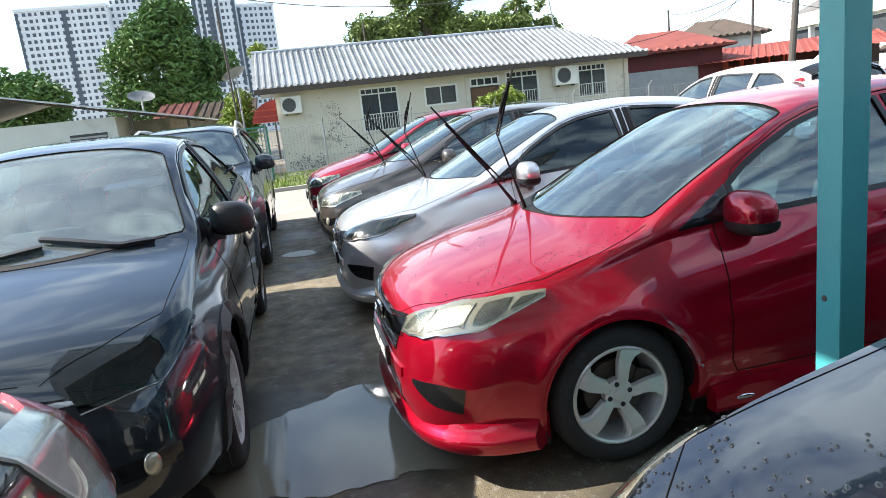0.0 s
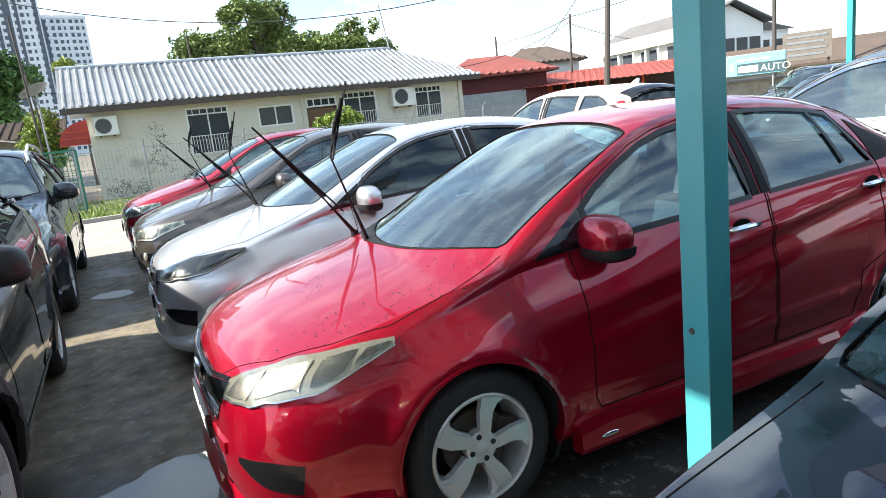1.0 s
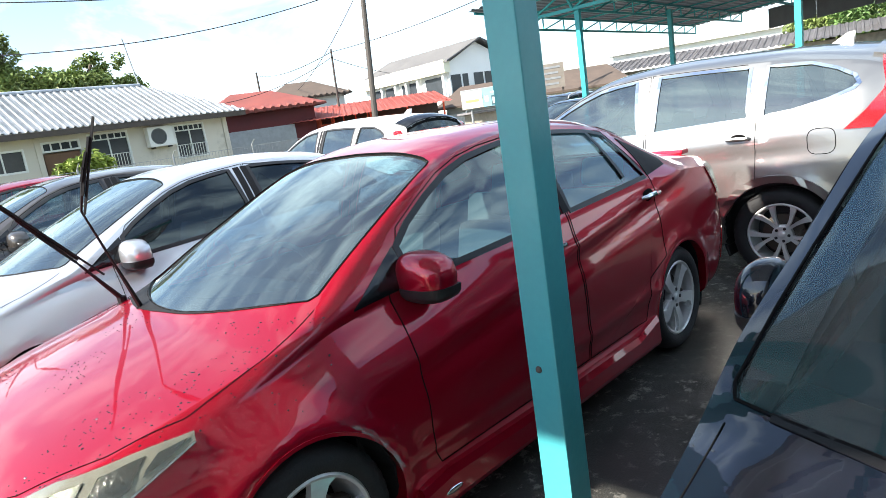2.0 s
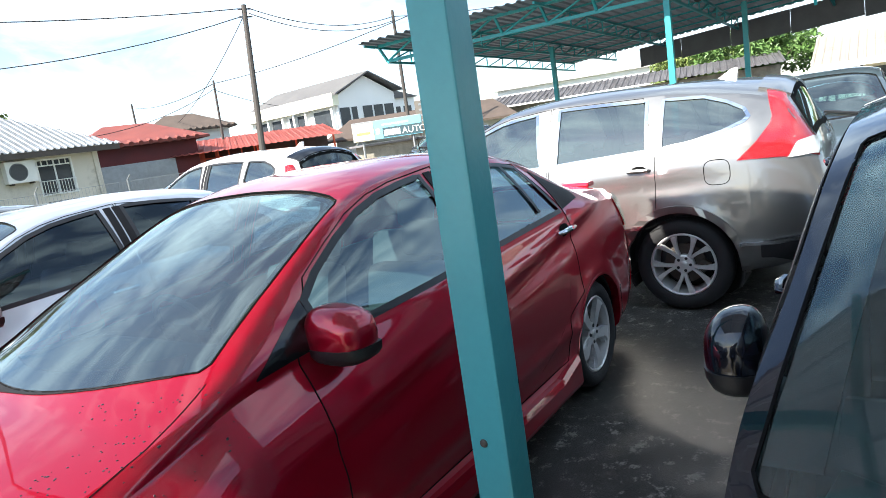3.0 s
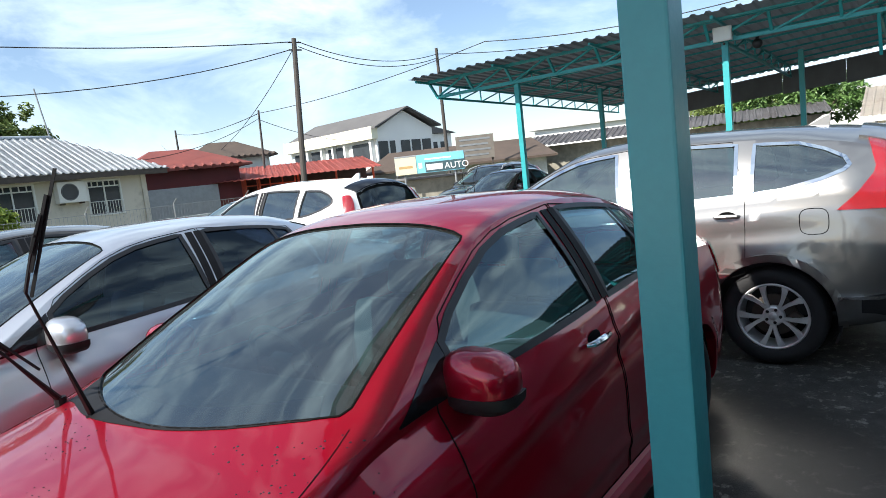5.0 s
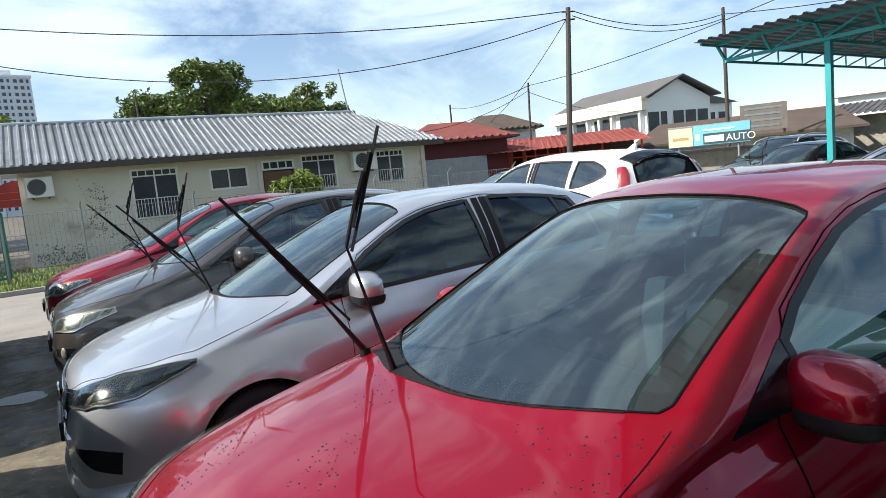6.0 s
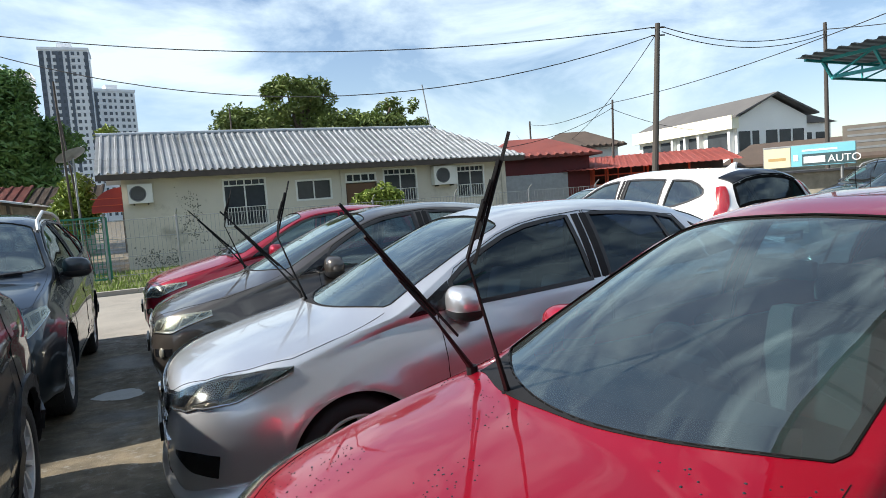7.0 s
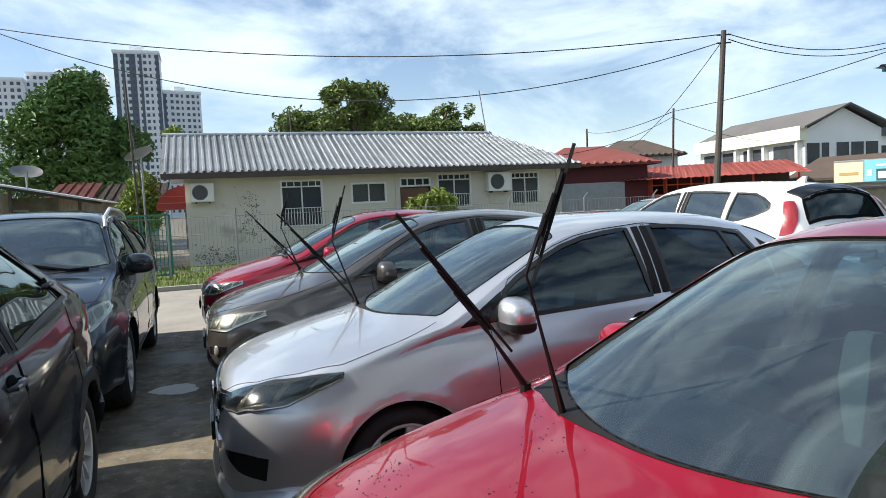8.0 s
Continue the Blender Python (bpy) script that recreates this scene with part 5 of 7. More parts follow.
        for side in (-1, 1):
            m_up, m_foot = tail_mats or (M_LAMP_RED, M_LAMP_WHITE)
            k = S["top_"](2.9) / 1.63
            e = tl - 3.60
            left = flank(tree, [(3.14 + e, 1.58 * k), (3.21 + e, 1.45 * k), (3.245 + e, 1.31 * k), (3.14 + e, 1.17 * k), (3.03 + e, 1.07 * k)], side)
            right = flank(tree, [(3.25 + e, 1.545 * k), (3.32 + e, 1.42 * k), (3.40 + e, 1.29 * k), (3.47 + e, 1.17 * k), (3.50 + e, 1.04 * k)], side)
            if visor:
                left = flank(tree, [(3.22, 1.42), (3.27, 1.32), (3.31, 1.20), (3.30, 1.05)], side)
                right = flank(tree, [(3.31, 1.42), (3.38, 1.32), (3.43, 1.20), (3.42, 1.05)], side)
            if rear == "hatch":
                left = flank(tree, [(2.74, 1.21), (2.80, 1.13), (2.87, 1.03), (2.93, 0.92)], side)
                right = flank(tree, [(2.93, 1.19), (3.00, 1.10), (3.05, 1.02), (3.06, 0.92)], side)
                part("red_lens", skin(tree, right, flank(tree, [(3.00, 1.20), (3.13, 1.10), (3.18, 1.0), (3.18, 0.90)], side), 12, 4, 0.012, 0.02), M_LAMP_RED, car, "", True)
            lamp(tree, left, right, car, "tail_lamp", m_up, M_LENS, 18, 7)
            if rear == "hatch" or visor:
                continue
            part("reversing_lens", skin(tree, flank(tree, [(3.38 + e, 1.15 * k), (3.48 + e, 1.16 * k)], side), flank(tree, [(3.33 + e, 1.055 * k), (3.49 + e, 1.055 * k)], side), 6, 5, 0.014, 0.02), m_foot, car, "", True)
        top_cast = lambda x, y: tree.ray_cast(Vector((x, y, 4)), Vector((0, 0, -1)))[0]
        part("roof_spoiler", skin(tree, [top_cast(tl - 0.46, y) for y in (-0.54, -0.3, 0, 0.3, 0.54)], [top_cast(tl - 0.27, y) for y in (-0.52, -0.3, 0, 0.3, 0.52)], 16, 4, 0.018, 0.024), M_GLOSS_BLACK if visor else paint, car, "", True)
        part("rear_bumper", skin(tree, [(tl - 0.45, -S["half"], 0.47 + zo), (tl, -0.5, 0.58 + zo), (tl, 0.5, 0.58 + zo), (tl - 0.45, S["half"], 0.47 + zo)], [(tl - 0.45, -S["half"], 0.36 + zo), (tl, -0.5, 0.40 + zo), (tl, 0.5, 0.40 + zo), (tl - 0.45, S["half"], 0.36 + zo)], 26, 6, 0.03, 0.04), M_TRIM, car, "", True)
        part("boot_plate_panel", skin(tree, [(tl - 0.1, -0.40, 0.93), (tl - 0.1, 0.40, 0.93)], [(tl, -0.40, 0.80), (tl, 0.40, 0.80)], 10, 4, 0.02, 0.03), M_CHROME, car, "", True)
        bmp = boxed(tl + 0.02, -0.25, 0.74, tl + 0.035, 0.25, 0.85, 0.004)
        pl = part("number_plate", bmp, M_PLATE, car)
        part("plate_bar", boxed(tl + 0.034, -0.2, 0.77, tl + 0.038, 0.2, 0.82), M_PLATE_INK, pl)
    if trim_line:
        for side in (-1, 1):
            fl = bmesh.new()
            cap = [(2.90 + 0.085 * math.copysign(abs(math.cos(u)) ** 0.6, math.cos(u)), 1.005 + 0.085 * math.copysign(abs(math.sin(u)) ** 0.6, math.sin(u))) for u in [2 * math.pi * k / 28 for k in range(28)]]
            ribbon(fl, tree, side_rays(cap, side, 2), 0.005, 0.002, True, 0.004)
            part("fuel_flap_gap", fl, M_GAP, car)
            st = bmesh.new()
            ribbon(st, tree, side_rays([(3.02, 0.50), (3.25, 0.505), (3.50, 0.55)], side, 8, False), 0.022, 0.034, False, 0.02)
            part("bumper_strip", st, M_SATIN, car)
            for ax in (0.0, S["wheelbase"]):
                fr = bmesh.new()
                ribbon(fr, tree, [((ax + (R + 0.025) * math.cos(math.pi * k / 24), 3 * side, S["tyre"] + (R + 0.025) * math.sin(math.pi * k / 24)), (0, -side, 0)) for k in range(-3, 28)], 0.05, 0.014, False, 0.03)
                part("arch_flare", fr, paint, car)
    if antenna:
        an = bmesh.new()
        xa = S["tail"] - 0.75
        za = S["top_"](xa)
        prism(an, [(xa - 0.10, -0.02, za - 0.01), (xa + 0.07, -0.02, za - 0.02), (xa + 0.075, -0.006, za + 0.075), (xa + 0.03, -0.006, za + 0.07)], (0, 0.035, 0))
        part("fin_antenna", an, paint, car)
    if roof_rails:
        for side in (-1, 1):
            rb = bmesh.new()
            pts = [(x, side * (S["rail_y_"](x) - 0.01), S["rail_"](x) + dz) for x, dz in ((0.95, 0.01), (1.05, 0.065), (1.6, 0.075), (2.3, 0.075), (2.75, 0.065), (2.85, 0.02))]
            tube(rb, pts, 0.017, 8)
            part("roof_rail", rb, M_ALLOY, car, "", True)
    if interior:
        zf = S["belt_"](1.0) - 0.62
        for x, y in ((1.15, -0.36), (1.15, 0.36), (2.05, -0.36), (2.05, 0.36)):
            shared("seat", SEAT, car, pose(x, y, zf + 0.06))
        d = bmesh.new()
        zt = S["belt_"](0.4)
        prof = [(0.20, zt - 0.30), (0.20, zt - 0.02), (0.32, zt + 0.005), (0.62, zt - 0.01), (0.74, zt - 0.06), (0.70, zt - 0.30)]
        prism(d, [(x, -S["half"] + 0.21, z) for x, z in prof], (0, 2 * S["half"] - 0.42, 0))
        part("dashboard", d, M_DASH, car)
        shared("steering_wheel", STEER, car, pose(0.86, 0.36, zt - 0.06, 0, -22, 0))
        tubm = bmesh.new()
        zz = S["floor_"](1.0) + 0.08
        w = S["half"] - 0.20
        box(tubm, 0.3, -w, zz, 3.0, w, zz + 0.03)
        for sd in (-1, 1):
            box(tubm, 0.3, sd * w - 0.012, zz, 2.9, sd * w + 0.012, S["belt_"](1.0) - 0.03)
        box(tubm, 2.55, -w, zz, 2.60, w, S["belt_"](2.6) - 0.1)
        part("cabin_lining", tubm, M_DASH, car)
        rv = bmesh.new()
        box(rv, 0.0, -0.11, -0.03, 0.03, 0.11, 0.03, 0.012)
        part("rear_view_mirror", rv, M_DASH, car, "", False, pose(0.88, 0, S["top_"](0.88) - 0.10))
    if beads:
        rngb = random.Random(beads)
        dm = bmesh.new()
        for _ in range(1700):
            x, y = rngb.uniform(nose + 0.15, 0.35), rngb.uniform(-0.80, 0.80)
            if noise.noise(Vector((x * 2.4, y * 2.4, beads))) < (-0.3 if beads > 5 else -0.02) or x > xc + (xe - xc) * abs(y / ye) ** 2.1 - 0.06:
                continue
            p, nrm, _, _ = tree.ray_cast(Vector((x, y, 4)), Vector((0, 0, -1)))
            if p is None or nrm.z < 0.5:
                continue
            r = rngb.uniform(0.003, 0.0075) * rngb.uniform(0.5, 1.0) if beads > 5 else rngb.uniform(0.002, 0.0036) * rngb.uniform(0.6, 1.0)
            q = nrm.to_track_quat("Z", "Y").to_matrix()
            el = rngb.uniform(1.0, 1.7)
            ring = [dm.verts.new(p + q @ Vector((r * el * math.cos(k * math.pi / 3), r * math.sin(k * math.pi / 3), 0.0002))) for k in range(6)]
            mid = [dm.verts.new(p + q @ Vector((0.7 * r * el * math.cos(k * math.pi / 3), 0.7 * r * math.sin(k * math.pi / 3), r * 0.55))) for k in range(6)]
            tip = dm.verts.new(p + q @ Vector((0, 0, r * 0.8)))
            for k in range(6):
                dm.faces.new((ring[k], ring[(k + 1) % 6], mid[(k + 1) % 6], mid[k]))
                dm.faces.new((mid[k], mid[(k + 1) % 6], tip))
        tagged(part("raindrop", dm, M_BEAD, car, "", True), kind="stuff")
    # wipers
    if wipers_up:
        for base, bend, tip, low in wipers_up:
            w = bmesh.new()
            b, e, t, lo = Vector(base), Vector(bend), Vector(tip), Vector(low)
            ub = (e - b).normalized()
            tube(w, [b - ub * 0.01, b + ub * 0.10, b + ub * 0.22, e], [0.012, 0.009, 0.006, 0.004], 6)
            bar(w, b + Vector((0, 0, -0.05)), b + Vector((0, 0, 0.01)), 0.02, 10)
            arm = part("wiper_arm", w, M_WIPER, car)
            w = bmesh.new()
            mid = lo.lerp(t, 0.5)
            strut(w, lo, t, 0.005, 0.008)
            strut(w, lo.lerp(t, 0.2) + Vector((-0.012, 0, 0)), lo.lerp(t, 0.8) + Vector((-0.010, 0, 0)), 0.007, 0.008)
            strut(w, lo.lerp(t, 0.35) + Vector((-0.022, 0, 0)), lo.lerp(t, 0.65) + Vector((-0.016, 0, 0)), 0.007, 0.007)
            strut(w, e, mid + Vector((-0.022, 0, 0)), 0.007, 0.009)
            part("wiper_blade", w, M_WIPER, arm)
    else:
        sc = S["screen"]
        for y0, y1 in ((-0.10, 0.52), (-0.58, -0.08)):
            w = bmesh.new()
            rays = [((sc[1][0] + 0.02 + 0.14 * abs(k / 11 - 0.3), y0 + (y1 - y0) * k / 11, 4), (0, 0, -1)) for k in range(12)]
            ribbon(w, tree, rays, 0.022, 0.022, False, 0.02)
            part("wiper_blade", w, M_TRIM, car)
    return car


# ---------------------------------------------------------------- ground
def sheet(name, x0, y0, x1, y1, z, material, label, n=1, category="ground"):
    bm = bmesh.new()
    vs = [bm.verts.new(p) for p in ((x0, y0, z), (x1, y0, z), (x1, y1, z), (x0, y1, z))]
    bm.faces.new(vs)
    return tagged(part(name, bm, material), label, category, kind="structure")


sheet("ground", -900, -400, 900, 1400, 0, M_TARMAC, "wet worn grey tarmac yard with puddles and silt")


def blot(name, cx, cy, rx, ry, z, material, label, seed, category, parent=None):
    """A flat patch with an uneven outline."""
    rng = random.Random(seed)
    ph = [rng.uniform(0, 6.28) for _ in range(5)]
    bm = bmesh.new()
    n = 140
    pts = []
    for k in range(n):
        a = 2 * math.pi * k / n
        w = 1 + 0.13 * math.sin(2 * a + ph[0]) + 0.08 * math.sin(3 * a + ph[1]) + 0.03 * math.sin(7 * a + ph[2]) + 0.02 * math.sin(13 * a + ph[3]) + 0.014 * math.sin(29 * a + ph[4]) + rng.uniform(-0.012, 0.012)
        pts.append((cx + rx * w * math.cos(a), cy + ry * w * math.sin(a), z))
    bm.faces.new([bm.verts.new(p) for p in pts])
    return tagged(part(name, bm, material, parent), label, category, kind="structure")


blot("puddle_1", -0.95, 0.78, 0.72, 0.62, 0.004, M_WATER, "shallow puddle of rain water on the lane", 3, "puddle")
blot("silt_1", -1.28, 5.8, 0.22, 0.17, 0.005, M_WALL_B, "pale dried silt patch on the lane", 5, "silt")
# paler sheet carries the sunlit look of the ground beyond the yard
sheet("road", -60, 8.9, 60, 14.2, 0.006, M_CONC, "pale worn road beyond the yard, sunlight painted into its tone", category="road")
sheet("verge", -60, 14.2, 60, 20.6, 0.012, M_GRASS_SOIL, "grassy verge before the bungalow", category="verge")
bm = bmesh.new()
for k in range(40):
    box(bm, -24 + k * 1.2, 14.15, 0, -24 + k * 1.2 + 1.19, 14.28, 0.10, 0.01)
tagged(part("kerb", bm, M_CONC), "pale concrete kerb along the verge", "kerb", kind="structure")
rng = random.Random(4)
bm = bmesh.new()
for k in range(9000):
    x, y = rng.uniform(-5.5, 9), 14.35 + 5.5 * rng.random() ** 1.4
    h, a, w = rng.uniform(0.05, 0.17), rng.uniform(0, 6.28), rng.uniform(0.008, 0.02)
    dx, dy = math.cos(a) * w, math.sin(a) * w
    lx, ly = rng.uniform(-0.06, 0.06), rng.uniform(-0.06, 0.06)
    bm.faces.new([bm.verts.new(p) for p in ((x - dx, y - dy, 0.012), (x + dx, y + dy, 0.012), (x + lx, y + ly, 0.012 + h))])
tagged(part("grass", bm, M_GRASS), "short yellow green grass on the verge", "grass", kind="stuff")

# ---------------------------------------------------------------- near canopy over the walker
post_thing = thing("canopy_post", "teal painted square steel post carrying the canopy", "post", pose(0.505, -0.57, 0))
bm = bmesh.new()
box(bm, -0.05, -0.05, 0.0, 0.05, 0.05, 2.95, 0.006)
part("shaft", bm, M_TEAL, post_thing)
bm = bmesh.new()
box(bm, -0.11, -0.11, 0.0, 0.11, 0.11, 0.012, 0.003)
part("base_plate", bm, M_TEAL, post_thing)
bm = bmesh.new()
bmesh.ops.create_uvsphere(bm, u_segments=10, v_segments=6, radius=0.011, matrix=Matrix.Translation((-0.051, 0.012, 0.80)) @ Matrix.Diagonal((0.5, 1, 1, 1)))
part("bolt", bm, M_RUSTY, post_thing)
for sx, sy in ((-1, -1), (1, -1), (-1, 1), (1, 1)):
    bm = bmesh.new()
    bar(bm, (sx * 0.085, sy * 0.085, 0.012), (sx * 0.085, sy * 0.085, 0.03), 0.011, 6)
    part("anchor_bolt", bm, M_GALV, post_thing)


def corrugated(x0, y0, z0, x1, y1, z1, pitch, depth, along="x", thick=0.004):
    """Ribbed roofing sheet on a slope; the ribs run across `along`."""
    bm = bmesh.new()
    length = abs(x1 - x0) if along == "x" else abs(y1 - y0)
    n = max(1, int(length / pitch))
    prof = []
    for k in range(n):
        for f, d in ((0.0, 0), (0.55, 0), (0.65, 1), (0.90, 1)):
            prof.append(((k + f) / n, d * depth))
    prof.append((1.0, 0.0))
    rows = []
    for f, d in prof:
        if along == "x":
            x = x0 + (x1 - x0) * f
            rows.append((bm.verts.new((x, y0, z0 + d)), bm.verts.new((x, y1, z1 + d))))
        else:
            y = y0 + (y1 - y0) * f
            rows.append((bm.verts.new((x0, y, z0 + d)), bm.verts.new((x1, y, z1 + d))))
    for a, b in zip(rows, rows[1:]):
        bm.faces.new((a[0], a[1], b[1], b[0]))
    bmesh.ops.solidify(bm, geom=list(bm.faces), thickness=thick)
    return bm


can = thing("canopy_roof", "teal steel canopy with ribbed zinc sheets over the bays", "canopy", pose(0, 0, 0))
part("roof_sheet", corrugated(-2.36, -8.0, 3.20, 1.5, 0.9, 3.06, 0.25, 0.03), M_ZINC, can)
bm = bmesh.new()
for y in (0.84, -0.57, -2.4, -4.2, -6.0, -7.8):
    strut(bm, (-2.36, y, 2.98), (1.5, y, 2.98), 0.05, 0.08)
part("purlins", bm, M_TEAL_FAR, can)

# unseen building added behind the walker; closes the yard and cuts sky light
rear_wall = thing("unseen_rear_building", "plain low building added unseen behind the bays to hold back sky light", "building", pose(0, 0, 0))
part("wall", boxed(-14, -14.2, 0, 9, -9.4, 3.4), M_WALL_B, rear_wall)
part("roof", boxed(-14.4, -14.6, 3.403, 9.4, -8.6, 3.55), M_ZINC, rear_wall)

# ---------------------------------------------------------------- far carport
CX, CZ = 12.2, 3.40
carport = thing("carport", "long teal steel carport with trusses and ribbed roof", "carport", pose(0, 0, 0))
y_hi, y_lo = 8.6, -10.0
back = lambda y: 18.5 + (y + 0.07) * 0.667
rng = random.Random(2)
bm = bmesh.new()
n = 75
rows = []
for k in range(n):
    for f, d in ((0.0, 0), (0.5, 0), (0.62, 1), (0.88, 1)):
        y = y_hi + (y_lo - y_hi) * (k + f) / n
        rows.append((bm.verts.new((11.25, y, 3.78 + 0.035 * d)), bm.verts.new((back(y), y, 3.42 + 0.035 * d))))
for a, b in zip(rows, rows[1:]):
    bm.faces.new((a[0], a[1], b[1], b[0]))
bmesh.ops.solidify(bm, geom=list(bm.faces), thickness=0.004)
part("roof_sheet", bm, M_CAR_SHEET, carport)
roof_z = lambda x, y: 3.78 + (3.42 - 3.78) * (x - 11.25) / (back(y) - 11.25) - 0.03
for kind, z in (("top_chord", 3.74), ("bottom_chord", CZ)):
    bm = bmesh.new()
    strut(bm, (CX if z < 3.6 else 11.9, y_hi - 0.1, z), (CX if z < 3.6 else 11.9, y_lo, z), 0.07)
    part(kind, bm, M_TEAL_FAR, carport)
y = y_hi - 0.1
k = 0
while y > y_lo:
    bm = bmesh.new()
    strut(bm, (CX, y, CZ), (11.9, y, 3.74), 0.05)
    part("web", bm, M_TEAL_FAR, carport)
    bm = bmesh.new()
    strut(bm, (CX, y, CZ), (11.9, y - 1.05, 3.74), 0.035)
    part("web", bm, M_TEAL_FAR, carport)
    y -= 1.05
    k += 1
for y in (y_hi - 0.1, 6.4, 4.2, 1.95, -0.4, -2.7, -5.0, -7.4):
    bm = bmesh.new()
    xe = back(y) - 0.4
    strut(bm, (11.4, y, roof_z(11.4, y) - 0.02), (xe, y, roof_z(xe, y) - 0.02), 0.05)
    strut(bm, (CX, y, CZ - 0.02), (xe, y, 3.12), 0.05)
    m = int((xe - CX) / 0.9)
    for j in range(m):
        xa, xb = CX + (xe - CX) * j / m, CX + (xe - CX) * (j + 1) / m
        za, zb = CZ - 0.02 + (3.12 - CZ) * j / m, CZ - 0.02 + (3.12 - CZ) * (j + 1) / m
        strut(bm, (xa, y, za), (xb, y, roof_z(xb, y) - 0.02), 0.028)
        strut(bm, (xb, y, zb), (xb, y, roof_z(xb, y) - 0.02), 0.028)
    part("truss", bm, M_TEAL_FAR, carport)
for j in range(9):
    bm = bmesh.new()
    f = (j + 0.5) / 9
    strut(bm, (11.3 + (back(y_hi) - 11.3) * f, y_hi, roof_z(11.3 + (back(y_hi) - 11.3) * f, y_hi) + 0.01), (11.3 + (back(y_lo) - 11.3) * f, y_lo, roof_z(11.3 + (back(y_lo) - 11.3) * f, y_lo) + 0.01), 0.05, 0.04)
    part("purlin", bm, M_TEAL_FAR, carport)
for x, y in ((CX + 0.1, 6.35), (CX, 1.93), (CX, -4.9), (16.6, 6.2), (15.8, 1.2), (14.2, -4.6)):
    bm = boxed(x - 0.055, y - 0.055, 0, x + 0.055, y + 0.055, CZ, 0.004)
    part("column", bm, M_TEAL_FAR, carport)
for a, b in (((CX, -0.4, CZ), (CX + 0.5, -0.4, 2.75)), ((CX, -2.7, CZ), (CX + 0.5, -2.7, 2.75))):
    bm = bmesh.new()
    strut(bm, a, b, 0.05)
    part("brace", bm, M_TEAL_FAR, carport)
ys = [y_hi - 3.2 - 1.6 * j for j in range(10)]
cloth = thing("shade_cloth", "dark grey shade cloth strips hung under the carport edge", "shade cloth", pose(0, 0, 0))
for ya, yb in zip(ys, ys[1:]):
    xa, xb = back(ya) - 0.3, back(yb) - 0.3
    bm = bmesh.new()
    prism(bm, [(xa, ya - 0.004, 3.30), (xb, yb + 0.004, 3.30), (xb, yb + 0.004, 2.74), (xa, ya - 0.004, 2.70)], (0.02, 0, 0))
    part("strip", bm, M_SHADE, cloth)
for (x, y, z, r) in ((CX - 0.15, 1.93, CZ + 0.10, 0.16), (CX - 0.10, -1.55, CZ + 0.12, 0.10)):
    fl = thing("flood_light", "small white square floodlight fixed on the carport beam", "flood light", pose(x, y, z), "carport floodlights")
    part("housing", boxed(-0.05, -r, -r * 0.8, 0.03, r, r * 0.8, 0.012), M_AC, fl)
    part("glass", boxed(-0.056, -r * 0.85, -r * 0.65, -0.051, r * 0.85, r * 0.65), M_FRAME, fl)
    bm = bmesh.new()
    strut(bm, (0.02, 0, -r), (0.12, 0, -r * 1.1), 0.03)
    part("bracket", bm, M_RUSTY, fl)
cam_dome = thing("security_camera", "dark small camera under the carport roof", "camera", pose(CX + 0.3, 1.45, CZ - 0.12))
bm = bmesh.new()
bmesh.ops.create_uvsphere(bm, u_segments=12, v_segments=8, radius=0.09)
part("dome", bm, M_TRIM, cam_dome, "", True)
bm = bmesh.new()
bar(bm, (0, 0, 0.05), (0, 0, 0.14), 0.03, 8)
part("mount", bm, M_TRIM, cam_dome)


# ---------------------------------------------------------------- bungalow
def window_unit(parent, x0, z0, x1, z1, y, bars=2, vents=0, grille=False, frame=None):
    """A framed window standing in a facade that faces -y."""
    w = part("window", boxed(x0 + 0.05, y + 0.03, z0 + 0.05, x1 - 0.05, y + 0.05, z1 - 0.05), M_WIN, parent)
    for a in ((x0, z0, x1, z0 + 0.06), (x0, z1 - 0.06, x1, z1), (x0, z0 + 0.06, x0 + 0.06, z1 - 0.06), (x1 - 0.06, z0 + 0.06, x1, z1 - 0.06)):
        part("frame", boxed(a[0], y - 0.03, a[1], a[2], y + 0.06, a[3], 0.006), frame or M_FRAME, w)
    for k in range(1, bars):
        xm = x0 + (x1 - x0) * k / bars
        part("mullion", boxed(xm - 0.02, y - 0.01, z0 + 0.06, xm + 0.02, y + 0.04, z1 - 0.06), frame or M_FRAME, w)
    if vents:
        zv = z1 - 0.22
        part("transom", boxed(x0 + 0.06, y - 0.015, zv - 0.02, x1 - 0.06, y + 0.04, zv + 0.02), M_FRAME, w)
        for k in range(vents):
            xm = x0 + 0.1 + (x1 - x0 - 0.2) * (k + 0.5) / vents
            part("transom_bar", boxed(xm - 0.012, y - 0.012, zv + 0.02, xm + 0.012, y + 0.03, z1 - 0.06), M_FRAME, w)
    if grille:
        n = int((x1 - x0) / 0.09)
        zg = z0 + (z1 - z0) * 0.40
        for k in range(n + 1):
            xm = x0 + 0.02 + (x1 - x0 - 0.04) * k / n
            bm = bmesh.new()
            bar(bm, (xm, y - 0.07, z0 + 0.02), (xm, y - 0.07, zg), 0.009, 6)
            part("grille_bar", bm, M_FRAME, w)
        for z in (z0 + 0.03, zg):
            bm = bmesh.new()
            bar(bm, (x0, y - 0.07, z), (x1, y - 0.07, z), 0.012, 6)
            part("grille_rail", bm, M_FRAME, w)
    return w


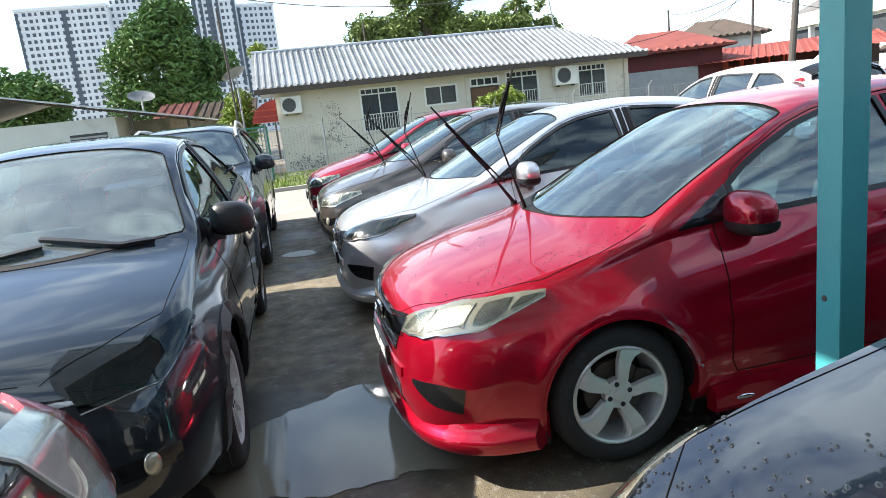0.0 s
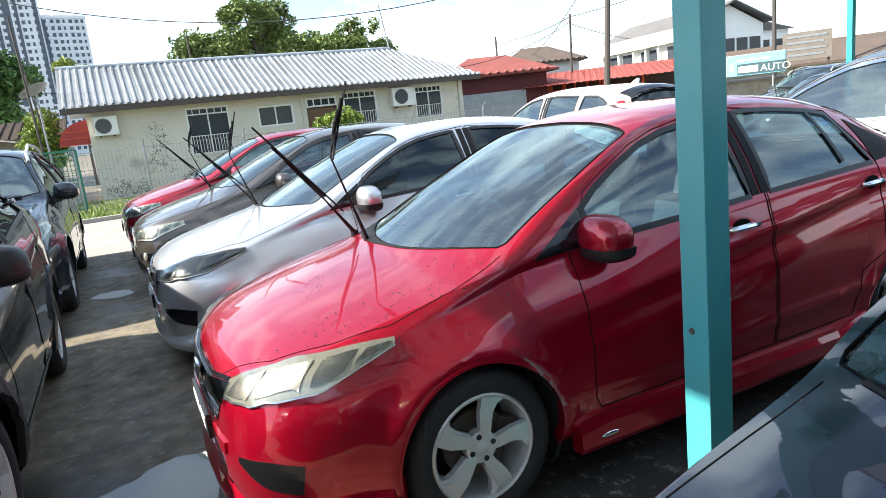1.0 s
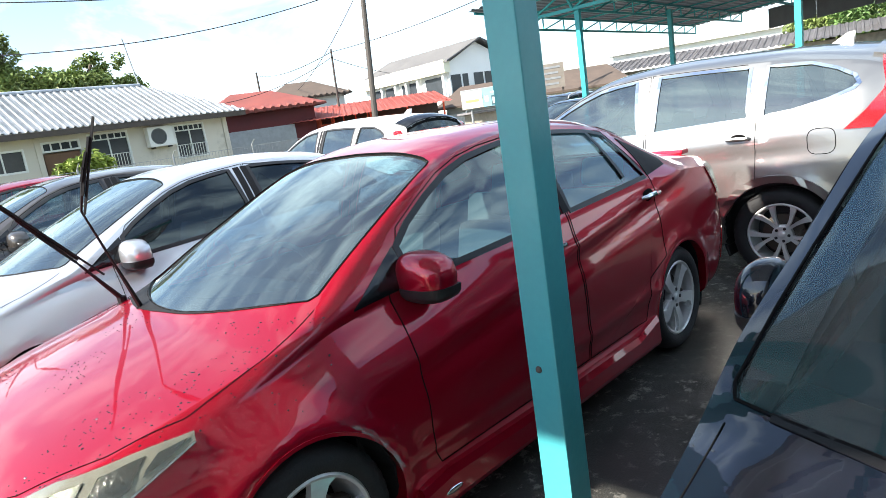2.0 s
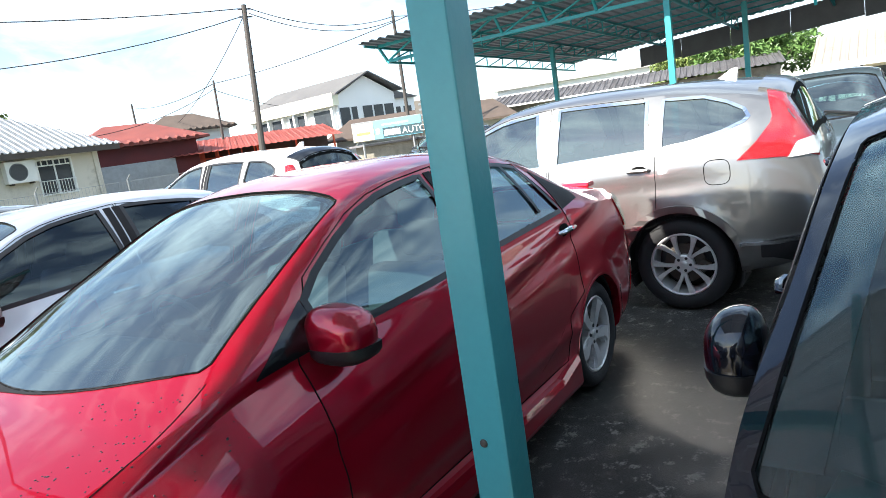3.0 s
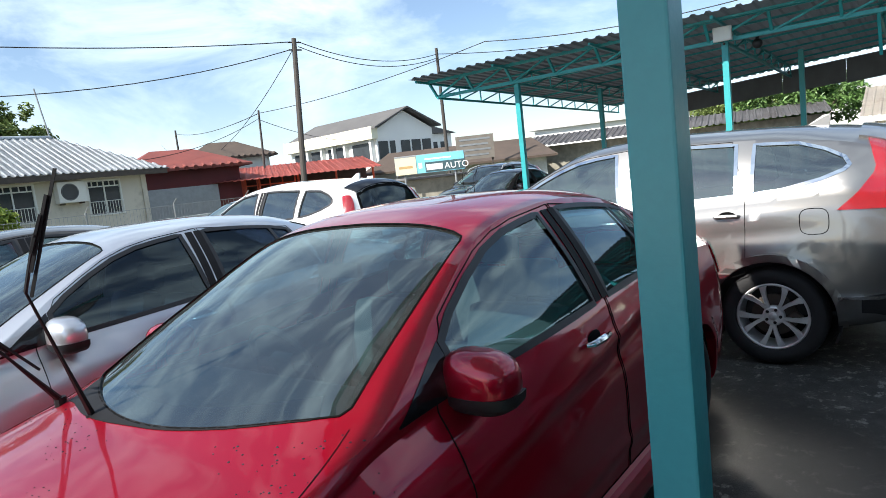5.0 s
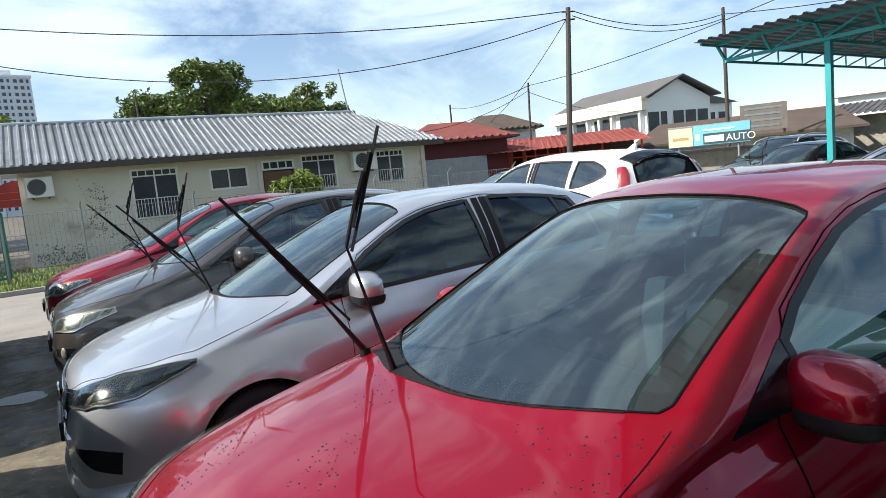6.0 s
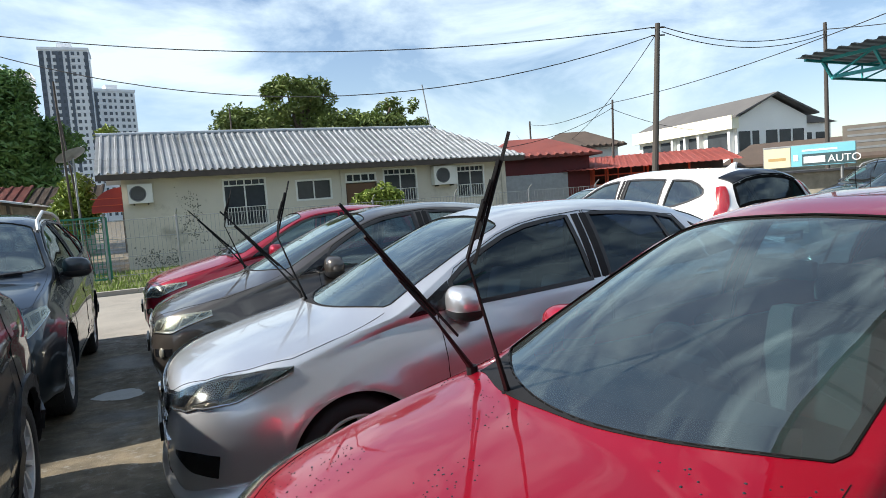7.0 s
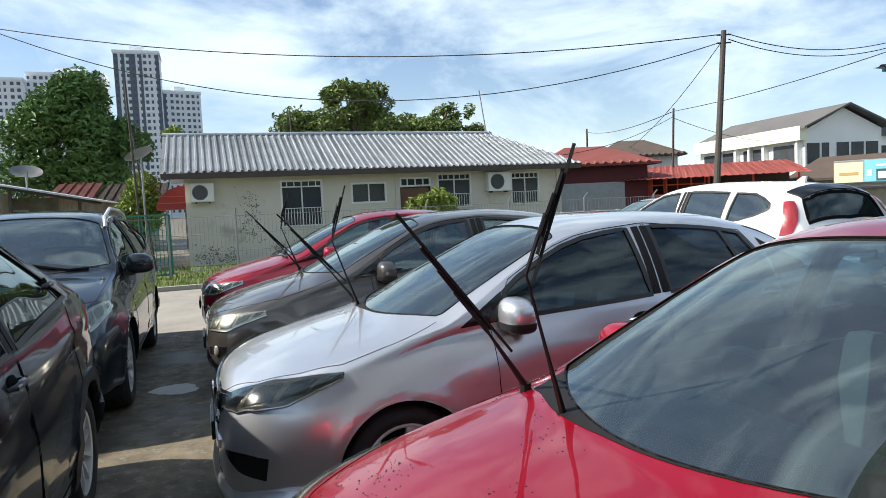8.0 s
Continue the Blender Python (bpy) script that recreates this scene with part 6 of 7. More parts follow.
def wall_with_holes(x0, x1, z1, y, t, holes):
    """A wall along x with rectangular openings right through it."""
    bm = bmesh.new()
    xs = sorted({x0, x1, *[h[0] for h in holes], *[h[2] for h in holes]})
    for a, b in zip(xs, xs[1:]):
        cuts = sorted((h[1], h[3]) for h in holes if h[0] <= a + 1e-6 and h[2] >= b - 1e-6)
        z = 0.0
        for lo, hi in cuts:
            if lo > z:
                box(bm, a, y, z, b, y + t, lo)
            z = hi
        if z < z1:
            box(bm, a, y, z, b, y + t, z1)
    bmesh.ops.remove_doubles(bm, verts=bm.verts, dist=1e-4)
    return bm


house = thing("bungalow", "cream plastered bungalow with a ribbed zinc roof", "house", pose(0, 0, 0))
HY = 20.7
holes = [(1.32, 1.03, 2.66, 2.53), (3.58, 1.69, 4.78, 2.38), (5.25, 0.0, 6.35, 2.5), (6.58, 1.40, 7.84, 2.60), (9.36, 1.40, 10.50, 2.58)]
part("front_wall", wall_with_holes(-1.48, 11.4, 2.85, HY, 0.14, holes), M_WALL, house)
for a in ((-1.48, HY + 0.143, 0, -1.34, 26.2, 2.85), (11.26, HY + 0.143, 0, 11.4, 26.2, 2.85), (-1.337, 26.06, 0, 11.257, 26.2, 2.85)):
    part("wall", boxed(*a), M_WALL, house)
# room wall behind the windows takes the darker mottled plaster
part("inner_wall", boxed(-1.3, 22.2, 0, 11.2, 22.3, 2.8), M_WALL_DULL, house)
bm = bmesh.new()
prism(bm, [(-1.46, HY + 0.02, 2.853), (-1.46, 26.15, 2.853), (-1.46, 23.3, 4.12)], (0.12, 0, 0))
part("gable", bm, M_WALL, house)
window_unit(house, 1.32, 1.03, 2.66, 2.53, HY + 0.02, 2, 5, True)
window_unit(house, 3.58, 1.69, 4.78, 2.38, HY + 0.02, 2)
window_unit(house, 6.58, 1.40, 7.84, 2.60, HY + 0.02, 2, 5, True)
window_unit(house, 9.36, 1.40, 10.50, 2.58, HY + 0.02, 2, 5, True)
door = part("door", boxed(5.30, HY + 0.10, 0.02, 6.30, HY + 0.14, 2.15), M_DOOR, house)
window_unit(house, 5.25, 2.18, 6.35, 2.5, HY + 0.02, 4)
for xp in (5.08, 11.2):
    part("pilaster", boxed(xp, HY - 0.05, 0, xp + 0.16, HY - 0.002, 2.74, 0.01), M_WALL, house)
# roof: front slope with ribs, hipped at one end
bm = bmesh.new()
n = 66
x0, x1 = -2.12, 11.95
rows = []
for k in range(n):
    for f, d in ((0.0, 0), (0.50, 0), (0.62, 1), (0.86, 1)):
        x = x0 + (x1 - x0) * (k + f) / n
        top = 1.0 if x < 9.7 else (x1 + 0.02 - x) / (x1 + 0.02 - 9.7)
        wob = 0.012 * math.sin(k * 1.7)
        rows.append((bm.verts.new((x, 20.1 + wob, 2.80 + 0.045 * d)), bm.verts.new((x, 20.1 + 3.2 * top, 2.80 + 1.43 * top + 0.045 * d))))
for a, b in zip(rows, rows[1:]):
    bm.faces.new((a[0], a[1], b[1], b[0]))
bmesh.ops.solidify(bm, geom=list(bm.faces), thickness=0.006)
part("roof", bm, M_ZINC, house)
bm = bmesh.new()
prism(bm, [(-2.12, 26.6, 2.80), (-2.12, 23.3, 4.23), (9.7, 23.3, 4.23), (11.95, 26.6, 2.80)], (0, 0, -0.02))
part("roof_back", bm, M_ZINC, house)
bm = bmesh.new()
prism(bm, [(11.95, 20.1, 2.80), (9.7, 23.3, 4.23), (11.95, 26.6, 2.80)], (0, 0, -0.02))
part("roof_hip", bm, M_ZINC, house)
bm = bmesh.new()
tube(bm, [(-2.12, 23.3, 4.26), (3, 23.3, 4.28), (9.7, 23.3, 4.26)], 0.06, 8)
part("ridge_cap", bm, M_ZINC, house)
part("fascia_board", boxed(-2.10, 20.12, 2.62, 11.9, 20.15, 2.79, 0.005), M_RUSTY, house)
part("soffit", boxed(-2.08, 20.16, 2.70, 11.85, HY - 0.052, 2.73), M_WALL_B, house)
rng = random.Random(11)
spots = [(rng.uniform(-1.35, 4.6), rng.uniform(0.05, 0.45)) for _ in range(16)] + [(0.35, 1.9), (0.42, 1.5), (0.3, 1.2), (0.38, 0.9)]
for cx, cz in spots:
    bm = bmesh.new()
    for _ in range(55):
        r = rng.uniform(0.006, 0.026)
        x, z = cx + rng.gauss(0, 0.16), cz + rng.gauss(0, 0.15)
        if z > 0.03 and -1.4 < x < 5.0:
            bm.faces.new([bm.verts.new((x + r * math.cos(q) * rng.uniform(0.6, 1.3), HY - 0.004, z + r * math.sin(q) * rng.uniform(0.6, 1.6))) for q in (0, 1.05, 2.1, 3.14, 4.2, 5.24)])
    tagged(part("mould_stain", bm, M_MOULD, house), kind="stuff")


def aircon(x0, z0, x1, z1, y):
    w, h = x1 - x0, z1 - z0
    ac = thing("air_conditioner", "off white outdoor air conditioner on wall brackets", "air conditioner", pose(x0, y, z0), "wall air conditioners")
    part("casing", boxed(0, -0.30, 0, w, 0, h, 0.015), M_AC, ac)
    bm = bmesh.new()
    m = Matrix.Translation((w * 0.40, -0.303, h * 0.5)) @ pose(0, 0, 0, 90)
    bmesh.ops.create_cone(bm, cap_ends=True, segments=28, radius1=h * 0.40, radius2=h * 0.40, depth=0.006, matrix=m)
    fan = part("fan_opening", bm, M_TRIM, ac)
    for k in range(4):
        bm = bmesh.new()
        r = h * (0.09 + 0.09 * k)
        tube(bm, [(w * 0.40 + r * math.cos(2 * math.pi * j / 24), -0.312, h * 0.5 + r * math.sin(2 * math.pi * j / 24)) for j in range(25)], 0.006, 5)
        part("guard_ring", bm, M_GALV, fan)
    for x in (0.12, w - 0.16):
        part("bracket", boxed(x, -0.30, -0.05, x + 0.04, 0, -0.002, 0.003), M_RUSTY, ac)


aircon(8.36, 1.92, 9.22, 2.58, HY - 0.02)
aircon(-1.32, 1.94, -0.66, 2.50, HY - 0.02)
# red awning on the gable side
aw = thing("awning", "dark red ribbed awning on the bungalow's side", "awning", pose(-1.48, 21.0, 0))
bm = bmesh.new()
rows = []
for j in range(9):
    a = radians(90 * j / 8)
    rows.append([bm.verts.new((-0.85 * math.sin(a), y, 1.75 + 0.72 * math.cos(a) * (1.0))) for y in (0, 2.6)])
for a, b in zip(rows, rows[1:]):
    bm.faces.new((a[0], a[1], b[1], b[0]))
bmesh.ops.solidify(bm, geom=list(bm.faces), thickness=0.01)
part("hood", bm, M_AWN, aw)
bm = bmesh.new()
pts = [(0, -0.002, 1.75)] + [(-0.85 * math.sin(radians(90 * j / 8)), -0.002, 1.75 + 0.72 * math.cos(radians(90 * j / 8))) for j in range(9)]
bm.faces.new([bm.verts.new(p) for p in pts])
part("end_panel", bm, M_AWN, aw)
for z in (1.75, 1.95, 2.15):
    bm = bmesh.new()
    strut(bm, (-0.84, -0.01, z), (0, -0.01, z), 0.02)
    part("rib", bm, M_RED_RAIL, aw)

# ---------------------------------------------------------------- fence and gate
fence = thing("wire_fence", "galvanised wire fence on thin posts before the bungalow", "fence", pose(0, 0, 0))
FY = 17.2
for k in range(12):
    x = -0.22 + 2.6 * (k - 3) if k != 2 else -1.85
    bm = bmesh.new()
    bar(bm, (x, FY, 0), (x, FY, 1.56), 0.032, 8)
    bar(bm, (x, FY, 1.56), (x + 0.02, FY - 0.16, 1.70), 0.018, 6)
    part("fence_post", bm, M_GALV, fence)
for z in (0.15, 0.6, 1.05, 1.5):
    bm = bmesh.new()
    bar(bm, (-9, FY, z), (21, FY, z), 0.008, 5)
    part("rail_wire", bm, M_GALV, fence)
bm = bmesh.new()
for k in range(300):
    x = -9 + k * 0.10
    if -3.1 < x < -1.7:
        continue
    strut(bm, (x, FY + 0.01, 0.10), (x, FY + 0.01, 1.5), 0.007)
tagged(part("mesh_wire", bm, M_GALV, fence), kind="stuff")
gate = thing("mesh_gate", "green painted mesh gate beside the bungalow", "gate", pose(-3.05, FY, 0))
for a, b in (((0, 0, 0.1), (0, 0, 1.6)), ((1.25, 0, 0.1), (1.25, 0, 1.6)), ((0, 0, 0.1), (1.25, 0, 0.1)), ((0, 0, 1.6), (1.25, 0, 1.6))):
    bm = bmesh.new()
    strut(bm, a, b, 0.045)
    part("gate_frame", bm, M_GREEN_GATE, gate)
for k in range(1, 14):
    bm = bmesh.new()
    strut(bm, (1.25 * k / 14, 0, 0.1), (1.25 * k / 14, 0, 1.6), 0.016)
    part("upright", bm, M_GREEN_GATE, gate)
for k in range(1, 12):
    bm = bmesh.new()
    strut(bm, (0, 0.012, 0.1 + 1.5 * k / 12), (1.25, 0.012, 0.1 + 1.5 * k / 12), 0.012)
    part("crossbar", bm, M_GREEN_GATE, gate)
lw = thing("low_wall", "pale vented block wall beyond the fence", "wall", pose(9.5, 18.2, 0))
for k in range(12):
    part("block", boxed(k * 0.62, 0, 0, k * 0.62 + 0.60, 0.12, 0.62, 0.01), M_WALL_B, lw)
for k in range(25):
    part("baluster", boxed(k * 0.30, 0.03, 0.62, k * 0.30 + 0.06, 0.09, 1.02), M_WALL_B, lw)
part("cap", boxed(0, 0, 1.02, 7.5, 0.12, 1.10, 0.01), M_WALL_B, lw)

# ---------------------------------------------------------------- long low house on the other side of the lane
row_house = thing("row_house", "weathered low house with a thin zinc sheet roof", "house", pose(0, 0, 0))
# back wall under the open roof takes the darker plaster
part("wall", boxed(-13, 22.6, 0, -5.2, 27, 2.3), M_WALL_DULL, row_house)
part("wall", boxed(-13, 20.75, 0, -6.5, 22.55, 2.45), M_WALL_B, row_house)
part("window", boxed(-7.9, 20.70, 1.0, -6.8, 20.748, 2.0), M_WIN, row_house)
for k in range(7):
    part("louvre", boxed(-7.9, 20.66, 1.02 + 0.14 * k, -6.8, 20.698, 1.08 + 0.14 * k), M_GALV, row_house)
bm = bmesh.new()
prism(bm, [(-3.9, 20.2, 2.10), (-3.9, 27.4, 2.10), (-10.0, 27.4, 3.42), (-10.0, 20.2, 3.42)], (0, 0, 0.045))
part("roof", bm, M_ZINC, row_house)
bm = bmesh.new()
prism(bm, [(-14.0, 20.2, 2.55), (-14.0, 27.4, 2.55), (-10.01, 27.4, 3.42), (-10.01, 20.2, 3.42)], (0, 0, 0.045))
part("roof_back", bm, M_ZINC, row_house)
for x in (-4.3, -6.0):
    bm = bmesh.new()
    strut(bm, (x, 20.6, 0), (x, 20.6, 2.10 + (-3.9 - x) * 0.216), 0.08)
    part("porch_post", bm, M_RUSTY, row_house)
for y in (20.5, 21.6, 22.5):
    bm = bmesh.new()
    strut(bm, (-4.0, y, 2.07), (-9.95, y, 3.36), 0.06)
    part("rafter", bm, M_RUSTY, row_house)
for x0, z0, x1, z1, mt in ((-7.0, 0.9, -6.0, 1.95, M_WIN), (-8.8, 0.0, -7.9, 2.05, M_DOOR), (-10.8, 0.9, -9.6, 1.95, M_WIN)):
    w = part("window" if mt is M_WIN else "door", boxed(x0, 22.57, z0, x1, 22.598, z1), mt, row_house)
    for a in ((x0, z0, x1, z0 + 0.06), (x0, z1 - 0.06, x1, z1), (x0, z0 + 0.06, x0 + 0.06, z1 - 0.06), (x1 - 0.06, z0 + 0.06, x1, z1 - 0.06)):
        part("frame", boxed(a[0], 22.53, a[1], a[2], 22.568, a[3]), M_WALL_B if mt is M_WIN else M_DOOR, w)


def dish(x, y, z, r, yaw, stand=None):
    d = thing("satellite_dish", "grey satellite dish on a thin mast", "satellite dish", pose(x, y, z, 0, 0, yaw), "satellite dishes")
    bm = bmesh.new()
    rings = []
    for j in range(7):
        q = r * j / 6
        rings.append([bm.verts.new((q * math.cos(2 * math.pi * k / 24), -0.25 * q * q / r * -1, q * math.sin(2 * math.pi * k / 24))) for k in range(24)])
    for a, b in zip(rings[1:], rings[2:]):
        for k in range(24):
            bm.faces.new((a[k], a[(k + 1) % 24], b[(k + 1) % 24], b[k]))
    bm.faces.new(rings[1])
    bmesh.ops.solidify(bm, geom=list(bm.faces), thickness=0.01)
    part("reflector", bm, M_GALV, d, "", True, pose(0, 0, 0, 62))
    bm = bmesh.new()
    bar(bm, (0, -0.02, 0), (0, -0.02, -(stand or 0.6)), 0.025, 8)
    part("mast", bm, M_GALV, d)
    bm = bmesh.new()
    bar(bm, (0, 0, -r * 0.6), (0, r * 0.75, r * 0.2), 0.012, 6)
    part("feed_arm", bm, M_GALV, d)


dish(-5.65, 21.0, 2.92, 0.42, 200, 0.42)
dish(-2.55, 19.6, 3.25, 0.40, 60, 3.25)

# further houses behind the lane
far_roofs = thing("tile_house", "old house with rusted red and tan sheet roofs", "house", pose(0, 0, 0))
part("wall", boxed(-9.6, 33.0, 0, -3.4, 38, 2.4), M_WALL_DULL, far_roofs)
part("roof", corrugated(-7.6, 32.2, 2.45, -5.6, 36, 3.35, 0.35, 0.06), M_RUST_TILE, far_roofs)
part("roof", corrugated(-5.55, 32.0, 2.35, -2.6, 36, 3.25, 0.35, 0.06), M_BROWN_ROOF, far_roofs)


# ---------------------------------------------------------------- trees
def leaf_cloud(bm, centre, radii, count, size, rng, hollow=0.45, droop=0.3):
    """Small bent leaves thrown round a clump."""
    c = Vector(centre)
    for _ in range(count):
        d = Vector((rng.gauss(0, 1), rng.gauss(0, 1), rng.gauss(0, 1))).normalized()
        k = (hollow + (1 - hollow) * rng.random() ** 0.6)
        wob = 1 + 0.22 * noise.noise(d * 2.2 + c)
        p = c + Vector((d.x * radii[0], d.y * radii[1], d.z * radii[2])) * k * wob
        s = size * rng.uniform(0.55, 1.25)
        q = Euler((rng.uniform(-0.9, 0.9), rng.uniform(-0.9, 0.9), rng.uniform(0, 6.28))).to_matrix()
        a, b, t = q @ Vector((s, 0, -droop * s)), q @ Vector((0, s * 0.42, 0.12 * s)), q @ Vector((-s, 0, -droop * s * 0.4))
        o = q @ Vector((0, -s * 0.42, 0.12 * s))
        bm.faces.new([bm.verts.new(p + v) for v in (a, b, t, o)])


def tree(name, label, base, trunk_r, limbs, clumps, leaf, size, count, seed):
    """limbs: lists of points from the ground up; clumps: (centre, radii)."""
    rng = random.Random(seed)
    tr = thing(name, label, "tree", pose(*base))
    for n, pts in enumerate(limbs):
        bm = bmesh.new()
        r = [trunk_r * (1 if n == 0 else 0.45) * (1 - 0.75 * k / (len(pts) - 1)) for k in range(len(pts))]
        tube(bm, pts, r, 8)
        part("trunk" if n == 0 else "limb", bm, M_BARK, tr)
    for c, rad in clumps:
        bm = bmesh.new()
        leaf_cloud(bm, c, rad, int(count * (rad[0] * rad[2]) ** 0.9), size, rng)
        tagged(part("leaf_clump", bm, leaf, tr), kind="stuff")
    return tr


def clumps_in(centre, radii, n, size, seed, lift=0.0):
    """Clump places spread over an uneven crown."""
    rng = random.Random(seed)
    out = []
    for k in range(n):
        d = Vector((rng.gauss(0, 1), rng.gauss(0, 1), rng.gauss(0, 1))).normalized()
        q = rng.uniform(0.45, 0.95)
        s = size * rng.uniform(0.7, 1.3)
        out.append(((centre[0] + d.x * radii[0] * q, centre[1] + d.y * radii[1] * q, centre[2] + d.z * radii[2] * q + lift), (s, s, s * rng.uniform(0.65, 0.9))))
    return out


tree("broadleaf_tree", "dense dark green broadleaf tree behind the low houses", (-8.2, 44, 0), 0.35, [[(0, 0, 0), (0.1, 0, 2.5), (0, 0.2, 5.5), (0.2, 0, 8)], [(0, 0, 2.5), (-1.2, 0, 4.5), (-2.4, 0, 6)], [(0, 0, 3), (1.2, 0, 4.8), (2.3, 0, 6)]], clumps_in((0, 0, 5.6), (3.6, 3.0, 4.2), 44, 1.35, 21) + clumps_in((0.1, 0, 8.4), (1.3, 1.2, 1.4), 8, 1.0, 22), M_LEAF_A, 0.24, 300, 31)
tree("broadleaf_tree", "green tree behind the low house", (-19.0, 46, 0), 0.3, [[(0, 0, 0), (0.1, 0, 3), (0, 0, 6)], [(0, 0, 3), (-2, 0, 5)], [(0, 0, 3), (2, 0, 5)]], clumps_in((0, 0, 4.9), (4.5, 3.0, 2.4), 34, 1.25, 23), M_LEAF_A, 0.26, 200, 32)
rain = [[(0, 0, 0), (0, 0, 4), (0.2, 0, 6.5), (0.5, 0, 9)], [(0, 0, 4.5), (-1.0, 0, 6.5), (-1.3, 0, 8.6)], [(0.2, 0, 5.5), (1.5, 0, 7.2), (2.0, 0, 8.7)], [(0.1, 0, 6), (-0.2, 0, 7.5), (-0.6, 0, 9.4)], [(0.2, 0, 6.5), (0.9, 0, 8), (1.1, 0, 9.2)]]
tree("spreading_tree", "tall spreading tree with bare limbs showing through", (8.9, 43.5, 0), 0.4, rain, clumps_in((0.2, 0, 8.8), (2.5, 1.6, 1.5), 34, 0.62, 24) + clumps_in((-2.6, 0, 6.6), (2.2, 1.8, 1.9), 30, 1.0, 25) + clumps_in((1.6, 0, 6.9), (1.8, 1.4, 1.3), 18, 0.75, 40), M_LEAF_C, 0.20, 300, 33)
tree("spreading_tree", "lower open crowned tree behind the zinc roof", (14.2, 41.5, 0), 0.25, [[(0, 0, 0), (0, 0, 4), (0.2, 0, 6.8), (0.9, 0, 8.2)], [(0, 0, 5), (-1.5, 0, 6.4)], [(0, 0, 5), (2.2, 0, 6.3)]], clumps_in((-1.2, 0, 6.2), (3.4, 1.6, 1.3), 38, 0.85, 26) + clumps_in((1.0, 0, 7.7), (1.7, 1.0, 0.8), 14, 0.32, 27) + clumps_in((2.6, 0, 6.2), (1.4, 1, 0.5), 8, 0.5, 28), M_LEAF_C, 0.19, 300, 34)
tree("shrub", "leafy yellow green shrub against the bungalow wall", (5.95, 19.3, 0), 0.05, [[(0, 0, 0), (0, 0, 0.8), (0.1, 0, 1.5)], [(0, 0, 0.5), (-0.5, 0, 1.3)], [(0, 0, 0.5), (0.5, 0, 1.3)]], clumps_in((0, 0, 1.55), (0.75, 0.5, 0.42), 16, 0.33, 29), M_LEAF_B, 0.13, 900, 35)
tree("vine_bush", "yellow green climbing bush beside the pole", (-2.75, 21.5, 0), 0.05, [[(0, 0, 0), (0, 0, 1.5), (0.1, 0, 2.6)]], clumps_in((0, 0, 1.9), (0.50, 0.4, 0.95), 18, 0.36, 30), M_LEAF_B, 0.11, 900, 36)
tree("yellow_bush", "yellow green bush top behind the roof", (-1.8, 32, 0), 0.06, [[(0, 0, 0), (0, 0, 3), (0, 0, 4.6)]], clumps_in((0, 0, 4.9), (0.9, 0.6, 0.5), 10, 0.4, 31), M_LEAF_B, 0.16, 700, 37)
for k, (x, y, w, h) in enumerate(((43.5, 4.5, 3.6, 5.6), (46.5, 9.5, 3.0, 4.4), (44.5, -4.5, 4.0, 5.4), (44.0, -11.5, 4.2, 5.2), (47, -18, 4.5, 5.4))):
    tree("garden_tree", "sunlit green tree behind the far sheds", (x, y, 0), 0.2, [[(0, 0, 0), (0, 0, 2.2), (0.2, 0, h * 0.7)], [(0, 0, 2), (0, -1.4, h * 0.6)], [(0, 0, 2), (0, 1.4, h * 0.6)]], clumps_in((0, 0, h * 0.66), (1.8, w, h * 0.34), 30, 0.95, 50 + k), M_LEAF_A if k % 2 == 0 else M_LEAF_C, 0.22, 260, 60 + k)


# ---------------------------------------------------------------- apartment blocks
def block(name, label, x0, y0, x1, z1, depth, floors, bays, stripes=(), turn=0.0, podium=0.0):
    b = thing(name, label, "apartment building", pose(x0, y0, 0, 0, 0, turn))
    w = x1 - x0
    part("wall", boxed(0, 0, 0, w, depth, z1), M_BLOCK, b)
    part("parapet", boxed(-0.4, -0.4, z1, w + 0.4, depth + 0.4, z1 + 1.2), M_BLOCK, b)
    part("plant_room", boxed(w * 0.35, depth * 0.3, z1 + 1.2, w * 0.65, depth * 0.7, z1 + 4.2), M_BLOCK, b)
    for a, c in stripes:
        part("grey_panel", boxed(w * a, -0.25, z1 * 0.30, w * c, -0.02, z1 - 0.6), M_BLOCK_GREY, b)
    bm = bmesh.new()
    fh = (z1 - 2) / floors
    for f in range(floors):
        for k in range(bays):
            xa = w * (k + 0.22) / bays
            xb = w * (k + (0.78 if k % 3 else 0.6)) / bays
            za = 2 + fh * (f + 0.28)
            vs = [bm.verts.new(p) for p in ((xa, -0.35, za), (xb, -0.35, za), (xb, -0.35, za + fh * 0.5), (xa, -0.35, za + fh * 0.5))]
            fc = bm.faces.new(vs)
    tagged(part("glazing", bm, M_BLOCK_WIN, b), kind="stuff")
    bm = bmesh.new()
    for f in range(floors + 1):
        box(bm, -0.1, -0.20, 2 + fh * f - 0.18, w + 0.1, -0.02, 2 + fh * f + 0.18)
    tagged(part("floor_edges", bm, M_BLOCK, b), kind="stuff")
    return b


block("apartment_block", "long pale apartment block with rows of windows", -112, 338, -74, 64, 18, 21, 15, ((0.0, 0.03), (0.5, 0.55)))
block("apartment_block", "long pale apartment block with rows of windows", -73.9, 345, -42, 68, 18, 22, 13, ((0.45, 0.52),))
block("apartment_tower", "tall pale tower with dark vertical panels", -37.0, 340, -17.5, 78, 18, 25, 8, ((0.0, 0.10), (0.17, 0.24), (0.34, 0.48), (0.56, 0.62), (0.92, 1.0)))
block("apartment_block", "lower pale apartment wing with balconies", -17.2, 352, 0.5, 62, 18, 20, 7, ((0.0, 0.06),), turn=14)

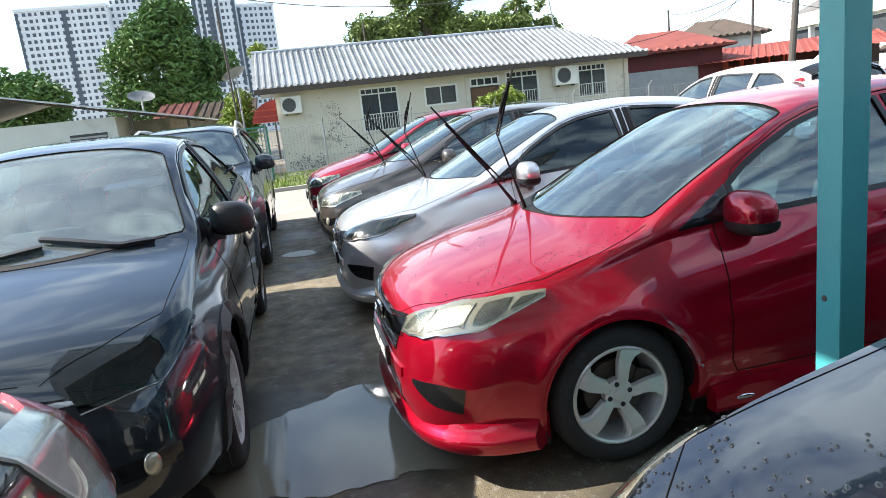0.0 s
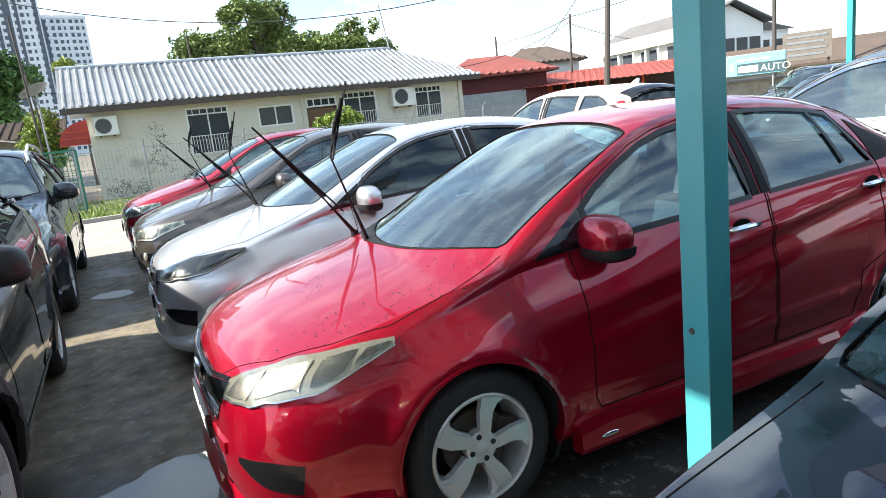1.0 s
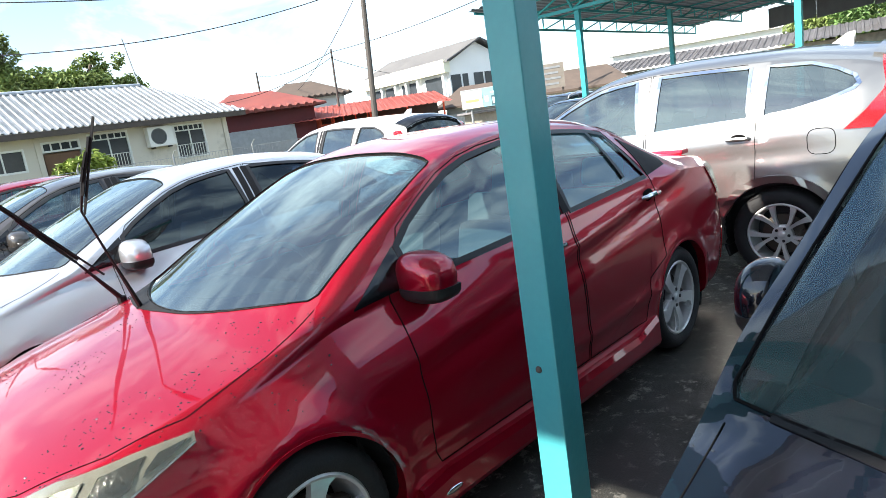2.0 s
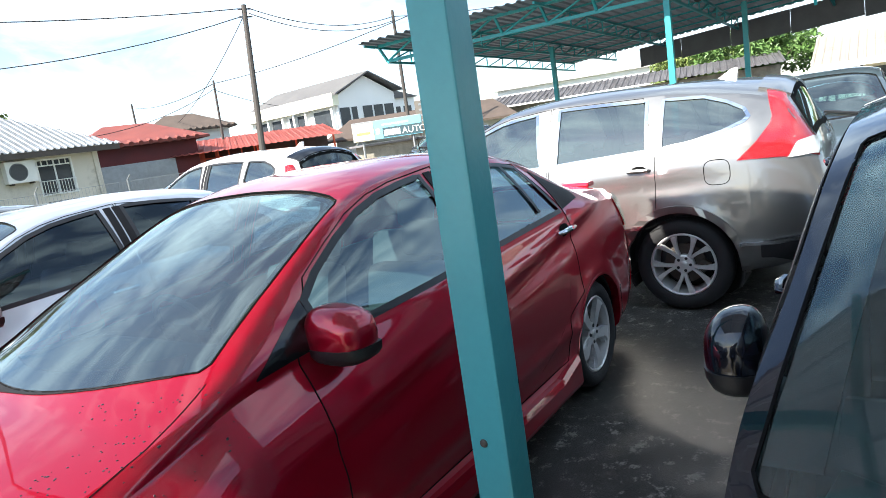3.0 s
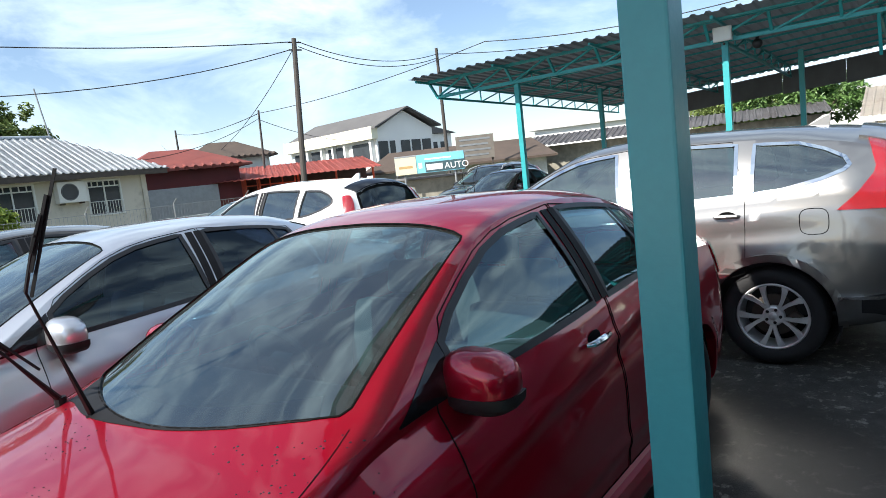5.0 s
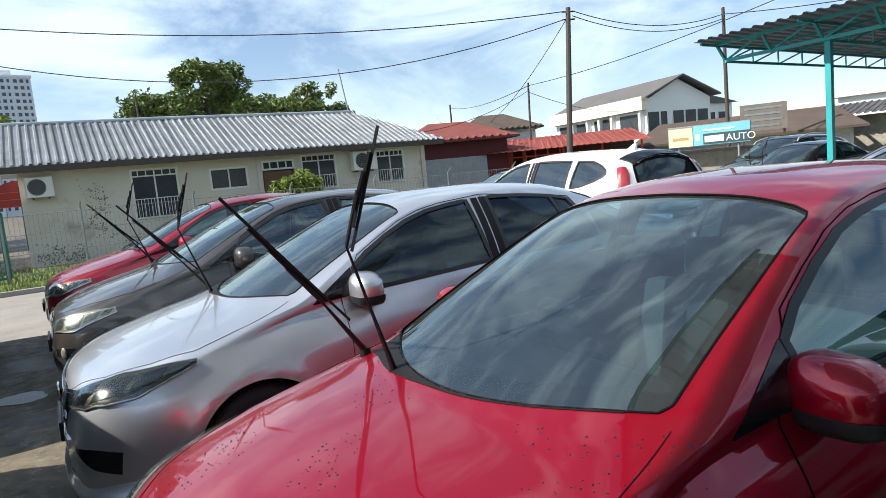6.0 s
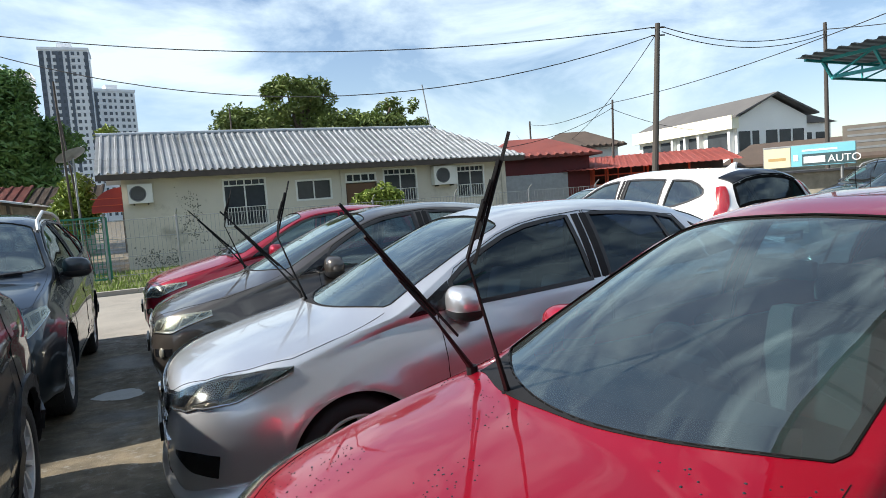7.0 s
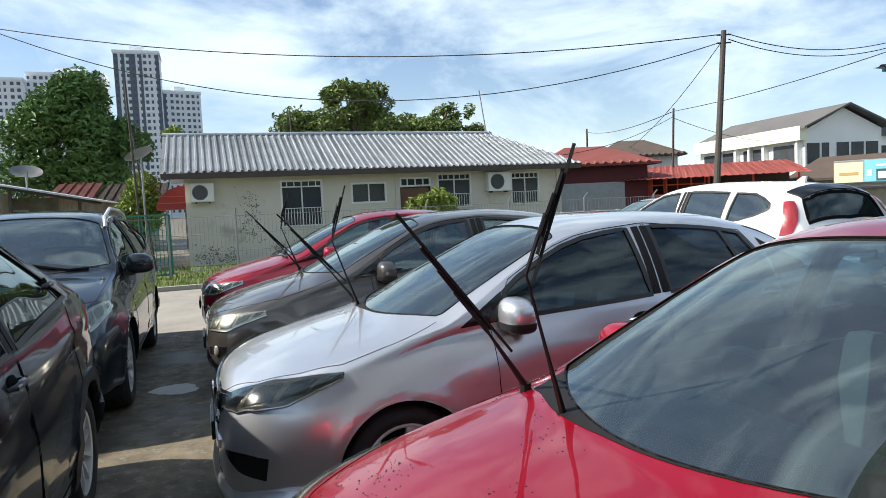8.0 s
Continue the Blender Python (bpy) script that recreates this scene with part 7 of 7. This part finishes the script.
# ---------------------------------------------------------------- white two storey building and red roofs
wb = thing("office_building", "white two storey building with a grey gabled roof", "building", pose(35.4, 31.3, 0, 0, 0, 80))
# local x runs along the long side, away from the viewer; local -y is the side away from the lot
L, W = 12.0, 5.6
part("wall", boxed(0, -W, 0, L, 0, 5.2), M_WHITE, wb)
part("fascia", boxed(-0.2, 0.002, 4.55, L + 0.2, 0.55, 5.45), M_CREAM, wb)
bm = bmesh.new()
prism(bm, [(0, 0, 5.2), (0, -W / 2, 6.55), (0, -W, 5.2)], (0.2, 0, 0))
part("gable", bm, M_WHITE, wb)
for s in (0, 1):
    bm = bmesh.new()
    y_e, y_r = (0.5, -W / 2) if s == 0 else (-W - 0.5, -W / 2)
    prism(bm, [(-0.6, y_e, 5.25), (L, y_e, 5.25), (L, y_r, 6.70), (-0.6, y_r, 6.70)], (0, 0, 0.12))
    part("roof", bm, M_GREY_ROOF, wb)
for x, w in ((0.7, 2.3), (4.0, 1.3), (5.6, 0.7), (7.2, 1.6), (9.3, 2.1)):
    part("window", boxed(x, 0.004, 3.05, x + w, 0.05, 4.35), M_WIN, wb)
    part("pier", boxed(x - 0.42, 0.004, 0, x - 0.18, 0.35, 4.55), M_WHITE, wb)
for k in range(5):
    y = -0.12 - k * 1.08
    part("window", boxed(-0.05, y - (0.88 if k != 1 else 0.5), 3.0, -0.004, y, 4.35), M_WIN, wb)
bm = boxed(4, -W - 6, 0, 11, -W - 0.2, 5.0)
part("rear_wing", bm, M_WHITE, wb)
bm = bmesh.new()
prism(bm, [(3.7, -W - 0.1, 5.003), (3.7, -W - 1.6, 6.1), (3.7, -W - 6.4, 5.003)], (7.6, 0, 0))
part("wing_roof", bm, M_GREY_ROOF, wb)
for k in range(4):
    y = -W - 0.7 - k * 1.3
    part("window", boxed(3.95, y - 0.9, 3.3, 3.996, y, 4.3), M_WIN, wb)


def hip_roof(name, label, cx, cy, w, d, z0, z1, material, wall, turn=0.0, ridge=0.5):
    h = thing(name, label, "house", pose(cx, cy, 0, 0, 0, turn))
    part("wall", boxed(-w / 2 + 0.5, -d / 2 + 0.5, 0, w / 2 - 0.5, d / 2 - 0.5, z0), wall, h)
    r = w * ridge / 2
    for pts in (((-w / 2, -d / 2, z0), (w / 2, -d / 2, z0), (r, 0, z1), (-r, 0, z1)), ((w / 2, d / 2, z0), (-w / 2, d / 2, z0), (-r, 0, z1), (r, 0, z1)), ((-w / 2, d / 2, z0), (-w / 2, -d / 2, z0), (-r, 0, z1)), ((w / 2, -d / 2, z0), (w / 2, d / 2, z0), (r, 0, z1))):
        bm = bmesh.new()
        prism(bm, pts, (0, 0, 0.10))
        part("roof", bm, material, h)
    bm = bmesh.new()
    for j in range(int(w / 0.4)):
        bar(bm, (-w / 2 + 0.2 + j * 0.4, -d / 2 - 0.02, z0 + 0.06), (-w / 2 + 0.2 + j * 0.4, -d / 2 + 0.25, z0 + 0.16), 0.11, 8)
    tagged(part("eave_tiles", bm, material, h), kind="stuff")
    return h


hip_roof("tiled_house", "house with a red clay tile hip roof", 17.0, 28.0, 5.6, 6.0, 2.95, 3.95, M_RED_ROOF, M_MAROON, -18, 0.35)
hip_roof("tiled_house", "house with a brown tile hip roof", 27.0, 38.0, 6.0, 6.0, 4.0, 5.2, M_BROWN_ROOF, M_WALL_B, -25, 0.3)
shutter_house = bpy.data.objects["tiled_house"]
part("shutter", boxed(-2.3, -2.56, 0, 1.2, -2.505, 2.2), M_GALV, shutter_house)
shed = thing("red_shed", "open shed under a faded red sheet roof", "shed", pose(22.6, 24.8, 0, 0, 0, -38))
part("roof", corrugated(-4.6, -3.2, 2.22, 3.3, 2.6, 3.0, 0.3, 0.025), M_RED_SHEET, shed)
part("back_wall", boxed(-4.5, 1.4, 0, 3.2, 1.5, 2.6), M_RUSTY, shed)
for k in range(5):
    bm = bmesh.new()
    bar(bm, (-4.4 + 1.85 * k, -2.0, 0), (-4.4 + 1.85 * k, -2.0, 2.32), 0.05, 8)
    part("column", bm, M_RED_RAIL, shed)
rails = thing("painted_railing", "orange red painted steel railing", "railing", pose(18.6, 25.6, 0, 0, 0, -36))
for k in range(11):
    bm = bmesh.new()
    strut(bm, (k * 0.6 - 3.2, 0, 0), (k * 0.6 - 3.2, 0, 2.35), 0.06)
    part("upright", bm, M_RED_RAIL, rails)
for z in (0.9, 1.5, 1.95, 2.35):
    bm = bmesh.new()
    strut(bm, (-3.2, 0, z), (2.8, 0, z), 0.06)
    part("rail", bm, M_RED_RAIL, rails)
part("panel", boxed(-3.2, 0.05, 0.0, 2.8, 0.08, 1.5), M_RED_SHEET, rails)
part("panel", boxed(-3.2, 0.05, 1.52, 0.5, 0.08, 2.3), M_RED_RAIL, rails)


# ---------------------------------------------------------------- sign boards
sg = thing("sign_board", "shop sign with a cream, pale blue and dark slate face", "sign", pose(15.95, 13.3, 0, 0, 0, -58.5))
part("board", boxed(0, 0.02, 1.62, 2.35, 0.08, 2.26, 0.01), M_GALV, sg)
part("cream_face", boxed(0.02, 0.0, 1.64, 0.72, 0.016, 2.20), M_SIGN_CREAM, sg)
part("blue_face", boxed(0.74, 0.0, 1.64, 2.33, 0.016, 2.24), M_SIGN_BLUE, sg)
part("slate_face", boxed(1.02, -0.008, 1.66, 2.33, -0.002, 1.98), M_SIGN_DARK, sg)
part("ink_bar", boxed(0.14, -0.006, 1.84, 0.60, -0.002, 1.92), M_SIGN_BROWN, sg)
part("ink_bar", boxed(0.80, -0.006, 1.80, 0.92, -0.002, 1.98), M_SIGN_INK, sg)
part("ink_bar", boxed(1.06, -0.016, 1.72, 1.60, -0.010, 1.91), M_SIGN_INK, sg)
part("ink_bar", boxed(1.02, -0.006, 2.06, 1.9, -0.002, 2.11), M_SIGN_INK, sg)
txt = bpy.data.curves.new("word", "FONT")
txt.body, txt.size, txt.extrude = "AUTO", 0.29, 0.002
txt_ob = bpy.data.objects.new("word", txt)
scene.collection.objects.link(txt_ob)
txt_ob.parent = sg
txt_ob.matrix_basis = pose(1.66, -0.012, 1.715, 90)
txt.materials.append(M_SIGN_INK)
for x in (0.3, 2.0):
    bm = bmesh.new()
    bar(bm, (x, 0.1, 0), (x, 0.1, 2.2), 0.04, 8)
    part("leg", bm, M_GALV, sg)
kiosk = thing("kiosk", "low weathered grey kiosk beneath the sign", "kiosk", pose(17.0, 12.6, 0, 0, 0, -58.5))
part("body", boxed(-1.2, 0, 0, 2.6, 2.2, 1.45, 0.02), M_WALL_DULL, kiosk)
part("roof", boxed(-1.4, -0.2, 1.453, 2.8, 2.4, 1.52, 0.01), M_GREY_SHEET, kiosk)
nb = thing("notice_board", "grey notice board with rows of print on posts", "sign", pose(22.6, 14.4, 0, 0, 0, -55))
part("panel", boxed(-0.8, 0, 2.0, 0.8, 0.06, 3.0), M_NOTICE, nb)
for k in range(4):
    part("ink_bar", boxed(-0.65, -0.01, 2.80 - k * 0.22, 0.65 - 0.1 * (k % 2), -0.004, 2.88 - k * 0.22), M_GALV, nb)
for x in (-0.7, 0.7):
    part("leg", boxed(x - 0.04, 0.062, 0, x + 0.04, 0.14, 3.0), M_RUSTY, nb)
thatch = thing("brown_roof_house", "low house with a weathered brown roof", "house", pose(30, 20.5, 0, 0, 0, -58))
part("wall", boxed(-5, 0.5, 0, 5, 5, 1.9), M_WALL_B, thatch)
bm = bmesh.new()
prism(bm, [(-5.6, -0.2, 1.85), (5.6, -0.2, 1.85), (4.4, 3, 3.0), (-4.4, 3, 3.0)], (0, 0, 0.12))
part("roof", bm, M_BROWN_ROOF, thatch)
bm = bmesh.new()
prism(bm, [(5.6, -0.2, 1.85), (5.6, 6.0, 1.85), (4.4, 3, 3.0)], (0, 0, 0.12))
part("roof", bm, M_BROWN_ROOF, thatch)

# ---------------------------------------------------------------- sheds behind the carport
tan = thing("long_shed", "long shed with a faded tan ribbed roof", "shed", pose(31.0, 1.0, 0))
part("roof", corrugated(-0.6, -22, 1.95, 3.4, 0.2, 3.25, 0.30, 0.04, along="y"), M_RUST_ROOF, tan)
part("wall", boxed(0.4, -21.8, 0, 0.5, 0, 1.9), M_CREAM, tan)
part("fascia", boxed(-0.66, -22, 1.72, -0.60, 0.2, 1.93), M_WALL_B, tan)
for k in range(18):
    part("column", boxed(-0.5, -0.4 - k * 1.2, 0, -0.42, -0.32 - k * 1.2, 1.75), M_RUSTY, tan)
for k in range(6):
    part("window", boxed(0.36, -2.5 - k * 3.4, 0.8, 0.396, -0.9 - k * 3.4, 1.6), M_WIN, tan)
grey = thing("low_shed", "low shed with a grey ribbed roof", "shed", pose(38.5, 11.0, 0, 0, 0, -78))
part("roof", corrugated(-9, -1, 2.55, 8, 2.2, 3.25, 0.35, 0.05), M_GREY_SHEET, grey)
part("wall", boxed(-8.8, 0.2, 0, 7.8, 2.0, 2.5), M_WALL_DULL, grey)
bgw = thing("white_hall", "large plain white hall behind the sheds", "building", pose(52, 14, 0, 0, 0, -75))
part("wall", boxed(-12, 0, 0, 12, 6, 4.2), M_WHITE, bgw)
part("roof", boxed(-12.4, -0.4, 4.2, 12.4, 6.4, 4.4), M_WALL_B, bgw)
yf = thing("yellow_fence", "pale yellow picket fence before the long shed", "fence", pose(29.4, -0.6, 0))
for k in range(30):
    part("picket", boxed(-0.02, -k * 0.3 - 0.09, 0, 0.02, -k * 0.3, 1.05), M_CREAM, yf)
for z in (0.3, 0.85):
    part("rail", boxed(0.022, -9.0, z, 0.06, 0.1, z + 0.08), M_CREAM, yf)


# ---------------------------------------------------------------- poles and cables
def pole(name, label, a, b, r, mt=M_POLE, cat="pole"):
    p = thing(name, label, cat, pose(a[0], a[1], 0))
    d = Vector(b) - Vector((a[0], a[1], 0))
    bm = bmesh.new()
    tube(bm, [(0, 0, 0), d * 0.5, d], [r, r * 0.9, r * 0.75], 10)
    part("shaft", bm, mt, p)
    return p


P1 = Vector((18.0, 19.6, 7.62))
p1 = pole("utility_pole", "tall weathered utility pole carrying cables", (17.05, 19.2), P1, 0.13)
for dz in (0.15, 0.45):
    bm = bmesh.new()
    bar(bm, P1 - Vector((17.05, 19.2, 0)) + Vector((-0.25, 0.1, -dz)), P1 - Vector((17.05, 19.2, 0)) + Vector((0.25, -0.1, -dz)), 0.03, 6)
    part("crossarm", bm, M_RUSTY, p1)
P2 = Vector((22.0, 27.4, 5.9))
pole("utility_pole", "thin grey pole beyond the red shed", (21.85, 27.5), P2, 0.07)
P3 = Vector((43.3, 69.2, 9.8))
pole("utility_pole", "far utility pole with stays", (43.3, 69.2), P3, 0.14)
P4 = Vector((27.5, 19.4, 8.0))
pole("utility_pole", "utility pole behind the carport corner", (27.2, 19.2), P4, 0.10)
pole("thin_mast", "thin dark steel mast beside the bungalow", (-2.62, 19.2), (-2.75, 19.2, 5.2), 0.035, M_RUSTY, "mast")
pole("thin_mast", "thin dark steel mast beside the bungalow", (-2.40, 20.2), (-2.85, 20.2, 5.0), 0.03, M_RUSTY, "mast")
pole("antenna_mast", "leaning antenna mast behind the roof", (11.25, 25.5), (10.35, 25.5, 6.3), 0.035, M_GALV, "mast")
pole("thin_mast", "short mast on the roof ridge", (2.6, 27.0), (2.55, 27.0, 5.6), 0.04, M_RUSTY, "mast")


def cable(a, b, sag, r=0.016):
    a, b = Vector(a), Vector(b)
    bm = bmesh.new()
    pts = []
    for k in range(25):
        f = k / 24
        p = a.lerp(b, f)
        p.z -= sag * 4 * f * (1 - f)
        pts.append(p)
    tube(bm, pts, r, 5)
    tagged(part("overhead_cable", bm, M_WIRE), "black overhead cable sagging between poles", "cable", "overhead cables")


WL = Vector((-9.5, 31.0, 9.6))
cable(P1 + Vector((-0.2, 0, -0.15)), WL, 1.05, 0.02)
cable(P1 + Vector((-0.2, 0, -0.45)), WL + Vector((0.3, 0, 0.0)), 2.6, 0.018)
cable(P1 + Vector((0.2, 0, -0.1)), P4 + Vector((0, 0, -0.3)), 0.55, 0.018)
cable(P1 + Vector((0.2, 0, -0.3)), P4 + Vector((0, 0, -0.5)), 0.6, 0.018)
cable(P4 + Vector((0, 0, -0.3)), (36, 4, 8.4), 0.7, 0.02)
cable(P3 + Vector((0, 0, -0.4)), P2 + Vector((0, 0, -0.15)), 0.5, 0.022)
cable(P2 + Vector((0, 0, -0.15)), (19.5, 11.5, 6.0), 0.25, 0.016)
cable((19.5, 11.5, 6.0), (22, -2, 6.5), 0.6, 0.016)
cable(P1 + Vector((0, 0, -0.3)), P3 + Vector((-2, 0, -1.6)), 3.2, 0.016)
cable(P2 + Vector((0, 0, -0.4)), (12.4, 25.4, 3.4), 0.5, 0.014)
cable(P2 + Vector((0, 0, -0.5)), (40, 36, 5.0), 0.5, 0.016)
cable((-3, 32, 4.2), (12, 45, 4.8), 0.3, 0.014)


# ---------------------------------------------------------------- cars
WIPERS = [((0.03, 0.27, 0.955), (-0.14, 0.14, 1.39), (-0.07, 0.0, 1.71), (-0.15, 0.08, 1.38)), ((0.07, 0.59, 0.955), (-0.10, 0.49, 1.17), (-0.44, 0.28, 1.56), (0.02, 0.58, 1.08))]
ROW = "row of parked cars"
build_car("sedan_car", "glossy red sedan with raised wipers parked on wet tarmac", SEDAN, M_RED, pose(0, 0.82, 0), wipers_up=WIPERS, beads=3, fine=True, group=ROW)
build_car("sedan_car", "silver grey sedan with raised wipers beside the red sedan", SEDAN, M_SILVER, pose(-0.065, 3.255, 0), lamps=M_LAMP_DARK, wipers_up=WIPERS, tint=M_DARK_TINT, group=ROW)
build_car("sedan_car", "dark bronze grey sedan with raised wipers", SEDAN, M_BRONZE, pose(-0.1, 5.75, 0) @ Matrix.Scale(1.02, 4), front="light", wheels="ten", wipers_up=WIPERS, group=ROW)
build_car("sedan_car", "red sedan at the far end of the row", SEDAN, M_RED_B, pose(-0.15, 8.3, 0) @ Matrix.Scale(1.03, 4), front="light", wheels="ten", group=ROW)
build_car("crossover_car", "glossy graphite crossover wet with rain", CROSS, M_GRAPHITE, pose(-2.45, 0.75, 0, 0, 0, 90), front="suv_black", rear="wagon", wheels="ten", cladding=True)
build_car("suv_car", "dark grey suv with roof rails", WAGON, M_GRAPHITE, pose(-2.47, 5.5, 0, 0, 0, 90), front="light", rear="wagon", wheels="pair", roof_rails=True)
build_car("hatchback_car", "blue black hatchback beaded with raindrops", HATCH, M_BLACK_BLUE, pose(-0.02, -1.975, 0) @ Matrix.Diagonal((1, 1, 0.94, 1)), fine=True, beads=7, front="light", rear="wagon", wheels="ten", mirror=((0.70, 0.875, 1.06), (1.0, 0.62, 1.45)))
build_car("hatchback_car", "dark hatchback showing its tail lamp", CROSS, M_BLACK_CAR, pose(-2.47, -4.06, 0, 0, 0, 90) @ Matrix.Diagonal((1, 1, 0.94, 1)), front="light", rear="hatch", wheels="ten", tail_mats=(M_LAMP_WHITE, M_LAMP_RED))
build_car("suv_car", "steel grey suv with red tail lamps", WAGON, M_STEEL_GREY, pose(4.90, 2.50, 0, 0, 0, -90), rear="wagon", front="light", wheels="pair", trim_line=True, antenna=True, tint=M_PALE_TINT)
build_car("suv_car", "white suv with black roof spoiler", WAGON, M_WHITE_CAR, pose(5.86, 8.3, 0, 0, 0, -90), rear="wagon", front="light", wheels="pair", visor=True, antenna=True, tint=M_PALE_TINT, tail_mats=(M_LAMP_RED, M_LAMP_RED))
build_car("hatchback_car", "slate blue grey hatchback facing the yard", CROSS, M_SLATE_CAR, pose(7.45, -0.72, 0), front="light", rear="wagon", wheels="ten", interior=False)
build_car("pickup_car", "black tall vehicle with a dark windscreen", WAGON, M_BLACK_CAR, pose(10.9, -2.15, 0), front="light", rear="wagon", wheels="ten", roof_rails=True, interior=False)
build_car("suv_car", "dark slate suv under the carport edge", WAGON, M_SLATE_CAR, pose(8.6, -3.7, 0), front="light", rear="wagon", wheels="pair", interior=False)
build_car("sedan_car", "black sedan below the shop sign", SEDAN, M_BLACK_CAR, pose(13.6, 8.4, 0), wipers_up=WIPERS, interior=False)
build_car("suv_car", "black suv beside the site kiosk", WAGON, M_BLACK_CAR, pose(15.8, 10.3, 0), front="light", rear="wagon", wheels="ten", roof_rails=True, interior=False)
build_car("sedan_car", "slate grey sedan on the road", SEDAN, M_SLATE_CAR, pose(8.0, 12.6, 0), front="light", wheels="ten", interior=False)
